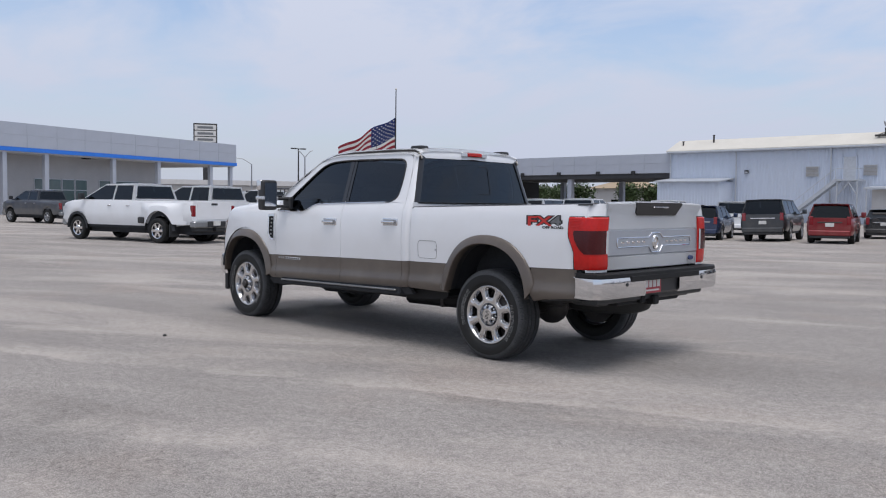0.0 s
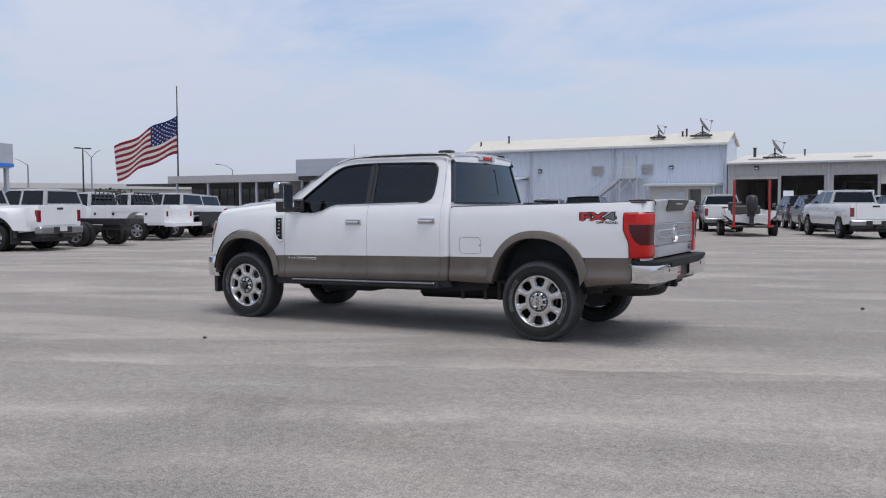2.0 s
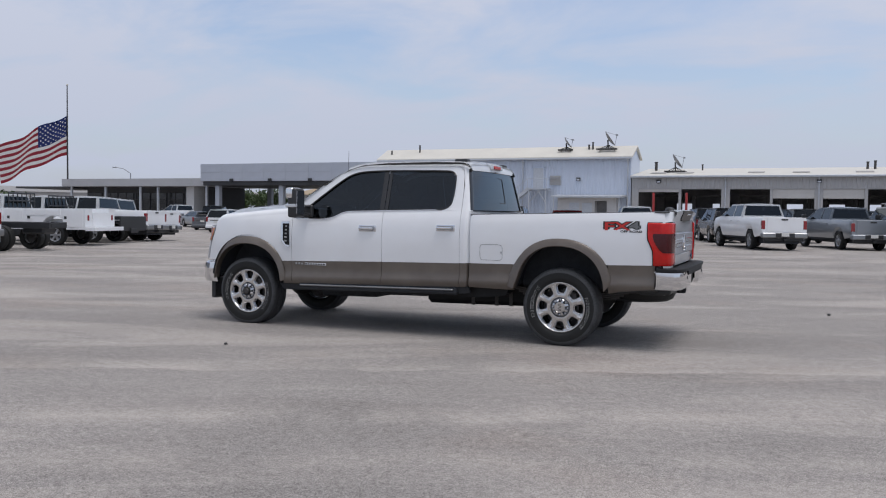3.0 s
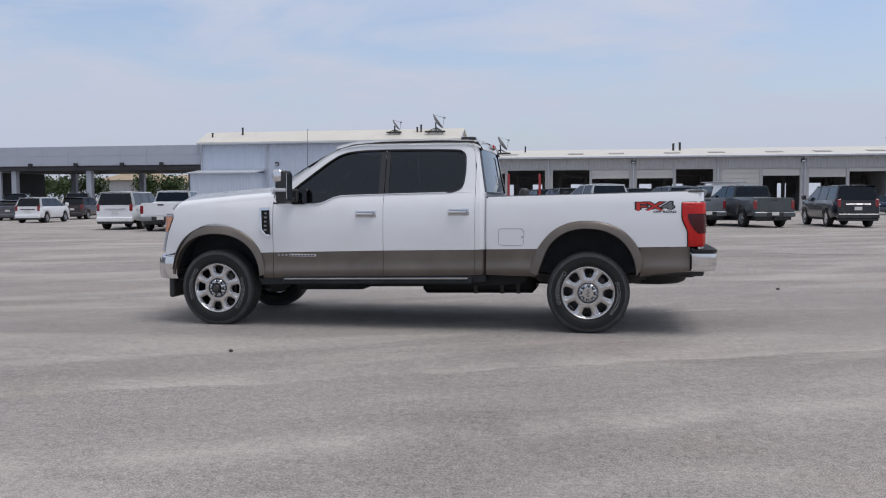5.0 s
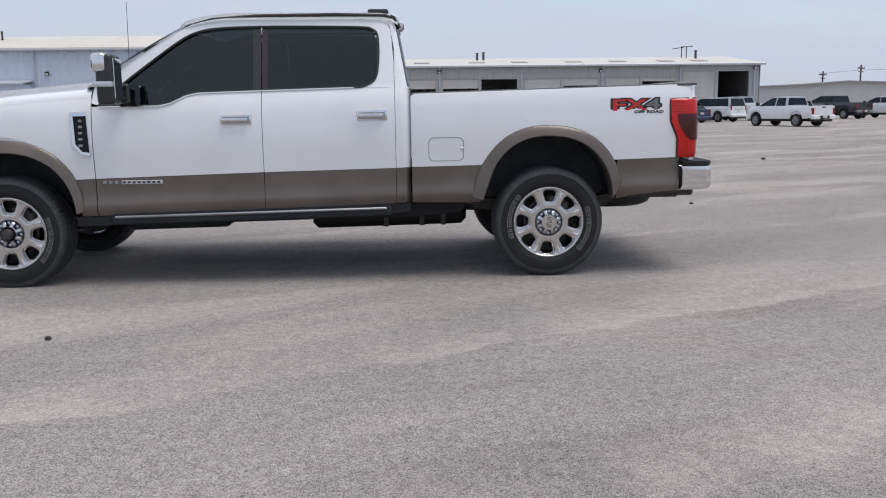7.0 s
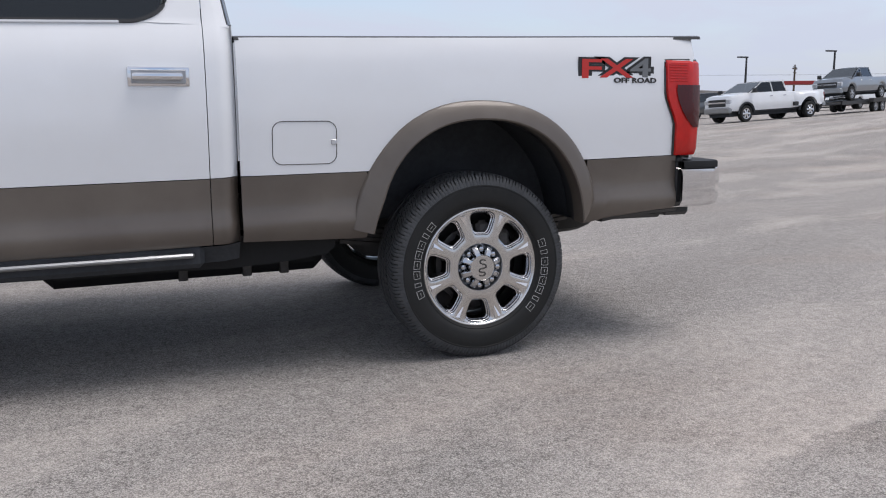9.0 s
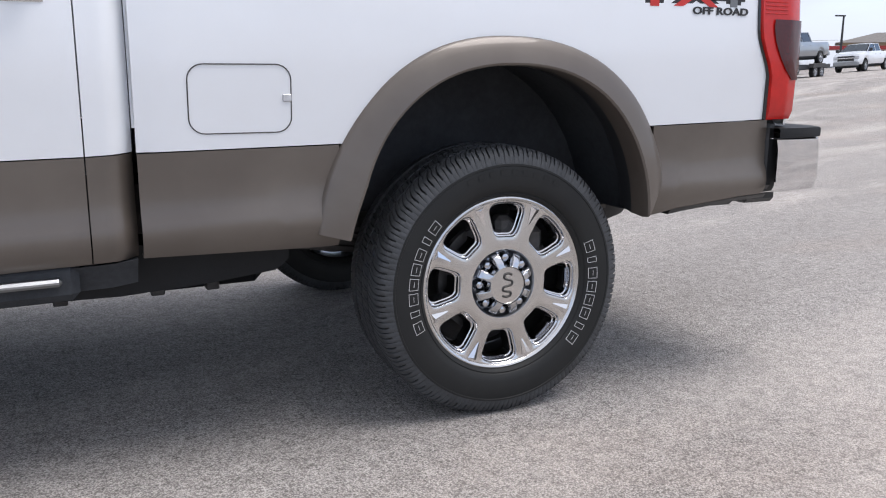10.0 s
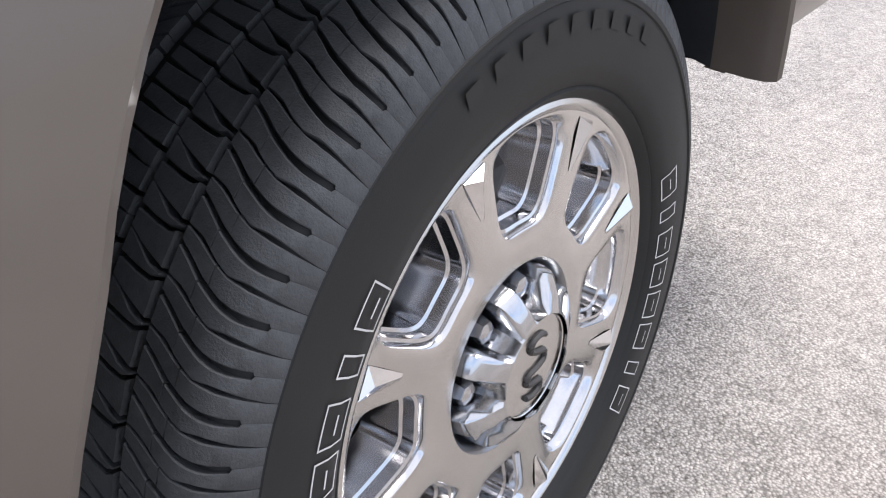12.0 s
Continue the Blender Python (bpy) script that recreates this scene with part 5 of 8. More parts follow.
def service_body(T, label_mat, x0, x1, hw, z0, z1):
    """A white utility body with side doors and a low rear."""
    arch_line = [(0.52 * math.cos(math.pi * k / 10), z0 + 0.52 * math.sin(math.pi * k / 10)) for k in range(10, -1, -1)]
    outline = [(x0, z0)] + arch_line + [(x1, z0), (x1, z1), (x0, z1)]
    for sd in (1, -1):
        bm = bmesh.new()
        add_prism(bm, outline, lambda x, z: (x, sd * hw, z), lambda x, z: (x, sd * (hw - 0.45), z))
        part("utility_body", bm, label_mat, T, smooth=0)
    part("bed_floor", boxes(((x0, -hw + 0.45, z0 + 0.1), (x1, hw - 0.45, z0 + 0.4))), label_mat, T, smooth=0)
    part("rear_gate", boxes(((x0 - 0.02, -hw + 0.5, z0 + 0.1), (x0 + 0.04, hw - 0.5, z1 - 0.15))), label_mat, T, smooth=0)
    for sd in (1, -1):
        for a, b, q0, q1 in ((0.03, 0.27, 0.1, 0.94), (0.30, 0.72, 0.66, 0.94), (0.76, 0.97, 0.1, 0.94)):
            w = x1 - x0
            d = part("body_door", boxes(((x0 + a * w, sd * hw - 0.012, z0 + q0 * (z1 - z0)), (x0 + b * w, sd * hw + 0.014, z0 + q1 * (z1 - z0))), bevel=0.006), label_mat, T)
            part("latch", boxes(((x0 + b * w - 0.16, sd * (hw + 0.012) - 0.008, (z0 + z1) / 2), (x0 + b * w - 0.06, sd * (hw + 0.012) + 0.012, (z0 + z1) / 2 + 0.1))), M_BLACK, d, smooth=0)
    part("rear_step", boxes(((x0 - 0.4, -hw, z0 - 0.05), (x0, hw, z0 + 0.1)), bevel=0.01), label_mat, T)
    for sd in (1, -1):
        part("taillight", boxes(((x0 - 0.02, sd * (hw - 0.2) - 0.05, z0 + 0.35), (x0 + 0.01, sd * (hw - 0.2) + 0.05, z0 + 0.55))), M_TAIL, T, smooth=0)


def headache_rack(T, x, hw, z0, z1):
    bm = bmesh.new()
    for k in range(7):
        y = -hw + 2 * hw * k / 6
        add_tube(bm, [(x, y, z0), (x, y, z1)], 0.022, 5)
    for z in (z0, (z0 + z1) / 2, z1):
        add_tube(bm, [(x, -hw, z), (x, hw, z)], 0.03, 5)
    part("headache_rack", bm, M_BLACK, T)


P_WHITE = paint("fleet_white", (0.77, 0.79, 0.81))
P_SILVER = paint("silver_paint", (0.25, 0.275, 0.305), 0.3, 0.6)
P_CHARCOAL = paint("charcoal_paint", (0.045, 0.05, 0.056), 0.3, 0.4)
P_BLACK = paint("black_paint", (0.012, 0.014, 0.018), 0.25, 0.2)
P_GREY = paint("grey_paint", (0.09, 0.10, 0.115), 0.3, 0.4)
P_NAVY = paint("navy_paint", (0.012, 0.03, 0.09), 0.25, 0.3)
P_RED = paint("red_paint", (0.22, 0.012, 0.016), 0.28, 0.3)
P_INKBLUE = paint("ink_blue_paint", (0.012, 0.017, 0.028), 0.25, 0.3)
P_PLUM = paint("plum_black_paint", (0.022, 0.014, 0.018), 0.25, 0.3)
P_STEEL = paint("dark_grey_paint", (0.06, 0.075, 0.085), 0.3, 0.4)

# row facing left, seen from its left side and tail
R = 194
vehicle("long_pickup", P_WHITE, (-21.7, 8.86), R, "white crew-cab pickup with dual rear wheels", dual=True, rim=M_CHROME)
ch = vehicle("long_pickup", P_WHITE, (-22.1, 12.0), R, "white crew-cab chassis truck with a bare rear frame", rear="frame", dual=True, chrome=False)
part("frame_rail", boxes(((-1.5, -0.5, 0.75), (1.3, -0.38, 0.95)), bevel=0.01), M_BLACK, ch)
part("frame_rail", boxes(((-1.5, 0.38, 0.75), (1.3, 0.5, 0.95)), bevel=0.01), M_BLACK, ch)
part("cross_member", boxes(((-1.5, -0.37, 0.77), (-1.4, 0.37, 0.93)), ((-0.2, -0.37, 0.77), (0.0, 0.37, 0.93))), M_BLACK, ch, smooth=0)
part("tank", boxes(((-1.2, -0.36, 0.55), (-0.4, 0.36, 0.80)), bevel=0.06), M_BLACK, ch)
part("filler_box", boxes(((0.5, 0.5, 0.85), (1.2, 0.95, 1.15)), bevel=0.05), M_BLACK, ch)
sv = vehicle("work_truck", P_WHITE, (-24.2, 16.2), R, "white single-cab service truck with a boxed utility body", rear="frame", chrome=False)
service_body(sv, P_WHITE, -1.3, 2.1, 1.03, 0.62, 1.42)
headache_rack(sv, 2.05, 0.8, 1.4, 2.0)
fl = vehicle("work_truck", P_WHITE, (-25.35, 19.15), R, "white single-cab truck with a black flatbed and rack", rear="frame", chrome=False)
part("flatbed", boxes(((-1.3, -1.05, 0.98), (2.1, 1.05, 1.12)), bevel=0.01), M_BLACK, fl)
part("rear_sill", boxes(((-1.36, -1.05, 0.5), (-1.305, 1.05, 1.11)), bevel=0.01), M_BLACK, fl)
part("hitch_plate", boxes(((-1.42, -0.3, 0.42), (-1.365, 0.3, 0.62)), bevel=0.01), M_BLACK, fl)
headache_rack(fl, 2.0, 0.9, 1.1, 1.95)
for x, y in ((-26.4, 21.75), (-27.4, 23.9), (-30.5, 26.2)):
    vehicle("heavy_pickup", P_WHITE, (x, y), R, "white crew-cab pickup with bright bumpers and red lamps")
vehicle("pickup", P_GREY, (-45.7, 14.2), 192, "dark grey pickup before the showroom")
vehicle("large_suv", P_WHITE, (-33.5, 13.6), 186, "white suv parked behind the white pickups")
vehicle("small_suv", P_WHITE, (-35.4, 40.2), 100, "white small suv seen from behind", chrome=False)
vehicle("small_suv", P_PLUM, (-38.1, 48.8), 103, "dark plum small suv with red lamps", chrome=False)
vehicle("sedan", P_SILVER, (-45.5, 51.0), 150, "silver sedan before the canopy")
vehicle("large_suv", P_BLACK, (-42.0, 55.0), 120, "black suv before the canopy")
vehicle("large_suv", P_BLACK, (-46.5, 53.5), 120, "black suv before the canopy")
vehicle("pickup", P_WHITE, (-52.0, 57.0), 160, "white pickup before the low office")
vehicle("sedan", P_GREY, (-41.2, 45.8), 112, "dark grey sedan before the canopy", chrome=False)
# angled row facing the buildings
H = 106
vehicle("large_suv", P_WHITE, (-23.4, 30.6), 101, "white suv with dark windows in the angled row")
vehicle("pickup", P_WHITE, (-20.15, 29.0), 103, "white pickup with a bright tailgate in the angled row")
vehicle("small_suv", P_NAVY, (-14.3, 31.6), H, "navy blue small suv with chrome trim")
vehicle("large_suv", P_CHARCOAL, (-11.4, 32.15), H - 3, "charcoal suv with tinted windows and chrome strip")
vehicle("small_suv", P_RED, (-7.95, 30.3), H - 1, "dark red small suv with red lamps", chrome=False)
vehicle("small_suv", P_RED, (-12.0, 53.0), H, "dark red small suv far by the porch")
vehicle("large_suv", P_WHITE, (-17.0, 40.5), H, "white suv in the second row")
vehicle("pickup", P_WHITE, (-18.9, 35.5), H, "white pickup in the second row")
vehicle("small_suv", P_SILVER, (-13.6, 45.5), H, "silver small suv in the second row")
vehicle("sedan", P_BLACK, (-8.6, 39.0), H, "black sedan in the second row")
vehicle("pickup", P_WHITE, (-5.9, 37.2), H, "white pickup behind the boat")
vehicle("large_suv", P_BLACK, (-1.6, 40.0), H, "black suv in the angled row")
vehicle("large_suv", P_CHARCOAL, (-3.2, 45.5), H, "charcoal suv in the second row")
vehicle("heavy_pickup", P_WHITE, (1.0, 31.0), H + 8, "white crew-cab pickup with chrome bumpers in the angled row")
vehicle("large_suv", P_STEEL, (2.2, 43.0), H, "dark grey suv in the second row")
vehicle("pickup", P_SILVER, (4.6, 33.6), H + 7, "silver crew-cab pickup with lettered tailgate", rim=M_GALV, chrome=False)
vehicle("pickup", P_STEEL, (7.4, 32.2), H, "dark blue-grey pickup in the angled row", chrome=False)
vehicle("large_suv", P_INKBLUE, (11.2, 32.6), 94, "dark blue-black suv with bright side trim and chrome strip", rim=M_CHROME)
van = vehicle("van", P_WHITE, (7.6, 44.5), H, "white work van with a ladder rack")
bm = bmesh.new()
for y in (-0.7, -0.3, 0.3, 0.7):
    add_tube(bm, [(-1.0, y, 2.25), (2.2, y, 2.25)], 0.03, 5)
for x in (-0.8, 0.3, 1.4):
    add_tube(bm, [(x, -0.8, 2.08), (x, -0.8, 2.22), (x, 0.8, 2.22), (x, 0.8, 2.08)], 0.03, 5)
part("ladder_rack", bm, M_GALV, van)
vehicle("pickup", P_WHITE, (0.9, 49.0), H, "white pickup before the bays")
vehicle("large_suv", P_SILVER, (5.3, 51.0), H, "silver suv before the bays")
vehicle("sedan", P_NAVY, (21.8, 58.5), H, "navy blue sedan before the bays", chrome=False)
vehicle("large_suv", P_WHITE, (24.9, 60.0), 118, "white suv before the closed bay")
vehicle("heavy_pickup", P_WHITE, (29.3, 64.5), 118, "white pickup by the workshop's end")
vehicle("large_suv", P_GREY, (20.0, 66.0), 118, "grey suv before the bays")
vehicle("small_pickup", P_WHITE, (23.3, 43.4), 110, "white small crew-cab pickup alone on the lot", chrome=False, rim=M_GALV)
vehicle("small_suv", P_WHITE, (31.8, 62.0), 112, "white small suv in the far row")
vehicle("heavy_pickup", P_BLACK, (38.3, 66.0), 112, "black pickup in the far row")
vehicle("pickup", P_SILVER, (35.0, 67.5), 112, "silver pickup in the far row")
vehicle("pickup", P_WHITE, (43.5, 66.5), 112, "white pickup in the far row")
vehicle("large_suv", P_STEEL, (48.5, 66.0), 112, "grey suv in the far row")
vehicle("pickup", P_WHITE, (52.5, 62.0), 112, "white pickup in the far row")
vehicle("large_suv", P_CHARCOAL, (40.0, 52.0), 200, "dark suv beyond the towing pickup")
vehicle("sedan", P_WHITE, (49.5, 50.0), 200, "white sedan beyond the trailer", chrome=False)
vehicle("pickup", P_WHITE, (53.0, 43.0), 200, "white pickup beyond the trailer")
vehicle("large_suv", P_WHITE, (50.5, 47.0), 200, "white suv beyond the trailer")
vehicle("large_suv", P_SILVER, (60.0, 40.0), 200, "silver suv beyond the trailer")
# pickup with a car trailer, nose towards the camera's side
vehicle("long_pickup", P_WHITE, (31.8, 33.8), 188, "white crew-cab pickup with dual rear wheels towing a trailer", dual=True, rim=M_CHROME)


def trailer(place, heading, length, label):
    t = thing("car_trailer", Matrix.Translation((*place, ground_z(*place))) @ Matrix.Rotation(radians(heading), 4, "Z") @ Matrix.Rotation(-math.atan2(ground_z(place[0] + 4 * math.cos(radians(heading)), place[1] + 4 * math.sin(radians(heading))) - ground_z(*place), 4), 4, "Y"), label, "trailer")
    part("deck", boxes(((-1.6, -0.95, 0.62), (length - 1.6, 0.95, 0.7)), bevel=0.01), M_STEEL, t)
    part("side_rail", boxes(((-1.7, -1.02, 0.55), (length - 1.6, -0.94, 0.75)), ((-1.7, 0.94, 0.55), (length - 1.6, 1.02, 0.75))), M_BLACK, t, smooth=0)
    bm = bmesh.new()
    for sd in (-1, 1):
        add_tube(bm, [(length - 1.6, sd * 0.9, 0.62), (length - 0.2, 0, 0.55)], 0.06, 6)
    part("tongue", bm, M_BLACK, t)
    for x in (0.0, 0.85):
        for sd in (-1, 1):
            add_wheel(t, x, sd * 1.14, 0.36, sd)
    for sd in (-1, 1):
        bm = bmesh.new()
        add_prism(bm, [(-0.45, 0.6), (-0.35, 0.82), (1.2, 0.82), (1.3, 0.6)], lambda x, z: (x, sd * 1.02, z), lambda x, z: (x, sd * 1.3, z))
        part("fender", bm, M_STEEL, t, smooth=0)
    part("ramp", boxes(((-2.6, -0.9, 0.5), (-1.65, -0.5, 0.56)), ((-2.6, 0.5, 0.5), (-1.65, 0.9, 0.56))), M_BLACK, t, smooth=0)
    return t


trailer((38.75, 36.0), 200, 6.0, "black tandem-axle car trailer with deck ramps")
vehicle("old_pickup", P_SILVER, (39.2, 36.15), 200, "silver extended-cab pickup carried on a trailer", z=0.7, rim=M_GALV)

# boat on a trailer with red guide posts
BT = thing("boat", Matrix.Translation((-3.8, 32.2, 0)) @ Matrix.Rotation(radians(H), 4, "Z"), "white bass boat with a dark red stripe on its trailer", "boat")
rows = []
for k in range(12):
    x = -1.6 + 5.6 * k / 11
    f = max(0, (k - 5) / 6)
    w = 1.05 * (1 - f ** 2 * 0.93)
    keel, gun = 0.55 + 0.35 * f ** 2, 1.12 + 0.12 * f
    rows.append([(x, -w, gun), (x, -w * 0.97, gun - 0.22), (x, -w * 0.7, keel + 0.12), (x, 0, keel), (x, w * 0.7, keel + 0.12), (x, w * 0.97, gun - 0.22), (x, w, gun), (x, w * 0.82, gun + 0.03), (x, w * 0.75, gun - 0.18), (x, -w * 0.75, gun - 0.18), (x, -w * 0.82, gun + 0.03)])
bm = bmesh.new()
vr = add_grid(bm, rows, closed=True)
bm.faces.new(vr[0])
bm.faces.new(vr[-1][::-1])
part("hull", bm, P_WHITE, BT)
part("seat", boxes(((0.2, -0.6, 0.95), (0.7, 0.6, 1.35)), bevel=0.06), M_SEAT, BT)
part("console", boxes(((1.2, 0.1, 0.95), (1.6, 0.7, 1.5)), bevel=0.05), M_BLACK, BT)
bm = bmesh.new()
cowl = [(0.10, 0.98), (0.19, 1.06), (0.23, 1.2), (0.25, 1.45), (0.235, 1.66), (0.18, 1.76), (0.08, 1.80)]
add_grid(bm, [[(-1.98 + w * 1.25 * math.cos(q * math.pi / 8), w * math.sin(q * math.pi / 8), z) for q in range(16)] for w, z in cowl], closed=True)
add_prism(bm, [(-2.08, 0.42), (-1.78, 0.42), (-1.74, 1.04), (-2.1, 1.04)], lambda x, z: (x, -0.08, z), lambda x, z: (x, 0.08, z))
add_box(bm, (-1.82, -0.16, 0.88), (-1.6, 0.16, 1.2), 0.03)
add_box(bm, (-2.3, -0.13, 0.55), (-1.74, 0.13, 0.58), 0.01)
part("outboard_motor", bm, M_BLACK, BT, "black outboard motor")
BTR = thing("boat_trailer", BT.matrix_basis.copy(), "black boat trailer with two tall red guide posts", "trailer")
bm = bmesh.new()
for sd in (-1, 1):
    add_tube(bm, [(-1.9, sd * 0.8, 0.45), (2.6, sd * 0.8, 0.45), (4.8, 0, 0.45)], 0.06, 6)
for x in (-1.9, 0, 2):
    add_tube(bm, [(x, -0.9, 0.45), (x, 0.9, 0.45)], 0.06, 6)
add_tube(bm, [(4.8, 0, 0.45), (4.8, 0, 0.0)], 0.05, 6)
part("frame", bm, M_BLACK, BTR)
me = finish("guide_post", boxes(((-0.05, -0.05, 0.4), (0.05, 0.05, 2.45)), bevel=0.015), M_RUSTED, 35)
for sd in (-1, 1):
    o = new("guide_post", me)
    o.parent, o.location = BTR, (-1.9, sd * 0.72, 0)
    part("post_arm", boxes(((-1.95, sd * 0.72 - 0.1, 0.4), (-1.85, sd * 0.72 + 0.1, 0.5))), M_BLACK, BTR, smooth=0)
    for x in (-0.3, 0.5):
        add_wheel(BTR, x, sd * 1.12, 0.33, sd)
    part("fender", boxes(((-0.75, sd * 1.12 - 0.15, 0.68), (0.95, sd * 1.12 + 0.15, 0.74)), bevel=0.02), M_BLACK, BTR)
    part("taillight", boxes(((-2.0, sd * 0.75 - 0.1, 0.42), (-1.94, sd * 0.75 + 0.1, 0.52))), M_RED, BTR, smooth=0)

# ---- the white and bronze crew-cab pickup in the middle of the lot ----
# nose towards -x, its left flank near y = 0, its middle at y = CY
CY = 1.012
HERO = thing("pickup_truck", pose(-2, CY, 0), "white crew-cab pickup with bronze lower panels and chrome wheels", "pickup truck")
HINV = HERO.matrix_basis.inverted()


def hpart(name, bm, mat, parent=None, label="", smooth=35):
    """A part of the pickup, modelled in world places."""
    if parent is None:
        bmesh.ops.transform(bm, matrix=HINV, verts=bm.verts)
        return part(name, bm, mat, HERO, label, smooth)
    bmesh.ops.transform(bm, matrix=HINV, verts=bm.verts)
    return part(name, bm, mat, parent, label, smooth)


def mirrored(bm):
    """The same shape on the far flank, as a bmesh of its own."""
    b2 = bm.copy()
    for v in b2.verts:
        v.co.y = 2 * CY - v.co.y
    bmesh.ops.reverse_faces(b2, faces=b2.faces)
    return b2


def both(name, bm, mat, label="", smooth=35):
    b2 = mirrored(bm)
    a = hpart(name, bm, mat, None, label, smooth)
    hpart(name, b2, mat, None, label, smooth)
    return a


PROFILE = [(0.46, 0.10), (0.52, 0.075), (0.57, 0.035), (0.60, 0.006), (0.625, -0.009), (0.655, -0.012), (0.682, -0.007), (0.71, 0.004), (0.76, 0.008), (0.83, 0.006), (0.88, 0.004), (0.95, 0.0), (1.08, -0.006), (1.2, -0.002), (1.3, 0.006), (1.38, 0.021), (1.43, 0.045), (1.48, 0.065), (1.98, 0.215)]


def plan(x):
    return 0.105 * max(0, (-3.85 - x) / 0.85) ** 2 + 0.03 * max(0, (x - 0.8) / 0.35) ** 2


RAKE = 0.0215


def side(x, z):
    """The flank's y; its profile leans with the pickup's nose-down stance."""
    return 0.005 + plan(x) + lerp(PROFILE, z - RAKE * (x + 1))


STRIPE = [(-3.55, 0.803), (-3.37, 0.809), (-2.155, 0.838), (-1.17, 0.854), (-1.055, 0.859), (-0.53, 0.866), (0.525, 0.892), (0.98, 0.902), (1.1, 0.905)]


def stripe(x):
    return lerp(STRIPE, x)


def arch(x, xc, hw, z0, top, n=2.25):
    """Height of an arch at x, or a low value outside it."""
    u = abs(x - xc) / hw
    return z0 + (top - z0) * (1 - u ** n) ** (1 / n) if u < 1 else -1.0


ARCHES = ((-0.02, 0.54, 0.56, 1.118, 0.499, 1.076, 0.592, 1.162), (-4.042, 0.54, 0.51, 1.052, 0.512, 1.006, 0.572, 1.102))


def cut(x):
    """The lower edge that the wheel arches leave."""
    return max(arch(x, a[0], a[1] * (0.93 if a[0] > -1 and x < a[0] else 1.0), a[2], a[3]) for a in ARCHES)


ROCKER = [(-4.7, 0.50), (-3.4, 0.512), (-2.16, 0.538), (-1.17, 0.568), (-1.065, 0.572), (-1.05, 0.594), (-0.6, 0.582), (0.5, 0.588), (0.58, 0.602), (0.64, 0.617), (0.886, 0.645), (1.2, 0.655)]


def stations(x0, x1, step=0.06):
    s = {x0, x1}
    n = max(2, int((x1 - x0) / step))
    s |= {x0 + (x1 - x0) * k / n for k in range(n + 1)}
    for a in ARCHES:
        s |= {a[0] + a[1] * math.cos(math.pi * k / 40) for k in range(41)}
        s |= {a[0] - a[1] - 0.001, a[0] + a[1] + 0.001}
    return sorted(q for q in s if x0 <= q <= x1)


def skin(xs, lo, hi, zs=(), lip=0.03, warp=None, bend=None):
    """A body panel over columns xs between two edge lines, its rim turned in by lip."""
    rows = []
    for x in xs:
        a, b = lo(x), hi(x)
        zz = [a + (b - a) * k / 9 for k in range(10)]
        for z in [q + RAKE * (x + 1) for q in zs]:
            if a + 0.01 < z < b - 0.01:
                k = min(range(1, 9), key=lambda i: abs(zz[i] - z))
                zz[k] = z
        zz.sort()
        col = []
        for z in zz:
            xw = warp(x, z) if warp else x
            col.append(Vector((xw, side(xw, z) + (bend(x) if bend else 0.0), z)))
        first, last = col[0] + Vector((0, lip, 0.003)), col[-1] + Vector((0, lip, -0.003))
        rows.append([first] + col + [last])
    e0 = [p + Vector((0.002, lip, 0)) for p in rows[0]]
    e1 = [p + Vector((-0.002, lip, 0)) for p in rows[-1]]
    bm = bmesh.new()
    add_grid(bm, [e0] + rows + [e1])
    return bm


BELT = [(-3.39, 1.335), (-2.9, 1.337), (-2.82, 1.352), (-2.7, 1.41), (-2.62, 1.427), (-2.14, 1.44), (-1.47, 1.456), (-1.165, 1.456)]
# doors
DOORS = (("front_door", -3.382, -2.1530), ("rear_door", -2.1490, -1.1685))
door_obs = {}
for sd in (0, 1):
    for nm, a, b in DOORS:
        bm = skin(stations(a, b), lambda x: stripe(x) + 0.0016, lambda x: lerp(BELT, x))
        d = hpart(nm, mirrored(bm) if sd else bm, M_WHITE, None, "white door with bronze lower panel")
        door_obs[nm, sd] = d
        bm = skin(stations(a, b), lambda x: lerp(ROCKER, x) + 0.02, lambda x: stripe(x) - 0.0016, zs=(0.655, 0.682, 0.71))
        hpart("lower_panel", mirrored(bm) if sd else bm, M_TAN, d, "bronze lower panel")
# sill below the doors
bm = skin(stations(-3.56, -1.06), lambda x: lerp(ROCKER, x) - 0.06, lambda x: lerp(ROCKER, x) + 0.014, lip=0.05)
both("sill", bm, M_LINER, "black sill")
# cab's rear corner, lower part
def cab_bend(x):
    """The cab's back edge rolls inwards towards the gap."""
    return 0.055 * max(0.0, (x + 1.118) / 0.064) ** 2


bm = skin(stations(-1.165, -1.054, 0.012), lambda x: stripe(x) + 0.0016, lambda x: 1.45, bend=cab_bend)
both("cab_corner", bm, M_WHITE)
bm = skin(stations(-1.165, -1.054, 0.012), lambda x: lerp(ROCKER, min(x, -1.07)) + 0.02, lambda x: stripe(x) - 0.0016, zs=(0.655, 0.682, 0.71), bend=cab_bend)
both("corner_panel", bm, M_TAN)


# front wing: its front edge leans along the headlamp
def nose_edge(z):
    return lerp([(0.6, -4.72), (0.8, -4.715), (1.01, -4.66), (1.2, -4.58), (1.25, -4.60), (1.4, -4.62)], z)


def wing_warp(x, z):
    if x < -4.45:
        return -4.45 + (nose_edge(z) + 4.45) * (-4.45 - x) / 0.25
    return x


HOOD = [(-4.72, 1.27), (-4.66, 1.335), (-4.55, 1.372), (-4.3, 1.395), (-4.1, 1.412), (-3.8, 1.44), (-3.44, 1.468)]


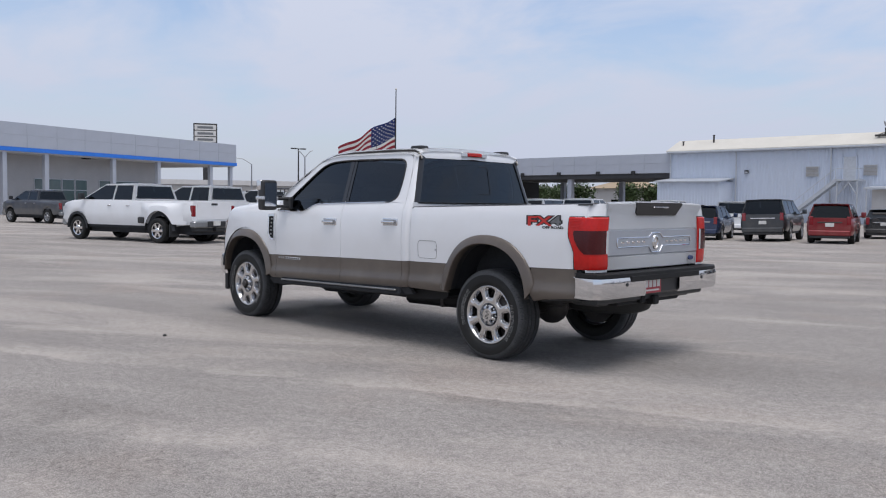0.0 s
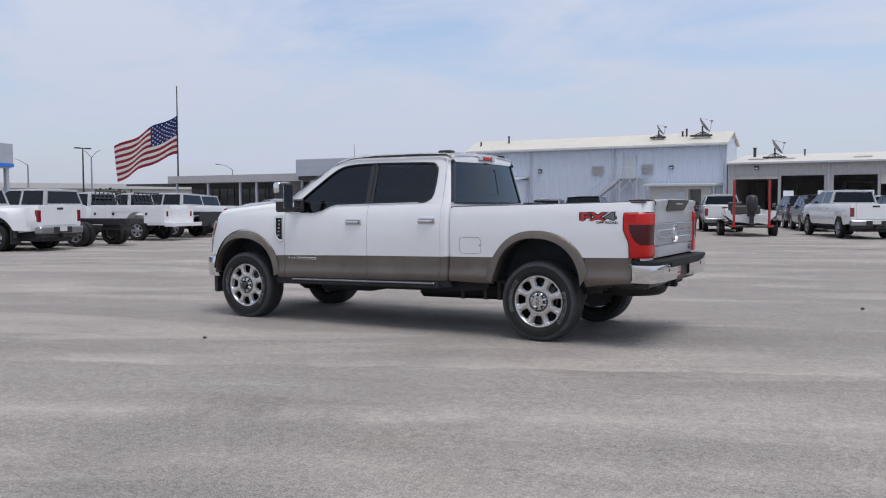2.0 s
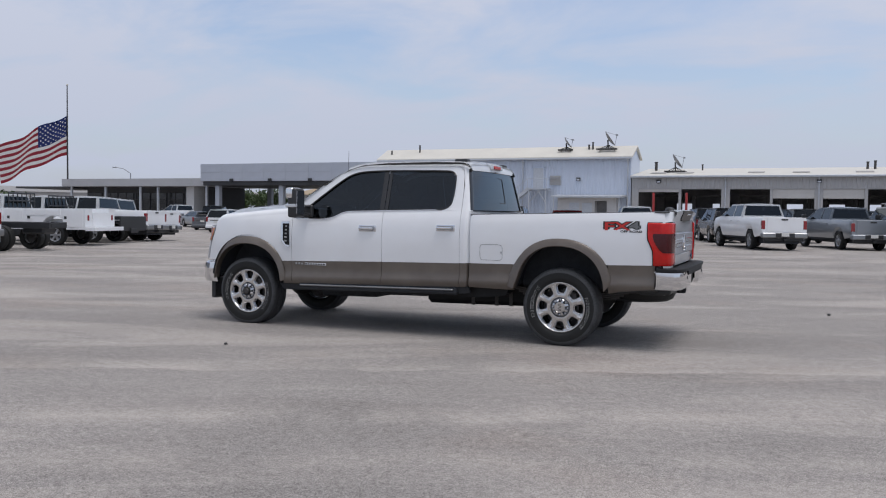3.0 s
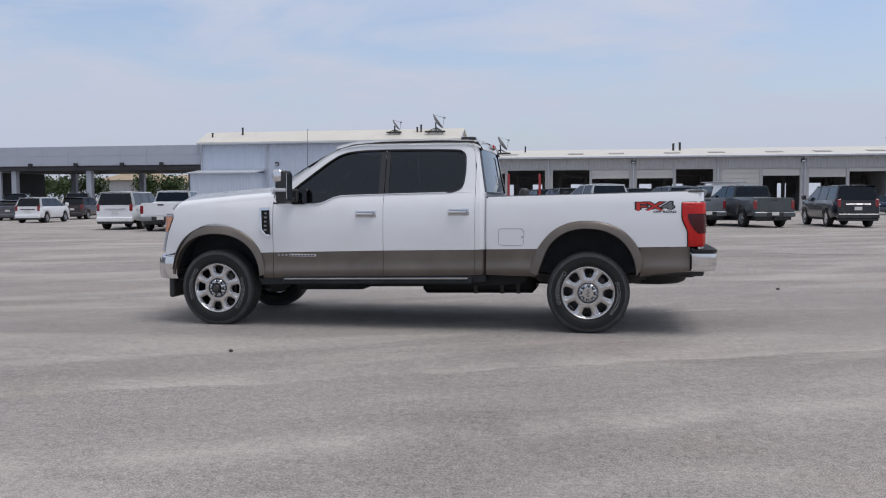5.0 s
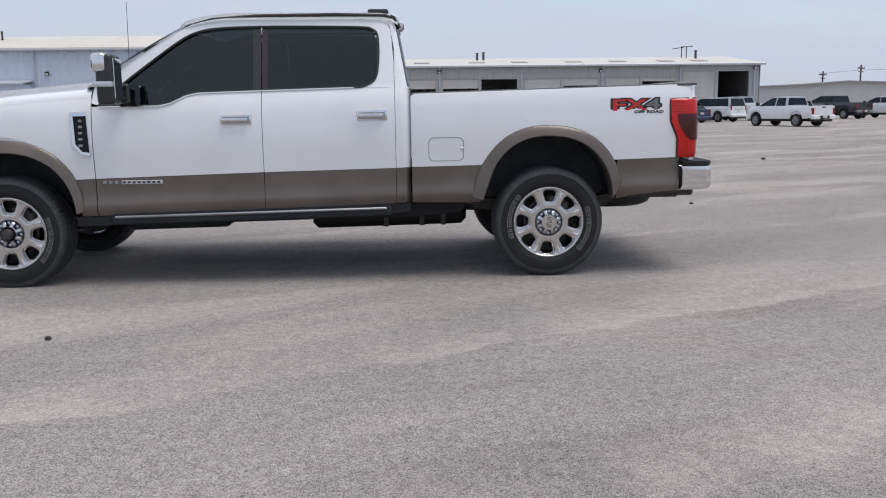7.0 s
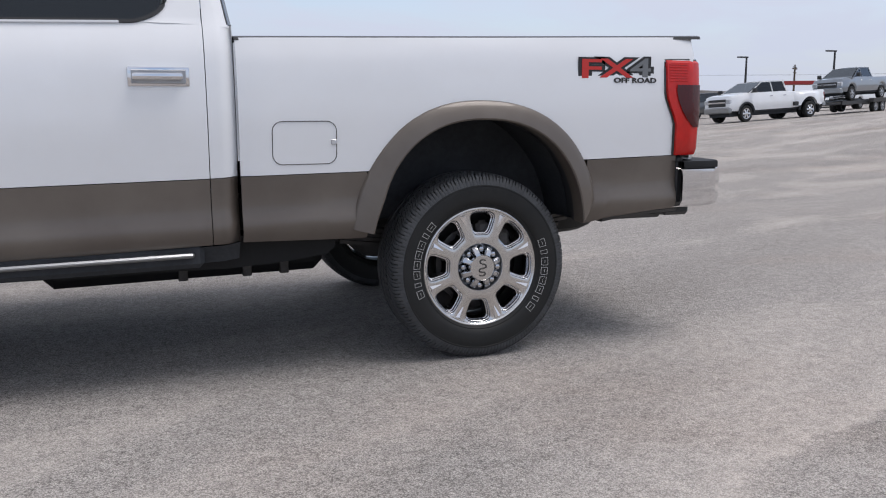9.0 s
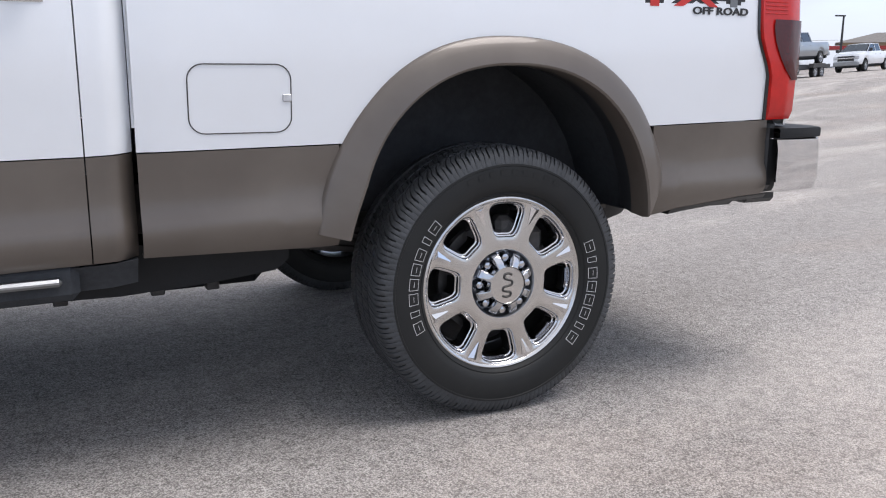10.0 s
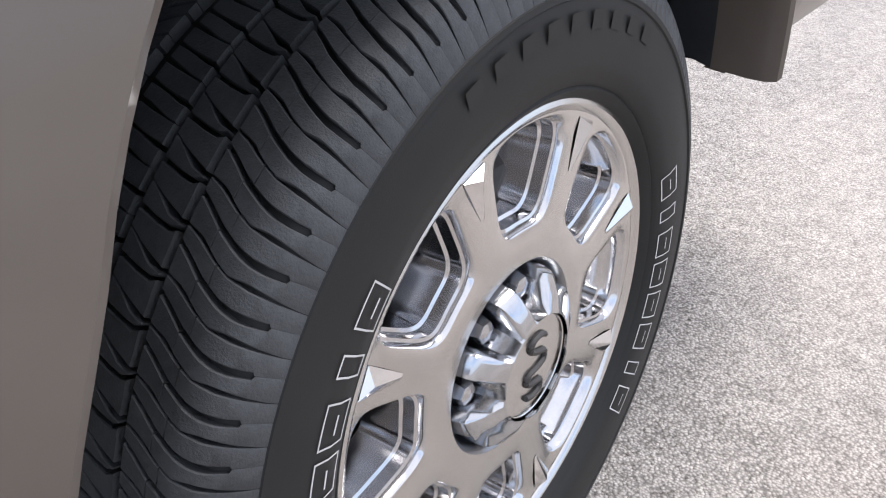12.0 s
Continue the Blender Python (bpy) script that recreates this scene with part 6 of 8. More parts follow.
def wing_top(x):
    return lerp(HOOD, x) - 0.075


bm = skin([x for x in stations(-4.70, -3.388) if x <= -3.388], lambda x: max(stripe(x) + 0.0016 if x > -4.06 else 0.79, cut(x)), wing_top, warp=wing_warp)
both("front_wing", bm, M_WHITE)
bm = bmesh.new()
rows = []
for x in stations(-4.68, -3.388):
    z0 = wing_top(x)
    xw = wing_warp(x, z0)
    y0, zt = side(xw, z0), lerp(HOOD, x)
    rows.append([Vector((xw, y0 + dy, z0 + (zt - z0) * f)) for dy, f in ((0, 0), (0.006, 0.3), (0.022, 0.58), (0.05, 0.82), (0.09, 0.96), (0.13, 1.0), (0.15, 0.9))])
add_grid(bm, rows)
both("wing_top", bm, M_WHITE)
bm = skin(stations(-3.545, -3.388, 0.03), lambda x: max(lerp(ROCKER, x) + 0.02, cut(x)), lambda x: stripe(x) - 0.0016, zs=(0.655, 0.682, 0.71))
both("wing_panel", bm, M_TAN)
# bonnet with a raised middle
bm = bmesh.new()
rows = []
for k in range(25):
    x = -4.70 + 1.27 * k / 24
    zt = lerp(HOOD, x) - 0.012
    row = []
    for q in range(-12, 13):
        u = q / 12
        y = CY + u * (CY - 0.005 - plan(x) - 0.155)
        lift = 0.072 * (1 - abs(u) ** 2.6) + 0.022 * (1 / (1 + math.exp((abs(u) - 0.62) * 26)))
        fall = 0.05 * max(0, (-4.5 - x) / 0.2) ** 2 * (1 - u * u)
        row.append((x - 0.16 * (1 - u * u) * max(0, (-4.1 - x) / 0.6), y, zt + lift * min(1, (x + 4.78) / 0.3) - fall))
    rows.append(row)
add_grid(bm, rows)
bmesh.ops.solidify(bm, geom=bm.faces[:], thickness=0.03)
hpart("bonnet", bm, M_WHITE)
bm = bmesh.new()
add_grid(bm, [[(x, CY + u * 0.9, z - 0.05 * u * u) for u in (-1, -0.5, 0, 0.5, 1)] for x, z in ((-3.66, 1.47), (-3.4, 1.5))])
bmesh.ops.solidify(bm, geom=bm.faces[:], thickness=0.04)
hpart("cowl", bm, M_BLACK)

# load bed flank
BEDTOP = [(-1.05, 1.404), (0.05, 1.429), (1.13, 1.457)]
bm = skin(stations(-1.047, 1.085), lambda x: max(stripe(x) + 0.0016, cut(x)), lambda x: lerp(BEDTOP, x), zs=(1.3,), bend=lambda x: 0.014 * max(0.0, (-1.02 - x) / 0.027) ** 2)
bed_l = both("bed_side", bm, M_WHITE)
both("bed_front", boxes(((-1.052, 0.05, 0.92), (-1.042, 0.098, 1.385))), M_WHITE, smooth=0)
for a, b in ((-1.047, -0.528), (0.517, 1.0)):
    bm = skin(stations(a, b, 0.03), lambda x: max(lerp(ROCKER, x), cut(x)), lambda x: stripe(x) - 0.0016, zs=(0.655, 0.682, 0.71))
    both("bed_panel", bm, M_TAN)
bm = bmesh.new()
pl = [(1.08, side(1.08, 1.1)), (1.115, 0.045), (1.138, 0.085), (1.147, 0.14), (1.149, 0.24)]
add_grid(bm, [[(x, y + (lerp(PROFILE, z) - lerp(PROFILE, 1.1)) * 0.9, z) for z in (0.88, 1.0, 1.1, 1.2, 1.3, 1.38, 1.44, 1.462)] for x, y in pl])
both("bed_corner", bm, M_WHITE)
# rail caps, bed walls and floor
bm = bmesh.new()
rows = []
for k in range(12):
    x = -1.05 + 2.18 * k / 11
    z = lerp(BEDTOP, x)
    rows.append([(x, 0.045, z - 0.010), (x, 0.05, z + 0.003), (x, 0.075, z + 0.009), (x, 0.14, z + 0.008), (x, 0.15, z - 0.02)])
add_grid(bm, rows)
both("rail_cap", bm, M_BLACK, "black bed rail cap")
both("bed_wall", boxes(((-1.03, 0.11, 1.15), (1.09, 0.15, 1.4)), ((-1.03, 0.151, 1.14), (1.09, 0.45, 1.17))), M_BLACK, smooth=0)
hpart("bed_floor", boxes(((-1.03, 0.44, 0.88), (1.09, 2 * CY - 0.44, 0.93)), ((-1.04, 0.1, 0.82), (-1.0, 2 * CY - 0.1, 1.4)), ((-1.0, 0.44, 0.931), (1.09, 0.46, 1.139)), ((-1.0, 2 * CY - 0.46, 0.931), (1.09, 2 * CY - 0.44, 1.139))), M_BLACK, smooth=0)

# wheel-arch flares, liners
for xc, hw0, zc, tp, hi_, ti, ho, to in ARCHES:
    bm = bmesh.new()
    rows, lip = [], []
    N = 44
    for k in range(N + 1):
        a = math.pi * (0.02 + 0.96 * k / N)
        c, s = math.cos(a), math.sin(a)
        pw = 2 / 2.25
        ux, uz = math.copysign(abs(c) ** pw, c), math.copysign(abs(s) ** pw, s)
        # the rear arch leans in on its front side
        f_out = 1 - 0.075 * min(1.0, max(0.0, uz) / 0.7) if c < 0 and xc > -1 else 1.0
        f_in = 1 - 0.075 * min(1.0, max(0.0, uz) / 0.35) if c < 0 and xc > -1 else 1.0
        ends = max(0.0, 1 - min(k, N - k) / 4.0) ** 2
        p_out = Vector((xc + ho * ux * f_out, 0, zc + (to - zc) * uz))
        p_in = Vector((xc + hi_ * ux * f_in, 0, zc + (ti - zc) * uz))
        # only the hind end of the rear flare is rounded off
        round_ = ends * (1.0 if xc > -1 and c > 0 else 0.2)
        p_out = p_out.lerp(p_in, 0.32 * round_)
        p_out.z += 0.075 * round_
        row = []
        for f, dy in ((0.0, 0.004), (0.05, -0.012), (0.12, -0.018), (0.4, -0.030), (0.72, -0.041), (0.9, -0.046), (0.97, -0.042), (1.0, -0.026)):
            p = p_out.lerp(p_in, f)
            row.append(Vector((p.x, side(xc, 0.9 if p.z < 0.9 else p.z) + plan(p.x) * 0.8 - plan(xc) + dy, p.z)))
        row.append(Vector((p_in.x, row[-1].y + 0.022, p_in.z)))
        row.append(Vector((p_in.x, row[-1].y + 0.05, p_in.z + 0.004)))
        lip.append([row[-1], Vector((p_in.x, row[-1].y + 0.004, p_in.z + 0.005)), Vector((p_in.x, 0.12, p_in.z + 0.012 * ends + 0.01))])
        rows.append(row)
    add_grid(bm, rows)
    both("wheel_flare", bm, M_TAN, "bronze wheel-arch flare")
    bm = bmesh.new()
    add_grid(bm, lip)
    both("flare_lip", bm, M_BLACK, "black inner lip of the arch")
    bm = bmesh.new()
    rows = []
    for k in range(25):
        a = math.pi * (-0.08 + 1.16 * k / 24)
        rows.append([(xc + 0.53 * math.cos(a), y, 0.56 + 0.56 * max(0.09, math.sin(a))) for y in (0.0, 0.12, 0.25, 0.42)])
    vr = add_grid(bm, rows)
    bm.faces.new([r[-1] for r in vr])
    both("wheel_liner", bm, M_LINER)

# greenhouse flank: frame between pane edge and roof rail
INNER = [(-3.33, 1.345), (-3.16, 1.50), (-2.95, 1.665), (-2.76, 1.805), (-2.63, 1.872), (-2.46, 1.902), (-2.15, 1.912), (-1.75, 1.910), (-1.40, 1.903), (-1.325, 1.885), (-1.288, 1.84), (-1.282, 1.70), (-1.296, 1.56), (-1.325, 1.50), (-1.40, 1.462), (-1.47, 1.456)]
OUTER = [(-3.385, 1.36), (-3.345, 1.512), (-3.13, 1.665), (-2.90, 1.815), (-2.72, 1.920), (-2.50, 1.965), (-2.15, 1.974), (-1.75, 1.972), (-1.38, 1.962), (-1.26, 1.945), (-1.195, 1.89), (-1.174, 1.70), (-1.170, 1.56), (-1.170, 1.50), (-1.170, 1.47), (-1.170, 1.452)]


def on_side(p, d=0.0):
    return Vector((p[0], side(max(p[0], -3.5), p[1]) + d, p[1]))


inn = [on_side(p) for p in smooth_line([(x, z, 0) for x, z in INNER], 4)]
out = [on_side(p) for p in smooth_line([(x, z, 0) for x, z in OUTER], 4)]
split = min(range(len(inn)), key=lambda i: abs(inn[i].x + 2.15) + (0 if inn[i].z > 1.8 else 9))
for sd in (0, 1):
    for nm, rng in (("front_door", range(0, split + 1)), ("rear_door", range(split, len(inn)))):
        bm = bmesh.new()
        add_grid(bm, [[inn[i] + Vector((0, 0.03, 0)), inn[i], inn[i].lerp(out[i], 0.5) + Vector((0, -0.004, 0)), out[i], out[i] + Vector((0, 0.02, 0))] for i in rng])
        hpart("window_frame", mirrored(bm) if sd else bm, M_WHITE, door_obs[nm, sd])
    # dark trim round the whole opening
    line = [p + Vector((0, -0.002, 0)) for p in inn]
    low = [on_side((x, lerp(BELT, x) + 0.004), -0.002) for x in np.linspace(-1.47, -3.33, 40)]
    bm = bmesh.new()
    add_tube(bm, line + low, 0.009, 5)
    hpart("window_trim", mirrored(bm) if sd else bm, M_TRIM)
    bm = bmesh.new()
    add_tube(bm, [p + Vector((0, -0.006, -0.006)) for p in low], 0.006, 5)
    hpart("belt_moulding", mirrored(bm) if sd else bm, M_CHROME, None, "thin chrome belt line")
    # panes and the dark pillar between them
    up = [(p.x, p.z) for p in inn]
    xs_u, zs_u = zip(*sorted(up[: next(i for i, q in enumerate(up) if q[0] > -1.30)]))

    def pane(x0, x1, nm, d):
        bm = bmesh.new()
        rows = []
        for k in range(25):
            x = x0 + (x1 - x0) * k / 24
            zb_ = lerp(BELT, x) if x < -1.47 else float(np.interp(x, [-1.47, -1.40, -1.325, -1.296, -1.284], [1.456, 1.462, 1.50, 1.56, 1.70]))
            zt_ = float(np.interp(x, xs_u, zs_u)) if x < -1.32 else float(np.interp(x, [-1.325, -1.288, -1.283], [1.885, 1.84, 1.72]))
            rows.append([on_side((x, zb_ + (max(zt_, zb_ + 0.004) - zb_) * q / 6), 0.014) for q in range(7)])
        add_grid(bm, rows)
        return hpart(nm, mirrored(bm) if sd else bm, M_GLASS, d, "dark tinted window")

    pane(-3.17, -2.205, "window", door_obs["front_door", sd])
    pane(-2.115, -1.285, "window", door_obs["rear_door", sd])
    bm = bmesh.new()
    add_grid(bm, [[on_side((x, z), 0.008) for x in (-2.215, -2.17, -2.155)] for z in np.linspace(1.44, 1.915, 8)])
    hpart("pillar", mirrored(bm) if sd else bm, M_TRIM)
    bm = bmesh.new()
    add_grid(bm, [[on_side((x, z), 0.008) for x in (-2.147, -2.13, -2.105)] for z in np.linspace(1.44, 1.915, 8)])
    hpart("pillar", mirrored(bm) if sd else bm, M_TRIM)
    # dark sail by the mirror
    bm = bmesh.new()
    ring = [on_side(p, -0.004) for p in ((-3.345, 1.345), (-3.15, 1.342), (-3.15, 1.495), (-3.24, 1.42))]
    add_prism(bm, [(p.x, p.z) for p in ring], lambda x, z: on_side((x, z), -0.004), lambda x, z: on_side((x, z), 0.03))
    hpart("sail", mirrored(bm) if sd else bm, M_BLACK)

# cab's back corner above the belt, back wall, rear glass
bm = bmesh.new()
rows = []
for z in np.linspace(1.445, 1.965, 12):
    xe = -1.052 - 0.09 * (z - 1.445) / 0.52
    y0 = side(-1.1, z)
    rows.append([(-1.166, y0, z), (xe - 0.062, y0, z), (xe - 0.04, y0 + 0.007, z), (xe - 0.015, y0 + 0.028, z), (xe, y0 + 0.06, z), (xe - 0.004, y0 + 0.085, z)])
add_grid(bm, rows)
both("cab_pillar", bm, M_WHITE)
bm = bmesh.new()
rows = []
for z in np.linspace(1.456, 1.962, 10):
    xe = -1.052 - 0.09 * (z - 1.445) / 0.52
    y0 = side(-1.1, z)
    rows.append([(xe - 0.017, y0 + 0.026, z), (xe - 0.012, y0 + 0.028, z), (xe + 0.0035, y0 + 0.058, z), (xe + 0.002, y0 + 0.092, z), (xe - 0.006, y0 + 0.094, z)])
add_grid(bm, rows)
both("corner_strip", bm, M_TRIM, "black strip beside the rear window")
bm = bmesh.new()
rows = []
for z in (0.86, 1.2, 1.43, 1.455):
    rows.append([(-1.055, y, z) for y in np.linspace(0.06, 2 * CY - 0.06, 9)])
add_grid(bm, rows)
hpart("cab_back", bm, M_WHITE)


def glass_x(z, u):
    return -1.05 - 0.09 * (z - 1.445) / 0.52 - 0.012 + 0.03 * (1 - u * u)


bm = bmesh.new()
rows = []
for z in np.linspace(1.452, 1.915, 8):
    h = CY - (side(-1.1, z) + 0.07)
    rows.append([(glass_x(z, u), CY + u * h, z) for u in np.linspace(-1, 1, 15)])
add_grid(bm, rows)
rear_glass = hpart("rear_window", bm, M_GLASS, None, "dark tinted rear window")
bm = bmesh.new()
loop = [Vector((glass_x(z, u) + 0.003, CY + u * 0.82, z)) for u, z in ((0.1, 1.852), (0.24, 1.852), (0.27, 1.83), (0.27, 1.56), (0.26, 1.548), (0.04, 1.548))]
add_tube(bm, loop, 0.004, 5)
hpart("slider_frame", bm, M_TRIM, rear_glass)
bm = bmesh.new()
loop = [Vector((glass_x(z, u) + 0.002, CY + u * (CY - (side(-1.1, z) + 0.07)), z)) for u, z in ((-1, 1.45), (-1, 1.7), (-1, 1.918), (0, 1.918), (1, 1.918), (1, 1.7), (1, 1.45), (0, 1.45), (-1, 1.45))]
add_tube(bm, loop, 0.01, 5)
hpart("rear_window_seal", bm, M_TRIM)

# roof
bm = bmesh.new()
rows = []
for k in range(25):
    x = -2.80 + 1.668 * k / 24
    fr = max(0, (-2.35 - x) / 0.45)
    bk = max(0, (x + 1.26) / 0.13)
    row = []
    for u in np.linspace(-1, 1, 25):
        a = abs(u)
        half_w = CY - 0.198
        z = 2.048 - 0.03 * a ** 2 - 0.055 * max(0, (a - 0.85) / 0.15) ** 2 - 0.085 * fr ** 2 * (0.75 + 0.25 * a) - 0.045 * bk ** 2
        xx = x - 0.06 * (1 - u * u) * fr + (0.02 * (1 - u * u) * bk)
        row.append((max(xx, -2.71 - 0.15 * (1 - u * u)) if x < -2.7 else xx, CY + u * half_w, z))
    rows.append(row)
add_grid(bm, rows)
bmesh.ops.solidify(bm, geom=bm.faces[:], thickness=0.02)
hpart("roof", bm, M_WHITE)
bm = bmesh.new()
add_grid(bm, [[(glass_x(z, u) + dx, CY + u * (CY - 0.232), z + 0.006 * (1 - u * u)) for u in np.linspace(-1, 1, 11)] for z, dx in ((1.912, 0.006), (1.95, 0.012), (1.985, 0.002), (2.0, -0.03))])
hpart("roof_edge", bm, M_WHITE)
bm = bmesh.new()
add_tube(bm, [(-3.02, 0.165, 1.735), (-2.86, 0.20, 1.82), (-2.70, 0.223, 1.918), (-2.52, 0.232, 1.969), (-2.2, 0.236, 1.993), (-1.6, 0.236, 2.0), (-1.22, 0.236, 1.99), (-1.15, 0.24, 1.955), (-1.118, 0.245, 1.90)], 0.014, 6)
both("roof_ditch", bm, M_TRIM, "black roof channel strip")
hpart("stop_lamp", boxes(((-1.11, CY - 0.11, 1.955), (-1.075, CY + 0.11, 1.995)), bevel=0.008), M_RED, None, "red high stop lamp")
for y in (CY - 0.2, CY + 0.115):
    hpart("lamp_housing", boxes(((-1.115, y, 1.95), (-1.085, y + 0.085, 1.995)), bevel=0.006), M_LENS)
for y in (0.36, 2 * CY - 0.36):
    bm = bmesh.new()
    add_box(bm, (-1.36, y - 0.06, 2.0), (-1.20, y + 0.06, 2.05), 0.02, 2)
    hpart("roof_pod", bm, M_BLACK, None, "low black pod on the roof")
# windscreen
bm = bmesh.new()
rows = []
for t in np.linspace(0, 1, 8):
    rows.append([((-3.42 - 0.17 * (1 - u * u)) * (1 - t) + (-2.72 - 0.15 * (1 - u * u)) * t, CY + u * (0.925 * (1 - t) + 0.80 * t), 1.475 * (1 - t) + (1.925 + 0.03 * (1 - u * u)) * t + 0.02 * math.sin(math.pi * t)) for u in np.linspace(-1, 1, 13)])
add_grid(bm, rows)
hpart("windscreen", bm, M_CARGLASS)
bm = bmesh.new()
add_grid(bm, [[(-3.44, 0.09, 1.46), (-3.34, 0.06, 1.50)], [(-3.10, 0.15, 1.695), (-3.08, 0.12, 1.70)], [(-2.72, 0.225, 1.925), (-2.70, 0.205, 1.935)]])
bmesh.ops.solidify(bm, geom=bm.faces[:], thickness=0.03)
both("a_pillar", bm, M_WHITE)

# inside of the cab
hpart("dashboard", boxes(((-3.35, 0.25, 1.05), (-2.95, 2 * CY - 0.25, 1.38)), bevel=0.06), M_SEAT)
for y in (0.32, 1.2):
    hpart("front_seat", boxes(((-2.62, y, 0.9), (-2.12, y + 0.55, 1.12)), ((-2.26, y, 1.0), (-2.1, y + 0.55, 1.62)), ((-2.22, y + 0.14, 1.64), (-2.12, y + 0.41, 1.84)), bevel=0.06), M_SEAT)
hpart("rear_seat", boxes(((-1.75, 0.3, 0.9), (-1.25, 2 * CY - 0.3, 1.12)), ((-1.3, 0.3, 1.0), (-1.16, 2 * CY - 0.3, 1.6)), bevel=0.06), M_SEAT)
bm = bmesh.new()
ring = [Vector((-2.92 + 0.09 * math.sin(a) * 0.6, 0.6 + 0.19 * math.cos(a), 1.39 + 0.18 * math.sin(a))) for a in (2 * math.pi * k / 24 for k in range(25))]
add_tube(bm, ring, 0.017, 6)
add_tube(bm, [(-2.94, 0.42, 1.39), (-2.94, 0.78, 1.39)], 0.02, 6)
add_tube(bm, [(-2.94, 0.6, 1.39), (-3.2, 0.6, 1.28)], 0.03, 6)
hpart("steering_wheel", bm, M_BLACK)
hpart("cab_floor", boxes(((-3.4, 0.12, 0.72), (-1.07, 2 * CY - 0.12, 0.8)), ((-3.5, 0.15, 0.72), (-3.4, 2 * CY - 0.15, 1.45))), M_BLACK, smooth=0)

# towing mirrors
bm = bmesh.new()
add_box(bm, (-3.21, -0.37, 1.345), (-3.09, -0.17, 1.69), 0.035, 3)
mirror_l = hpart("mirror", bm, M_BLACK, None, "large black towing mirror with chrome cap")
hpart("mirror_cap", (lambda b: (add_box(b, (-3.235, -0.378, 1.565), (-3.13, -0.162, 1.698), 0.035, 3), b)[1])(bmesh.new()), M_CHROME, mirror_l, "chrome cap")
hpart("mirror_lamp", (lambda b: (add_box(b, (-3.228, -0.385, 1.465), (-3.09, -0.16, 1.505), 0.012, 2), b)[1])(bmesh.new()), M_LENS, mirror_l)
hpart("mirror_glass", boxes(((-3.089, -0.35, 1.39), (-3.084, -0.19, 1.66))), M_CHROME, mirror_l, smooth=0)
bm = bmesh.new()
add_box(bm, (-3.2, -0.2, 1.37), (-3.12, 0.06, 1.405), 0.012)
add_box(bm, (-3.2, -0.2, 1.46), (-3.12, 0.06, 1.495), 0.012)
add_box(bm, (-3.24, 0.0, 1.35), (-3.1, 0.06, 1.50), 0.015)
hpart("mirror_arm", bm, M_BLACK, mirror_l)
bm = bmesh.new()
add_box(bm, (-3.21, 2 * CY + 0.17, 1.345), (-3.09, 2 * CY + 0.37, 1.69), 0.035, 3)
mirror_r = hpart("mirror", bm, M_BLACK, None, "large black towing mirror with chrome cap")
bm = bmesh.new()
add_box(bm, (-3.2, 2 * CY - 0.06, 1.37), (-3.12, 2 * CY + 0.2, 1.405), 0.012)
add_box(bm, (-3.2, 2 * CY - 0.06, 1.46), (-3.12, 2 * CY + 0.2, 1.495), 0.012)
hpart("mirror_arm", bm, M_BLACK, mirror_r)

# door handles: bezel, grip, recess
for nm, x0, z0 in (("front_door", -2.452, 1.228), ("rear_door", -1.452, 1.249)):
    for sd in (0, 1):
        y = side(-2, z0)
        bm = bmesh.new()
        add_box(bm, (x0, y - 0.008, z0 - 0.037), (x0 + 0.226, y + 0.01, z0 + 0.037), 0.006, 2)
        hd = hpart("handle_bezel", mirrored(bm) if sd else bm, M_CHROME, door_obs[nm, sd], "chrome handle bezel")
        bm = bmesh.new()
        add_box(bm, (x0 + 0.012, y - 0.010, z0 - 0.028), (x0 + 0.214, y + 0.0, z0 + 0.028), 0.004, 1)
        hpart("handle_recess", mirrored(bm) if sd else bm, M_GALV, door_obs[nm, sd])
        bm = bmesh.new()
        add_box(bm, (x0 + 0.016, y - 0.05, z0 - 0.013), (x0 + 0.20, y - 0.026, z0 + 0.014), 0.010, 2)
        add_box(bm, (x0 + 0.02, y - 0.04, z0 - 0.01), (x0 + 0.04, y, z0 + 0.01), 0.003)
        add_box(bm, (x0 + 0.178, y - 0.04, z0 - 0.01), (x0 + 0.198, y, z0 + 0.01), 0.003)
        hpart("handle", mirrored(bm) if sd else bm, M_CHROME, door_obs[nm, sd], "chrome handle")

# thin whip aerial on the far wing
bm = bmesh.new()
add_tube(bm, [(-3.62, 1.80, 1.42), (-3.615, 1.795, 1.47)], [0.016, 0.008], 8)
add_tube(bm, [(-3.615, 1.795, 1.46), (-3.60, 1.78, 1.9), (-3.59, 1.77, 2.29)], [0.0035, 0.003, 0.0025], 6)
hpart("aerial", bm, M_BLACK, None, "thin black whip aerial")

# wing vent with chrome surround
bm = bmesh.new()
V1 = [(-3.545, 1.300), (-3.418, 1.304), (-3.402, 0.972), (-3.462, 0.978), (-3.532, 1.050)]
V2 = [(-3.512, 1.268), (-3.420, 1.270), (-3.406, 1.004), (-3.456, 1.010), (-3.502, 1.066)]
rows = [[(x, side(x, z) + 0.004, z) for x, z in V1], [(x, side(x, z) - 0.02, z) for x, z in [(p[0] * 0.7 + q[0] * 0.3, p[1] * 0.7 + q[1] * 0.3) for p, q in zip(V1, V2)]], [(x, side(x, z) - 0.018, z) for x, z in V2], [(x, side(x, z) + 0.002, z) for x, z in V2]]
add_grid(bm, rows, closed=True)
both("vent_surround", bm, M_CHROME, "chrome vent surround")
bm = bmesh.new()
add_prism(bm, V2, lambda x, z: (x, side(x, z) - 0.006, z), lambda x, z: (x, side(x, z) + 0.01, z))
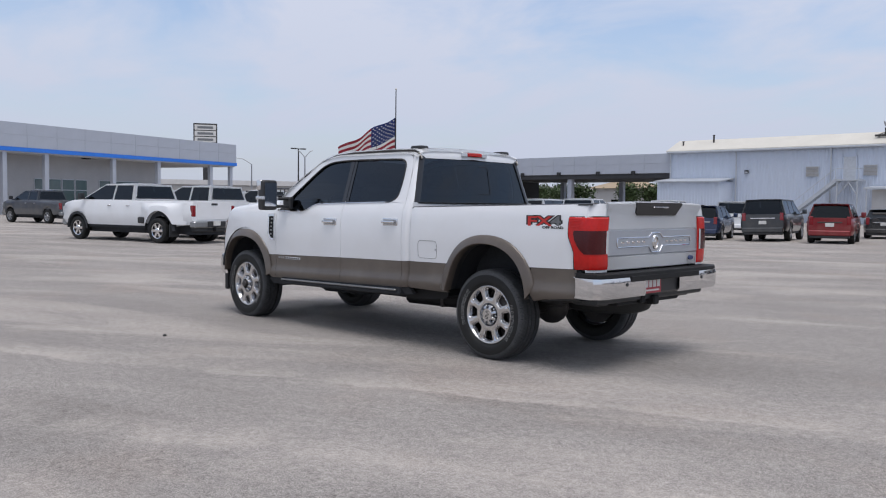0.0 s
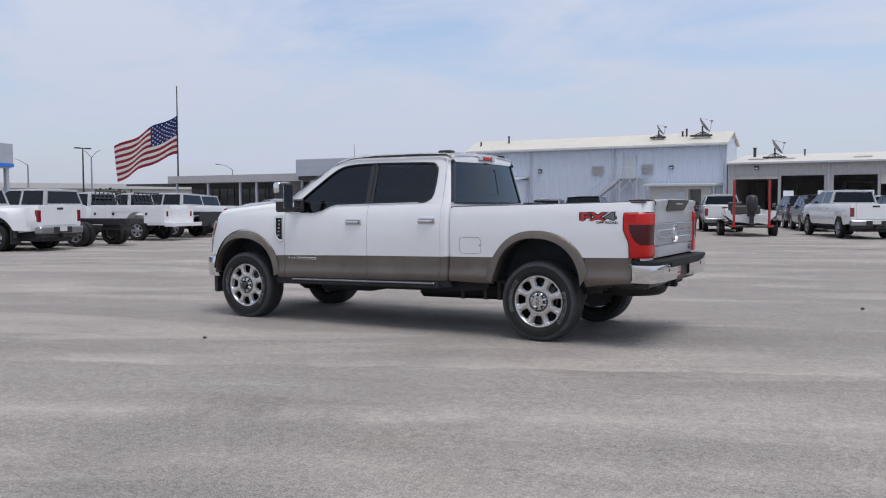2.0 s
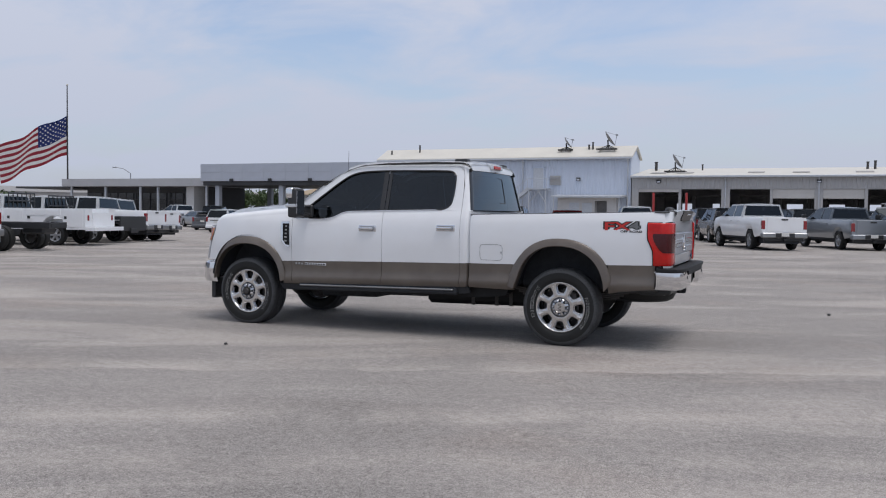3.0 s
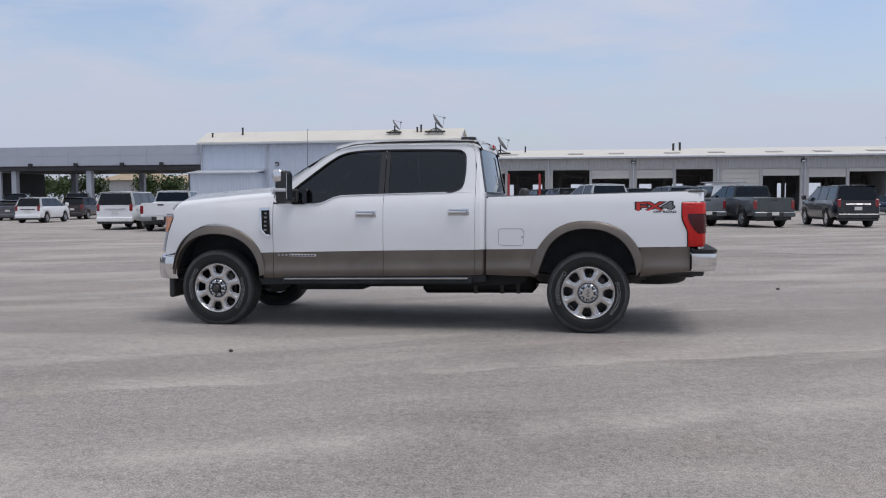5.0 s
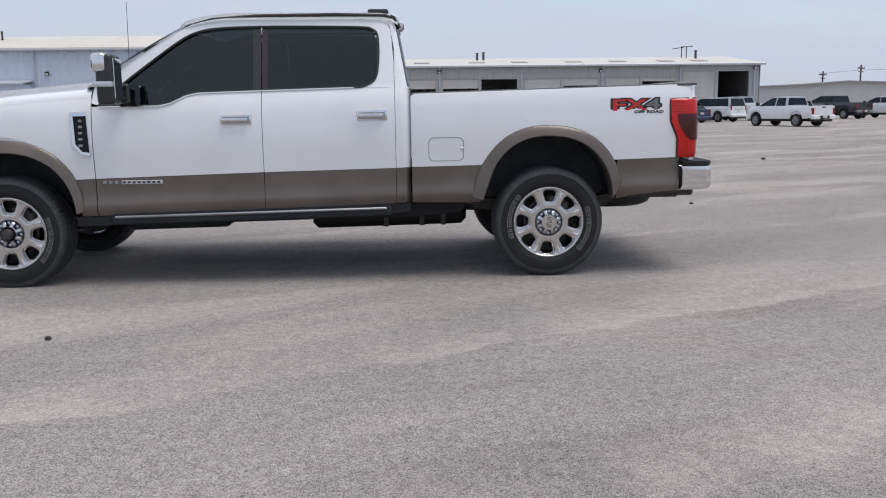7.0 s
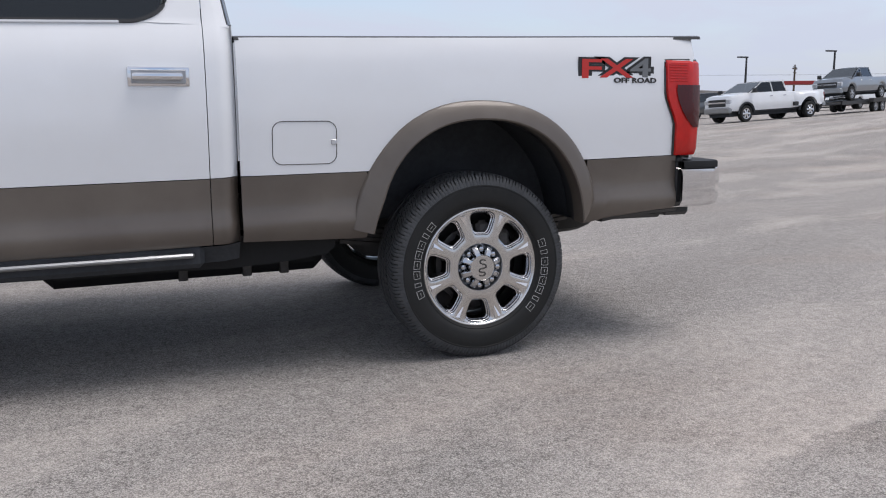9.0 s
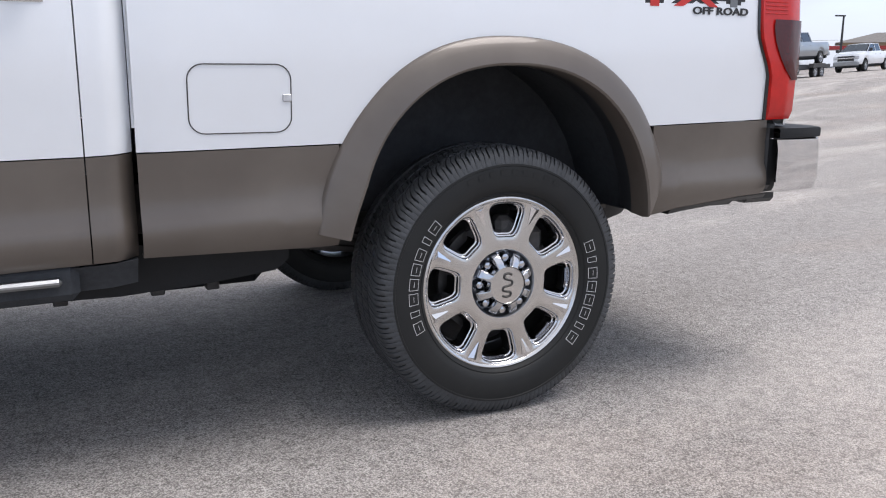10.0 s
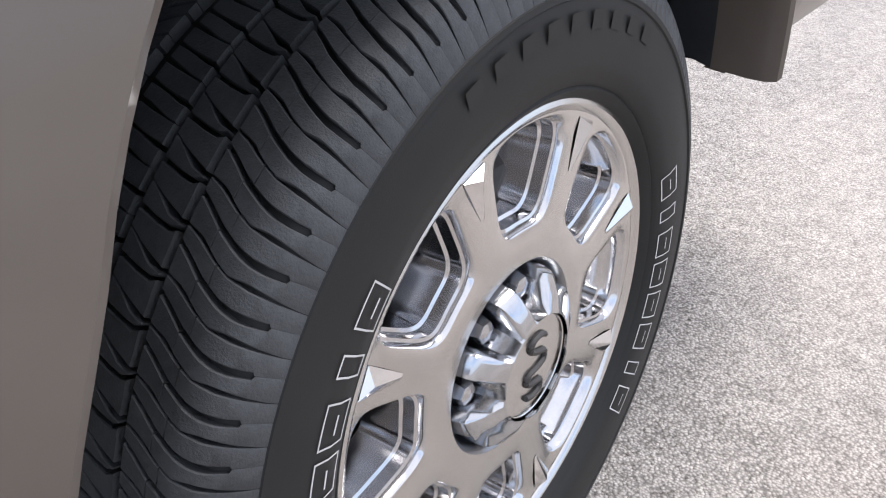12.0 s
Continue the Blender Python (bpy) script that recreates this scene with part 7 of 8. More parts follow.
both("vent_grille", bm, M_RUBBER)
bm = bmesh.new()
for k in range(5):
    z = 1.235 - k * 0.045
    add_box(bm, (-3.478 - 0.002 * k, side(-3.46, z) - 0.014, z - 0.010), (-3.452, side(-3.46, z) - 0.004, z + 0.010), 0.004)
both("vent_mark", bm, M_BRIGHT)
# small door badge, unreadable: pale frame and dark bar
y_ = side(-3.1, 0.76)
badge = hpart("badge", boxes(((-3.20, y_ - 0.006, 0.767), (-2.90, y_ + 0.004, 0.795)), bevel=0.003), M_LENS, None, "small chrome badge")
for k in range(8):
    hpart("badge_bar", boxes(((-3.190 + k * 0.036, y_ - 0.0085, 0.774), (-3.168 + k * 0.036, y_ - 0.005, 0.788))), M_INK, badge, smooth=0)
for k in range(3):
    hpart("badge", boxes(((-3.335 + k * 0.042, y_ - 0.005, 0.769), (-3.308 + k * 0.042, y_ + 0.004, 0.793)), bevel=0.003), M_BRIGHT, None, "small dull badge")
# fuel door: a fine dark gap round a flush flap
bm = bmesh.new()
fx0, fx1, fz0, fz1, fr_ = -0.919, -0.657, 0.903, 1.077, 0.04
ring = []
for cx, cz, a0 in ((fx1 - fr_, fz1 - fr_, 0), (fx0 + fr_, fz1 - fr_, 90), (fx0 + fr_, fz0 + fr_, 180), (fx1 - fr_, fz0 + fr_, 270)):
    ring += [(cx + fr_ * math.cos(radians(a0 + k * 15)), cz + fr_ * math.sin(radians(a0 + k * 15))) for k in range(7)]
pts = [Vector((x, side(x, z) - 0.0005, z)) for x, z in ring]
add_tube(bm, pts + pts[:1], 0.0017, 5)
fuel = hpart("fuel_door", bm, M_STEEL, None, "flush fuel door outline")
hpart("fuel_latch", boxes(((-0.680, side(-0.67, 0.998) - 0.004, 0.982), (-0.657, side(-0.67, 0.998) + 0.004, 1.002)), bevel=0.002), M_LENS, fuel)

# decal on the bed: two red characters, one grey, dark edge, small words below
def decal(bm_text, mat, name):
    return hpart(name, bm_text, mat, bed_l, smooth=0)


for ch_, xc, mat, w in (("F", 0.520, M_DECAL_RED, 2.15), ("X", 0.654, M_DECAL_RED, 1.95), ("4", 0.783, M_DECAL_GREY, 1.9)):
    y = side(0.66, 1.31)
    for size, bold, mt, dy in ((0.118, 0.0105, M_INK, 0.0), (0.118, 0.002, mat, -0.0018)):
        decal(add_text(ch_, size, Matrix.Translation((xc, y - 0.002 + dy, 1.300 + RAKE * (xc - 0.654))) @ Matrix.Rotation(radians(90), 4, "X") @ Matrix.Diagonal((w, 1.0, 1, 1)), 0.001, bold), mt, "decal_letter")
for letter in islands(add_text("OFF ROAD", 0.031, Matrix.Translation((0.752, side(0.7, 1.25) - 0.002, 1.250)) @ Matrix.Rotation(radians(90), 4, "X") @ Matrix.Diagonal((1.5, 1.0, 1, 1)), 0.001, 0.001)):
    decal(letter, M_INK, "decal_letter")

# side step folded under the sill
def raked(bm):
    """Shears a part along the nose-down stance, about x = -1."""
    for v in bm.verts:
        v.co.z += RAKE * 0.72 * (v.co.x + 1)
    return bm


both("side_step", raked(boxes(((-3.264, -0.012, 0.548), (-1.24, 0.10, 0.567)), bevel=0.007)), M_BRIGHT, "brushed side step")
both("step_box", raked(boxes(((-3.30, 0.02, 0.50), (-1.2, 0.3, 0.60)), bevel=0.02)), M_LINER)

# headlamps, front, bumper
bm = bmesh.new()
rows = []
for z in (0.80, 0.9, 1.01, 1.1, 1.2, 1.225):
    e = nose_edge(z)
    ye = side(e, z)
    rows.append([(e - 0.004, ye - 0.004, z), (e - 0.045, ye + 0.02, z), (-4.735, 0.20, z), (-4.77, 0.33, z), (-4.79, 0.46, z)])
add_grid(bm, rows)
both("headlamp", bm, M_LENS, "tall clear headlamp")
bm = bmesh.new()
rows = []
for z in (1.03, 1.10, 1.195):
    e = nose_edge(z)
    ye = side(e, z)
    rows.append([(e - 0.010, ye - 0.010, z), (e - 0.05, ye + 0.012, z), (-4.725, 0.165, z)])
add_grid(bm, rows)
both("marker_lamp", bm, M_AMBER, "amber marker lamp")
hpart("grille", boxes(((-4.87, 0.46, 0.80), (-4.72, 2 * CY - 0.46, 1.19)), bevel=0.03), M_BLACK)
for k in range(3):
    hpart("grille_bar", boxes(((-4.89, 0.44, 0.86 + k * 0.11), (-4.86, 2 * CY - 0.44, 0.92 + k * 0.11)), bevel=0.015), M_CHROME)
bm = bmesh.new()
rows = []
for x, y in ((-4.545, 0.045), (-4.60, 0.035), (-4.70, 0.055), (-4.78, 0.11), (-4.86, 0.3), (-4.93, 0.65), (-4.95, CY)):
    rows.append([Vector((x + dx * (1 if x > -4.6 else 1), y + dy, z)) for z, dx, dy in ((0.49, 0.05, 0.05), (0.505, 0.012, 0.012), (0.56, 0, 0), (0.68, 0, -0.002), (0.745, 0.006, 0.006), (0.768, 0.03, 0.035), (0.772, 0.1, 0.12))])
full = rows + [[Vector((p.x, 2 * CY - p.y, p.z)) for p in r] for r in rows[-2::-1]]
add_grid(bm, full)
hpart("front_bumper", bm, M_CHROME, None, "chrome front bumper")
hpart("air_dam", boxes(((-4.70, 0.16, 0.28), (-4.64, 2 * CY - 0.16, 0.55)), bevel=0.02), M_BLACK)
both("splash_flap", boxes(((-4.66, 0.08, 0.29), (-4.60, 0.22, 0.56)), bevel=0.015), M_BLACK)

# rear lamps: tall red wrap-round lens, smoked middle
def lamp_point(s, z, d=0.0):
    """A point on the corner's skin: s from the flank's edge to the tailgate."""
    path = [(0.0, 0.916, side(0.916, 1.1)), (0.4, 1.06, side(1.06, 1.1)), (0.55, 1.115, 0.038), (0.65, 1.141, 0.085), (0.75, 1.150, 0.14), (1.0, 1.152, 0.232)]
    x = lerp([(a, b) for a, b, _ in path], s)
    y = lerp([(a, c) for a, _, c in path], s) + (lerp(PROFILE, z) - lerp(PROFILE, 1.1)) * 0.9
    n = Vector((lerp([(0, 0), (0.4, 0.1), (0.65, 0.8), (1, 1)], s), lerp([(0, -1), (0.4, -1), (0.65, -0.6), (1, 0)], s), 0)).normalized()
    return Vector((x, y, z)) + n * d


def lamp_s0(z):
    return lerp([(0.90, 0.175), (1.06, 0.165), (1.13, 0.07), (1.18, 0.012), (1.26, 0.0), (1.345, 0.0)], z)


zs = [0.902, 0.93, 1.0, 1.05, 1.09, 1.13, 1.17, 1.2, 1.25, 1.3, 1.335, 1.346]
bm = bmesh.new()
rows = []
for z in zs:
    s0 = lamp_s0(z)
    edge = 0.007 if z in (zs[0], zs[-1]) else 0.016
    col = [lamp_point(s0, z, 0.0)] + [lamp_point(s0 + (1 - s0) * f, z, edge * 1.0) for f in np.linspace(0.02, 0.98, 26)] + [lamp_point(1.0, z, 0.0)]
    rows.append(col)
add_grid(bm, rows)
both("tail_lamp", bm, M_RED, "tall red tail lamp with smoked middle")
bm = bmesh.new()
rows = []
for z in (1.035, 1.07, 1.11, 1.16, 1.205, 1.232):
    s0 = lerp([(1.035, 0.44), (1.07, 0.34), (1.11, 0.26), (1.16, 0.19), (1.205, 0.16), (1.232, 0.17)], z)
    rows.append([lamp_point(s0 + (0.895 - s0) * f, z, 0.0205) for f in np.linspace(0, 1, 24)])
add_grid(bm, rows)
both("smoked_lens", bm, M_SMOKE, "smoked dark red lens")
bm = bmesh.new()
zs2 = [z for z in zs]
pts = [lamp_point(lamp_s0(z) - 0.006, z, 0.003) for z in zs2] + [lamp_point(s, 1.350, 0.003) for s in (0.2, 0.4, 0.6, 0.8, 1.0)]
add_tube(bm, pts, 0.006, 5)
both("lamp_seal", bm, M_TRIM)
bm = bmesh.new()
add_grid(bm, [[lamp_point(s_, z, 0.0225) for s_ in (0.905, 0.945, 0.985)] for z in (1.035, 1.1, 1.17, 1.232)])
both("reverse_lens", bm, M_LENS, "clear strip of the reversing lamp")
# ribs moulded into the upper lens
bm = bmesh.new()
for k in range(7):
    z = 1.25 + k * 0.0125
    add_tube(bm, [lamp_point(s, z, 0.0165) for s in (0.05, 0.2, 0.34)], 0.002, 4)
both("lens_rib", bm, M_RED)

# tailgate
bm = bmesh.new()
rows = []
for z, dx in ((0.885, -0.03), (0.895, 0.0), (1.0, 0.004), (1.01, -0.004), (1.235, -0.004), (1.245, 0.004), (1.36, 0.006), (1.40, 0.014), (1.445, 0.038), (1.47, 0.04), (1.485, 0.015), (1.487, -0.04)):
    rows.append([(1.15 + dx - 0.008 * abs(u) ** 3, CY + u * 0.795, z - 0.012 * u * u * (1 if z > 1.4 else 0)) for u in np.linspace(-1, 1, 15)])
add_grid(bm, rows)
bmesh.ops.solidify(bm, geom=bm.faces[:], thickness=0.05)
gate = hpart("tailgate", bm, M_WHITE, None, "white tailgate with a chrome panel")
hpart("chrome_panel", boxes(((1.14, CY - 0.785, 1.012), (1.156, CY + 0.785, 1.234)), bevel=0.006), M_SATIN, gate, "brushed chrome panel")
bm = bmesh.new()
ring = [(1.16, CY + a, b) for a, b in ((-0.62, 1.165), (-0.12, 1.165), (-0.07, 1.205), (0.07, 1.205), (0.12, 1.165), (0.62, 1.165), (0.64, 1.125), (0.62, 1.085), (0.12, 1.085), (0.07, 1.03), (-0.07, 1.03), (-0.12, 1.085), (-0.62, 1.085), (-0.64, 1.125), (-0.62, 1.165))]
add_tube(bm, ring, 0.006, 6)
hpart("panel_moulding", bm, M_CHROME, gate)
for s in (-1, 1):
    for k in range(5):
        y = CY + s * (0.2 + k * 0.085)
        hpart("panel_bar", boxes(((1.156, y - 0.022, 1.115), (1.161, y + 0.022, 1.135)), bevel=0.002), M_CHROME, gate)
bm = bmesh.new()
add_lathe(bm, [(0.06, 1.156), (0.055, 1.164), (0.045, 1.166), (0.042, 1.160), (0.02, 1.160), (0.014, 1.166)], 20, lambda r, a, d: (d, CY + r * 0.8 * math.cos(a), 1.118 + r * 1.2 * math.sin(a)), cap_last=True)
hpart("emblem", bm, M_CHROME, gate)
bm = bmesh.new()
add_lathe(bm, [(0.05, 1.152), (0.046, 1.162), (0.03, 1.164)], 20, lambda r, a, d: (d, CY + 0.66 + r * math.cos(a), 0.955 + r * 0.45 * math.sin(a)), cap_last=True)
hpart("oval_badge", bm, surface("oval_blue", (0.02, 0.04, 0.13), 0.2), gate)
bm = bmesh.new()
add_prism(bm, [(-0.385, 1.476), (0.385, 1.476), (0.395, 1.462), (0.355, 1.385), (0.33, 1.362), (-0.33, 1.362), (-0.355, 1.385), (-0.395, 1.462)], lambda y, z: (1.204 - 0.035 * (z < 1.4), CY + y, z), lambda y, z: (1.12, CY + y, z))
hpart("gate_handle", bm, M_BLACK, gate, "black handle housing")
hpart("handle_bar", boxes(((1.195, CY - 0.13, 1.428), (1.212, CY + 0.13, 1.440)), bevel=0.004), M_CHROME, gate)

# rear bumper: chrome ends, black step, plate, tow hitch
bm = bmesh.new()
rows = []
for x, y in ((1.018, -0.022), (1.10, -0.034), (1.20, -0.026), (1.255, 0.02), (1.275, 0.12), (1.282, 0.32), (1.285, 0.56), (1.285, 0.66)):
    rows.append([Vector((x - dx, y + dx * 0.4, z)) for z, dx in ((0.655, 0.05), (0.662, 0.012), (0.69, 0.0), (0.80, 0.0), (0.835, 0.006), (0.842, 0.03))])
rows.append([p + Vector((-0.04, 0.05, 0)) for p in rows[-1]])
add_grid(bm, rows)
both("bumper_end", bm, M_CHROME, "polished chrome bumper end")
bm = bmesh.new()
rows = []
for x, y in ((1.02, -0.024), (1.13, -0.034), (1.225, -0.006), (1.268, 0.07), (1.285, 0.35), (1.29, CY)):
    rows.append([Vector((x - 0.10 if y < 0.05 else x - 0.16, y + 0.1, 0.874)), Vector((x - 0.006, y + 0.002, 0.874)), Vector((x, y, 0.868)), Vector((x, y, 0.842)), Vector((x - 0.02, y + 0.01, 0.838))])
full = rows + [[Vector((p.x, 2 * CY - p.y, p.z)) for p in r] for r in rows[-2::-1]]
add_grid(bm, full)
hpart("bumper_step", bm, M_RUBBER, None, "black bumper step pad")
hpart("bumper_middle", boxes(((1.12, 0.60, 0.655), (1.222, 2 * CY - 0.60, 0.84)), bevel=0.02), M_BLACK)
hpart("bumper_beam", boxes(((1.0, 0.10, 0.60), (1.15, 2 * CY - 0.10, 0.84)), ((1.0, 0.02, 0.66), (1.05, 0.15, 0.90)), ((1.0, 2 * CY - 0.15, 0.66), (1.05, 2 * CY - 0.02, 0.90)), bevel=0.015), M_BLACK)
for y in (0.36, 2 * CY - 0.36):
    bm = bmesh.new()
    add_lathe(bm, [(0.018, 1.27), (0.016, 1.287), (0.005, 1.288)], 14, lambda r, a, d: (d, y + r * math.cos(a), 0.775 + r * math.sin(a)), cap_last=True)
    hpart("park_sensor", bm, M_BLACK)
hpart("step_face", boxes(((1.27, 0.42, 0.795), (1.291, 2 * CY - 0.42, 0.846)), bevel=0.006), M_RUBBER)
plate = hpart("plate", boxes(((1.223, 0.71, 0.668), (1.229, 1.01, 0.818)), bevel=0.003), M_PLATE_RED, None, "red temporary plate")
for k in range(4):
    hpart("plate_bar", boxes(((1.228, 0.735 + k * 0.066, 0.723), (1.232, 0.785 + k * 0.066, 0.788))), M_PLATE, plate, smooth=0)
hpart("plate_line", boxes(((1.228, 0.75, 0.688), (1.232, 0.97, 0.703))), M_PLATE, plate, smooth=0)
hpart("tow_hitch", boxes(((0.98, 0.46, 0.565), (1.12, 2 * CY - 0.50, 0.63)), ((0.95, CY - 0.045, 0.55), (1.19, CY + 0.045, 0.635)), ((1.10, CY - 0.22, 0.57), (1.16, CY - 0.14, 0.645)), ((1.0, 0.55, 0.60), (1.1, 0.66, 0.70)), ((1.0, 2 * CY - 0.66, 0.60), (1.1, 2 * CY - 0.55, 0.70)), bevel=0.012), M_RUBBER)
both("corner_bracket", boxes(((0.80, 0.22, 0.575), (1.08, 0.42, 0.68)), bevel=0.02), M_BLACK)
# lower edge of the flank behind the wheel: a black strip for its shade
bm = skin(stations(0.62, 1.02, 0.05), lambda x: lerp(ROCKER, x) - 0.018, lambda x: lerp(ROCKER, x) - 0.002, lip=0.08)
both("flank_shade", bm, M_BLACK)

# frame, axles, exhaust, tank
both("frame_rail", boxes(((-4.5, 0.50, 0.56), (1.1, 0.60, 0.74)), bevel=0.015), M_STEEL)
for x in (-3.0, -2.0, -1.0, 0.5):
    hpart("cross_member", boxes(((x, 0.55, 0.58), (x + 0.1, 2 * CY - 0.55, 0.66)), bevel=0.01), M_STEEL)
for x in (0, -4.06):
    bm = bmesh.new()
    add_tube(bm, [(x, 0.25, 0.42), (x, 2 * CY - 0.25, 0.42)], 0.055, 10)
    bmesh.ops.create_uvsphere(bm, u_segments=14, v_segments=8, radius=0.17, matrix=Matrix.Translation((x, CY if x == 0 else CY + 0.3, 0.42)))
    hpart("axle", bm, M_STEEL)
    bm = bmesh.new()
    for k in range(4):
        add_tube(bm, [(x - 0.7 + k * 0.05, 0.46, 0.60 - 0.03 * k), (x, 0.46, 0.50 - 0.022 * k), (x + 0.7 - k * 0.05, 0.46, 0.60 - 0.03 * k)], 0.016, 5)
    both("leaf_spring", bm, M_STEEL)
    bm = bmesh.new()
    add_tube(bm, [(x + 0.1, 0.42, 0.42), (x + 0.22, 0.52, 0.95)], 0.035, 8)
    both("shock_absorber", bm, M_STEEL)
bm = bmesh.new()
add_tube(bm, [(-3.3, CY + 0.3, 0.5), (-2.4, CY + 0.35, 0.48), (-1.2, CY + 0.35, 0.5), (0.2, CY + 0.5, 0.7), (0.7, CY + 0.7, 0.64), (0.9, CY + 0.84, 0.6)], 0.045, 8)
hpart("exhaust", bm, M_STEEL)
bm = bmesh.new()
add_tube(bm, [(-2.4, CY, 0.52), (-0.15, CY, 0.44)], 0.045, 8)
hpart("drive_shaft", bm, M_STEEL)
hpart("gearbox", boxes(((-3.5, CY - 0.25, 0.42), (-2.3, CY + 0.25, 0.75)), bevel=0.06), M_STEEL)
hpart("fuel_tank", raked(boxes(((-1.87, 0.70, 0.325), (-0.58, 1.20, 0.66)), bevel=0.045)), M_RUBBER)
hpart("skid_plate", raked(boxes(((-3.38, 0.70, 0.365), (-2.55, 1.25, 0.62)), bevel=0.03)), M_LINER)
hpart("cross_pipe", raked(boxes(((-2.56, 0.72, 0.40), (-1.86, 0.95, 0.60)), bevel=0.02)), M_LINER)
for xb in (-1.28, -0.98, -0.80):
    hpart("tank_strap", raked(boxes(((xb, 0.696, 0.322), (xb + 0.045, 1.2, 0.66)), bevel=0.004)), M_STEEL)
# tank shield with an uneven lower line
bm = bmesh.new()
LOW = [(-3.32, 0.50), (-3.25, 0.46), (-2.9, 0.455), (-2.6, 0.465), (-2.2, 0.458), (-1.9, 0.462), (-1.72, 0.462), (-1.4, 0.465), (-1.1, 0.462), (-0.86, 0.478), (-0.68, 0.50), (-0.64, 0.53), (-0.64, 0.60), (-3.32, 0.60)]
add_prism(bm, LOW, lambda x, z: (x, 0.16 + 0.25 * max(0, 0.5 - z), z), lambda x, z: (x, 0.34, z))
hpart("tank_shield", bm, M_RUBBER, None, "black uneven underbody shield", 20)
bm = bmesh.new()
add_lathe(bm, [(0.17, 0.58), (0.20, 0.61), (0.34, 0.62), (0.39, 0.59), (0.415, 0.54), (0.415, 0.48), (0.39, 0.43), (0.34, 0.405), (0.20, 0.41), (0.17, 0.44)], 40, lambda r, a, d: (0.66 + r * math.cos(a), CY + r * math.sin(a), d + 0.05), cap_last=True)
hpart("spare_tyre", bm, M_TYRE, None, "black spare tyre under the bed")

# ---- wheels ----


def wp(r, a, d):
    return Vector((r * math.cos(a), -d, r * math.sin(a)))


bm = bmesh.new()
half_prof = [(0.262, 0.095), (0.272, 0.112), (0.279, 0.122), (0.287, 0.1275), (0.290, 0.1262), (0.294, 0.1312), (0.315, 0.1365), (0.345, 0.1382), (0.372, 0.1345), (0.3735, 0.1362), (0.379, 0.1355), (0.380, 0.1335), (0.395, 0.1280), (0.408, 0.1195), (0.416, 0.1085), (0.4195, 0.095), (0.4205, 0.06)]
prof = half_prof + [(r, -d) for r, d in half_prof[::-1]]
add_lathe(bm, prof, 120, wp)
ME_TYRE = finish("tyre", bm, M_TYRE, 45)


# tread: two curved rows of shoulder lugs and two ribs of blocks between wavy grooves
NP = 76
PITCH = 360.0 / NP
CROWN = [(0.0, 0.432), (0.045, 0.4317), (0.085, 0.4297), (0.10, 0.4282), (0.108, 0.4245), (0.115, 0.4200), (0.121, 0.4135), (0.1255, 0.4050), (0.129, 0.3962), (0.1325, 0.3862), (0.1348, 0.3765)]
FLOOR = [(0.0, 0.4215), (0.10, 0.4190), (0.1085, 0.4160), (0.1195, 0.4080), (0.1255, 0.3985), (0.128, 0.3950), (0.1325, 0.3830), (0.1348, 0.3755)]


def add_strip(bm, ds, left, right, sgn=1):
    """One raised block between two wavy edges (degrees over depth), its walls going down to the groove."""
    rows = []
    for i, d in enumerate(ds):
        a0, a1 = radians(left(d)), radians(right(d))
        if a1 - a0 < 0.002:
            m = (a0 + a1) / 2
            a0, a1 = m - 0.001, m + 0.001
        top, low = lerp(CROWN, abs(d)), lerp(FLOOR, abs(d))
        e = min(0.0022, (a1 - a0) * 0.2)
        rows.append([wp(low, a0, sgn * d), wp(top - 0.0012, a0, sgn * d), wp(top, a0 + e, sgn * d), wp(top, a1 - e, sgn * d), wp(top - 0.0012, a1, sgn * d), wp(low, a1, sgn * d)])
    first = [p.copy() for p in rows[0]]
    last = [p.copy() for p in rows[-1]]
    for row, d in ((first, ds[0]), (last, ds[-1])):
        low = lerp(FLOOR, abs(d)) - 0.001
        for p in row:
            k = low / math.hypot(p.x, p.z)
            p.x, p.z = p.x * k, p.z * k
    add_grid(bm, [first] + rows + [last])


MAIN = [(0.058, 0.0), (0.069, 0.9), (0.084, 2.3), (0.101, 3.5), (0.110, 4.0), (0.120, 4.2), (0.14, 4.1)]
MAIN_W = [(0.058, 0.45), (0.08, 0.62), (0.10, 0.66), (0.115, 0.78), (0.1262, 0.74), (0.1268, 0.0), (0.14, 0.0)]
THIN = [(0.058, 3.05), (0.073, 3.75), (0.088, 5.0), (0.103, 5.95), (0.110, 6.0), (0.120, 6.25), (0.1325, 6.75), (0.14, 6.9)]
THIN_W = [(0.058, 0.12), (0.068, 0.30), (0.076, 0.42), (0.088, 0.20), (0.095, 0.10), (0.104, 0.10), (0.108, 0.34), (0.115, 0.50), (0.121, 0.40), (0.127, 0.26), (0.133, 0.05), (0.14, 0.0)]
DS = [0.0585, 0.064, 0.070, 0.077, 0.084, 0.090, 0.096, 0.102, 0.107, 0.111, 0.115, 0.119, 0.123, 0.1262, 0.1268, 0.1295, 0.132, 0.1346]
CUT_A, CUT_B = 0.0825, 0.0915
bm = bmesh.new()
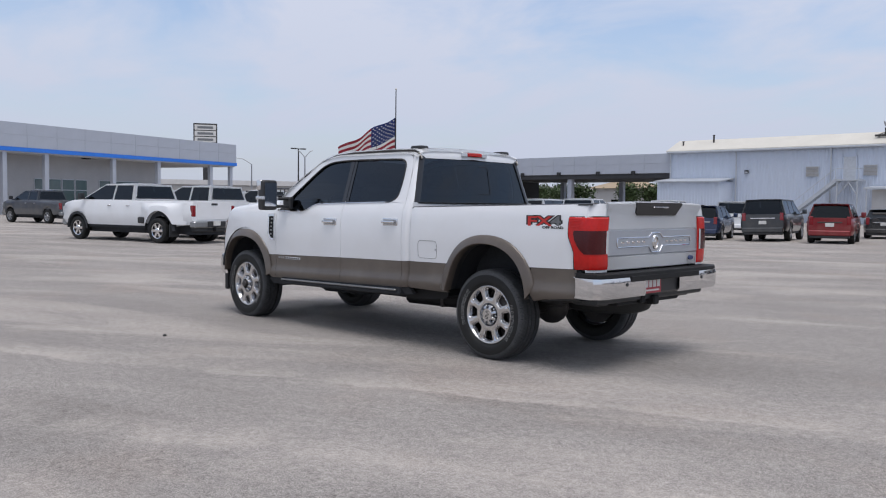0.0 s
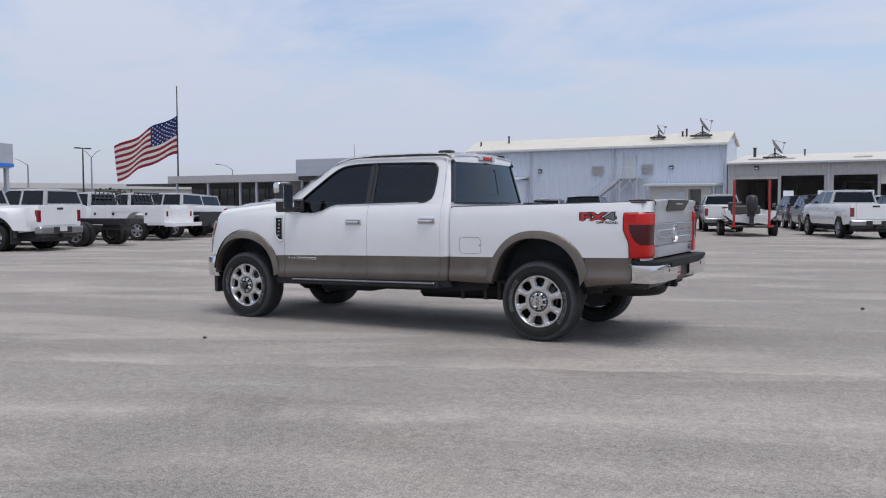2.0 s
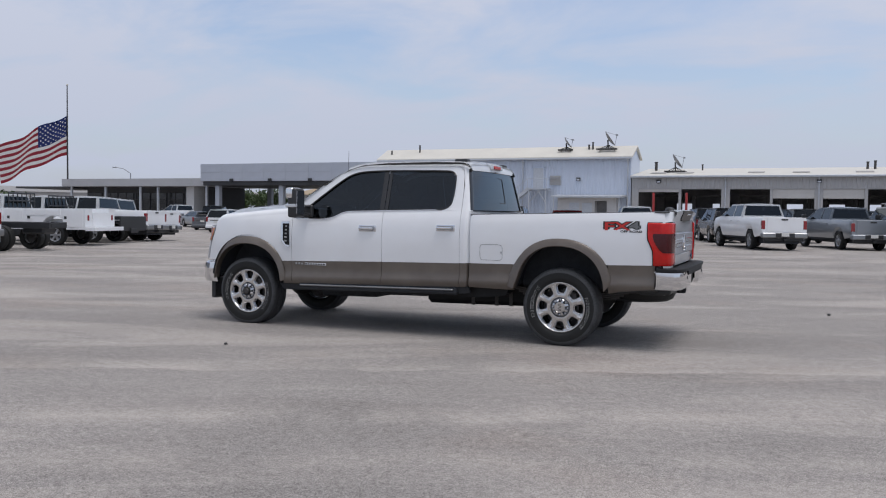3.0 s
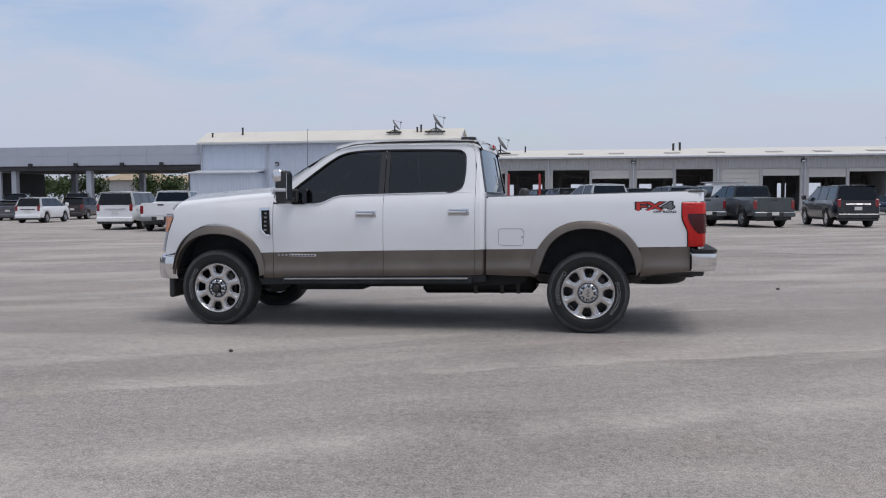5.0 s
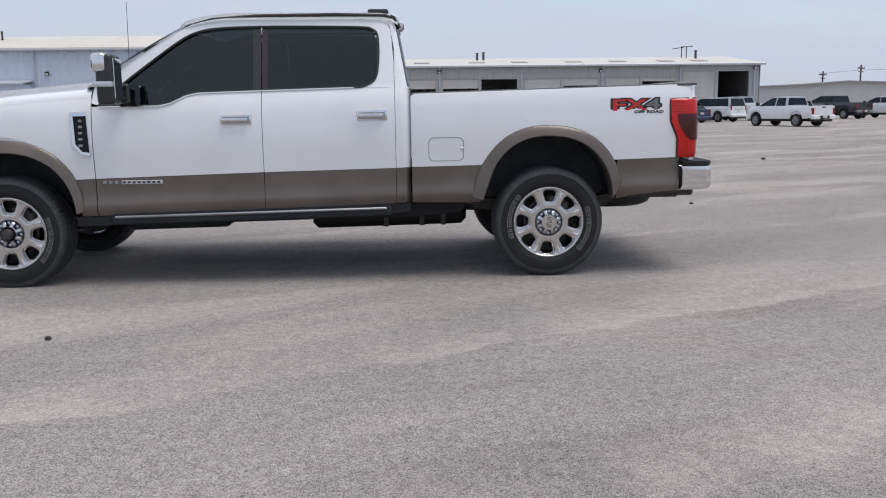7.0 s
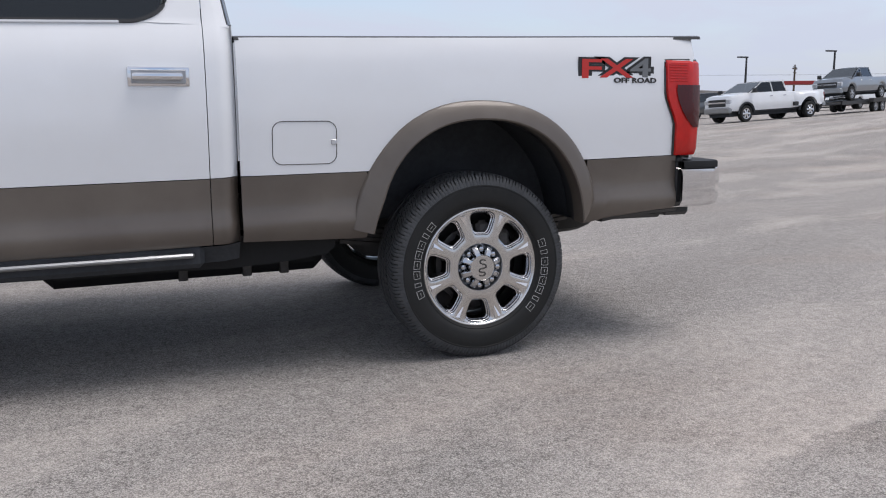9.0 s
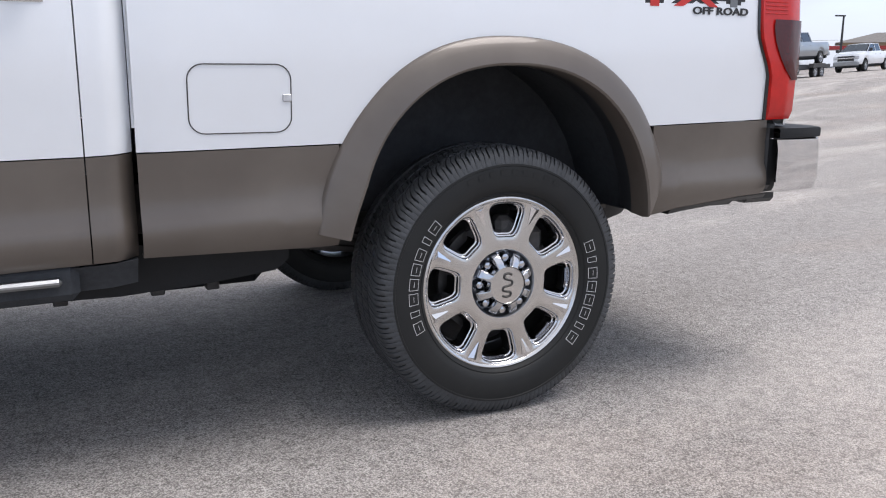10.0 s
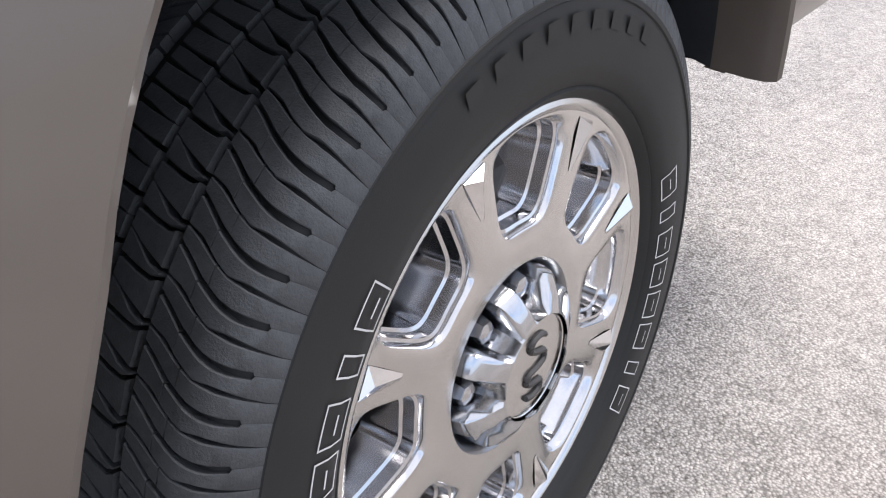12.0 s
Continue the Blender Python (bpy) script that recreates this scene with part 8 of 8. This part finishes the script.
for sgn in (1, -1):
    for k in range(NP):
        o = k * PITCH + (0 if sgn > 0 else 2.1)
        sg = 1 if sgn > 0 else -1
        lo_m = lambda d: o + lerp(MAIN, d) + lerp(MAIN_W, d) / 2
        hi_t = lambda d: o + lerp(THIN, d) - lerp(THIN_W, d) / 2
        lo_t = lambda d: o + lerp(THIN, d) + lerp(THIN_W, d) / 2
        hi_m = lambda d: o + PITCH + lerp(MAIN, d) - lerp(MAIN_W, d) / 2
        for left, right, cutd in ((lo_m, hi_t, CUT_A), (lo_t, hi_m, CUT_B)):
            add_strip(bm, [d for d in DS if d < cutd - 0.001] + [cutd - 0.0006], left, right, sgn)
            add_strip(bm, [cutd + 0.0006] + [d for d in DS if d > cutd + 0.001], left, right, sgn)
ME_PADS = finish("shoulder_lug", bm, M_TYRE_DUST, 32)
WAVE_A = [(-0.002, -0.1), (0.008, -0.2), (0.032, 0.6), (0.047, 0.9), (0.0525, 0.35)]
WAVE_B = [(-0.002, -3.3), (0.014, -2.6), (0.038, -0.75), (0.0525, -0.15)]
WAVE_BW = [(0.008, 0.04), (0.02, 0.07), (0.027, 0.22), (0.04, 0.75), (0.0525, 0.5)]
WAVE_C = [(-0.045, -1.5), (-0.035, -1.2), (-0.008, -0.3), (0.0, -0.1), (0.008, 0.0)]
WAVE_CW = [(-0.045, 0.5), (-0.02, 0.25), (0.0, 0.6), (0.008, 0.45)]
WAVE_DW = [(-0.045, 0.30), (-0.022, 0.22), (-0.008, 0.05), (0.008, 0.03)]
RIB1 = [0.0125, 0.018, 0.025, 0.032, 0.039, 0.045, 0.0512]
RIB2 = [-0.0385, -0.032, -0.025, -0.018, -0.010, -0.003, 0.0045]
bm = bmesh.new()
for k in range(NP):
    o = k * PITCH - 1.4
    add_strip(bm, RIB1, lambda d: o - PITCH + lerp(WAVE_A, d) + 0.24, lambda d: o + lerp(WAVE_B, d) - lerp(WAVE_BW, d) / 2)
    add_strip(bm, RIB1, lambda d: o + lerp(WAVE_B, d) + lerp(WAVE_BW, d) / 2, lambda d: o + lerp(WAVE_A, d) - 0.24)
    o -= 0.9
    add_strip(bm, RIB2, lambda d: o + lerp(WAVE_C, d) + lerp(WAVE_CW, d) / 2, lambda d: o + 2.15 + lerp(WAVE_C, d) - lerp(WAVE_DW, d))
    add_strip(bm, RIB2, lambda d: o + 2.15 + lerp(WAVE_C, d) + lerp(WAVE_DW, d), lambda d: o + PITCH + lerp(WAVE_C, d) - lerp(WAVE_CW, d) / 2)
ME_TREAD = finish("tread", bm, M_TYRE_DUST, 32)

# raised pale outlines on the sidewall: two arcs of eight plain framed bars
bm = bmesh.new()
for mid, span in ((-10.5, 66), (170, 66)):
    for k in range(8):
        narrow = k in (1, 6)
        ac = radians(mid + (k - 3.5) * span / 8)
        wa = radians(span / 8 * (0.20 if narrow else 0.40))
        r0, r1 = 0.300, 0.332
        t = 0.0017
        for (ra_, rb_, aa, ab) in ((r0, r0 + t, -wa, wa), (r1 - t, r1, -wa, wa), (r0, r1, -wa, -wa + t / 0.32), (r0, r1, wa - t / 0.32, wa)):
            add_grid(bm, [[wp(r, ac + aa + (ab - aa) * q / 3, float(np.interp(r, [0.294, 0.315, 0.345], [0.1312, 0.1365, 0.1382])) + 0.0012) for q in range(4)] for r in (ra_, (ra_ + rb_) / 2, rb_)])
        if not narrow:
            rm = (r0 + r1) / 2
            add_grid(bm, [[wp(r, ac + wa * (-0.45 + 0.9 * q / 3), 0.1382) for q in range(4)] for r in (rm - t / 2, rm + t / 2)])
ME_LETTER = finish("sidewall_mark", bm, M_DECAL_WHITE, 0)
# dull raised marks in rubber near the top
bm = bmesh.new()
for k in range(9):
    ac = radians(62 + k * 6.2)
    wa = radians(1.7)
    add_grid(bm, [[wp(r, ac - wa + 2 * wa * q / 2, 0.1392) for q in range(3)] for r in (0.345, 0.362)])
    ac = radians(250 + k * 5.0)
    add_grid(bm, [[wp(r, ac - wa * 0.6 + 1.2 * wa * q / 2, 0.1392) for q in range(3)] for r in (0.345, 0.355)])
ME_DULL = finish("rubber_mark", bm, M_TYRE, 0)

# rim face: eight sectors, each a plate with one rounded window
SP0 = radians(20)
NPT = 48


def win_edge(phi, grow=0.0):
    c, s = math.cos(phi), math.sin(phi)
    e = 2 / 4.2
    v = math.copysign(abs(s) ** e, s)
    u = math.copysign(abs(c) ** e, c)
    r = 0.2055 + (0.0535 + grow) * v
    hw_ = radians(float(np.interp(r, [0.15, 0.26], [14.4, 15.4]))) + grow / r
    return r, hw_ * u


def box_edge(phi):
    c, s = math.cos(phi), math.sin(phi)
    m = max(abs(c), abs(s))
    return 0.189 + 0.077 * s / m, radians(22.5) * c / m


def face_d(r):
    return float(np.interp(r, [0.105, 0.13, 0.19, 0.245, 0.268], [0.119, 0.1205, 0.119, 0.1185, 0.121]))


bm_f, bm_w = bmesh.new(), bmesh.new()
for k in range(8):
    ac = SP0 + radians(22.5 + 45 * k)
    phis = [2 * math.pi * i / NPT for i in range(NPT)]
    outer = [box_edge(p) for p in phis]
    edge = [win_edge(p, 0.003) for p in phis]
    rows = []
    for f in (0.0, 0.25, 0.5, 0.7, 0.85, 1.0):
        row = []
        for (ro_, ao), (re, ae) in zip(outer, edge):
            r, a = ro_ + (re - ro_) * f, ao + (ae - ao) * f
            row.append(wp(r, ac + a, face_d(r) - 0.0018 * f ** 4))
        rows.append(row)
    add_grid(bm_f, rows, closed=True)
    rows = []
    for g, dd in ((0.003, 0.0018), (0.0012, 0.0040), (0.0, 0.010), (-0.0030, 0.0115), (-0.0042, 0.024), (-0.0075, 0.026), (-0.0095, 0.048), (-0.014, 0.066)):
        row = []
        for p in phis:
            r, a = win_edge(p, g)
            row.append(wp(r, ac + a, face_d(r) - dd))
        rows.append(row)
    add_grid(bm_w, rows, closed=True)
bmesh.ops.remove_doubles(bm_f, verts=bm_f.verts, dist=0.0004)
ME_FACE = finish("spoke_face", bm_f, M_RIM, 30)
ME_WINDOW = finish("spoke_wall", bm_w, M_RIMWALL, 50)
# lip, barrel, hub pocket
bm = bmesh.new()
add_lathe(bm, [(0.2655, 0.1205), (0.268, 0.1245), (0.274, 0.1275), (0.279, 0.1255), (0.280, 0.119), (0.272, 0.11)], 120, wp)
ME_LIP = finish("rim_lip", bm, M_RIM, 40)
bm = bmesh.new()
add_lathe(bm, [(0.2655, 0.118), (0.257, 0.06), (0.252, 0.03), (0.245, -0.02), (0.26, -0.11)], 72, wp)
add_lathe(bm, [(0.1130, 0.1195), (0.1085, 0.1165), (0.105, 0.105), (0.103, 0.088), (0.06, 0.086)], 72, wp)
ME_BARREL = finish("rim_barrel", bm, M_BARREL, 40)
# bright wedge facets at the spoke ends
bm = bmesh.new()
inner_, outer_ = 0.204, 0.2605
low_ = [bm.verts.new(wp(r, a, face_d(r) + 0.0005)) for r, a in ((inner_, -0.014), (outer_, -0.062), (outer_, 0.062), (inner_, 0.014))]
ridge_ = [bm.verts.new(wp(inner_ + 0.002, 0, face_d(inner_) + 0.0015)), bm.verts.new(wp(outer_ - 0.006, 0, face_d(outer_) + 0.0085))]
bm.faces.new((low_[0], low_[1], ridge_[1], ridge_[0]))
bm.faces.new((ridge_[0], ridge_[1], low_[2], low_[3]))
bm.faces.new((low_[1], low_[2], ridge_[1]))
bm.faces.new((low_[3], low_[0], ridge_[0]))
ME_FACET = finish("spoke_facet", bm, M_CHROME, 10)
# lobed hub cover: a dome with a scallop round each nut
bm = bmesh.new()
rows = []
NA = 160
for f, d in ((0.0, 0.090), (0.03, 0.112), (0.10, 0.126), (0.20, 0.132), (0.60, 0.1435), (0.92, 0.1485), (1.0, 0.1490)):
    row = []
    for i in range(NA):
        a = 2 * math.pi * i / NA
        da = abs((math.degrees(a - SP0) - 22.5 + 22.5) % 45 - 22.5)
        lobe = min(1, max(0, (da - 8.5) / 6.5))
        lobe = lobe * lobe * (3 - 2 * lobe)
        R = 0.068 + 0.0365 * lobe
        r = R + (0.0605 - R) * min(1, f)
        row.append(wp(r, a, d - 0.020 * (1 - lobe) * (1 - f) * min(1, f * 20)))
    rows.append(row)
add_grid(bm, rows, closed=True)
ME_COVER = finish("hub_cover", bm, M_HUB, 40)
bm = bmesh.new()
add_lathe(bm, [(0.0612, 0.1475), (0.0606, 0.1508), (0.0588, 0.1518), (0.0578, 0.1508), (0.0568, 0.1508), (0.012, 0.1518)], 64, wp, cap_last=True)
ME_CAP = finish("hub_cap", bm, M_RIM, 30)
bm = bmesh.new()
pts = [wp(0, 0, 0.1525) + Vector((x * 1.25, 0, z * 1.22)) for x, z in ((0.012, 0.027), (0.004, 0.031), (-0.007, 0.029), (-0.009, 0.02), (0.001, 0.0145), (0.012, 0.011), (0.013, 0.002), (0.002, -0.002), (-0.010, -0.004), (-0.012, -0.013), (-0.002, -0.0165), (0.009, -0.0185), (0.009, -0.027), (-0.002, -0.0305), (-0.012, -0.028))]
add_tube(bm, smooth_line([p.copy() for p in pts], 4), 0.0036, 6)
ME_SQUIGGLE = finish("cap_mark", bm, M_STEEL, 40)
bm = bmesh.new()
add_lathe(bm, [(0.0145, 0.087), (0.0145, 0.112), (0.012, 0.121), (0.005, 0.124)], 6, lambda r, a, d: Vector((r * math.cos(a), -d, r * math.sin(a))), cap_last=True)
add_lathe(bm, [(0.0185, 0.086), (0.0185, 0.092), (0.0145, 0.094)], 18, lambda r, a, d: Vector((r * math.cos(a), -d, r * math.sin(a))))
ME_LUG = finish("lug_nut", bm, M_HUB, 30)
bm = bmesh.new()
add_lathe(bm, [(0.185, 0.028), (0.185, 0.004), (0.06, 0.004)], 48, wp)
add_lathe(bm, [(0.185, 0.028), (0.095, 0.030), (0.09, 0.06), (0.04, 0.062)], 48, wp, cap_last=True)
ME_DISC = finish("brake_disc", bm, M_STEEL, 35)
# dark disc added inside the rim to keep the spoke windows dark
bm = bmesh.new()
add_lathe(bm, [(0.243, -0.03), (0.243, -0.06), (0.10, -0.075), (0.05, -0.075)], 48, wp, cap_last=True)
ME_BACKING = finish("dark_backing", bm, M_STEEL, 35)
bm = bmesh.new()
for a in (0.75, 1.0, 1.25):
    c = wp(0.17, a, 0.03)
    add_box(bm, c - Vector((0.05, 0.035, 0.045)), c + Vector((0.05, 0.03, 0.045)), 0.015)
ME_CALIPER = finish("caliper", bm, M_STEEL, 35)
bm = bmesh.new()
add_lathe(bm, [(0.042, 0.142), (0.042, 0.165), (0.034, 0.176), (0.012, 0.178)], 32, wp, cap_last=True)
ME_LOCK = finish("locking_hub", bm, M_STEEL, 35)


WS = 0.974


def hero_wheel(x, far, front):
    w = new("wheel")
    w.parent = HERO
    y = 2 * CY - 0.161 if far else 0.161
    w.matrix_basis = HINV @ pose(x, y, 0.408 if front else 0.4185, 0, 0, 180 if far else 0) @ Matrix.Diagonal((WS, 1, WS, 1))
    tagged(w, "black all-terrain tyre on an eight-spoke chrome wheel")
    meshes = [ME_TYRE, ME_TREAD, ME_PADS, ME_LETTER, ME_DULL, ME_FACE, ME_WINDOW, ME_LIP, ME_BARREL, ME_COVER, ME_DISC, ME_CALIPER, ME_BACKING]
    meshes += [ME_LOCK] if front else [ME_CAP, ME_SQUIGGLE]
    for me in meshes:
        o = new(me.name.split(".")[0], me)
        o.parent = w
        if me in (ME_TYRE, ME_TREAD, ME_PADS, ME_LETTER, ME_DULL):
            o.scale = (1.008, 1.06, 1.008)
        if me in (ME_CAP, ME_SQUIGGLE):
            o.location = (0, 0.007, 0)
        if me in (ME_TREAD, ME_PADS, ME_LETTER, ME_DULL):
            o["kind"] = "stuff"
    for k in range(8):
        a = SP0 + radians(22.5 + 45 * k)
        o = new("spoke_facet", ME_FACET)
        o.parent = w
        o.rotation_euler = (0, -SP0 - radians(45 * k), 0)
        o = new("lug_nut", ME_LUG)
        o.parent = w
        o.location = (0.085 * math.cos(a), 0, 0.085 * math.sin(a))


for x, front in ((0.0, False), (-4.055, True)):
    hero_wheel(x, False, front)
    hero_wheel(x, True, front)
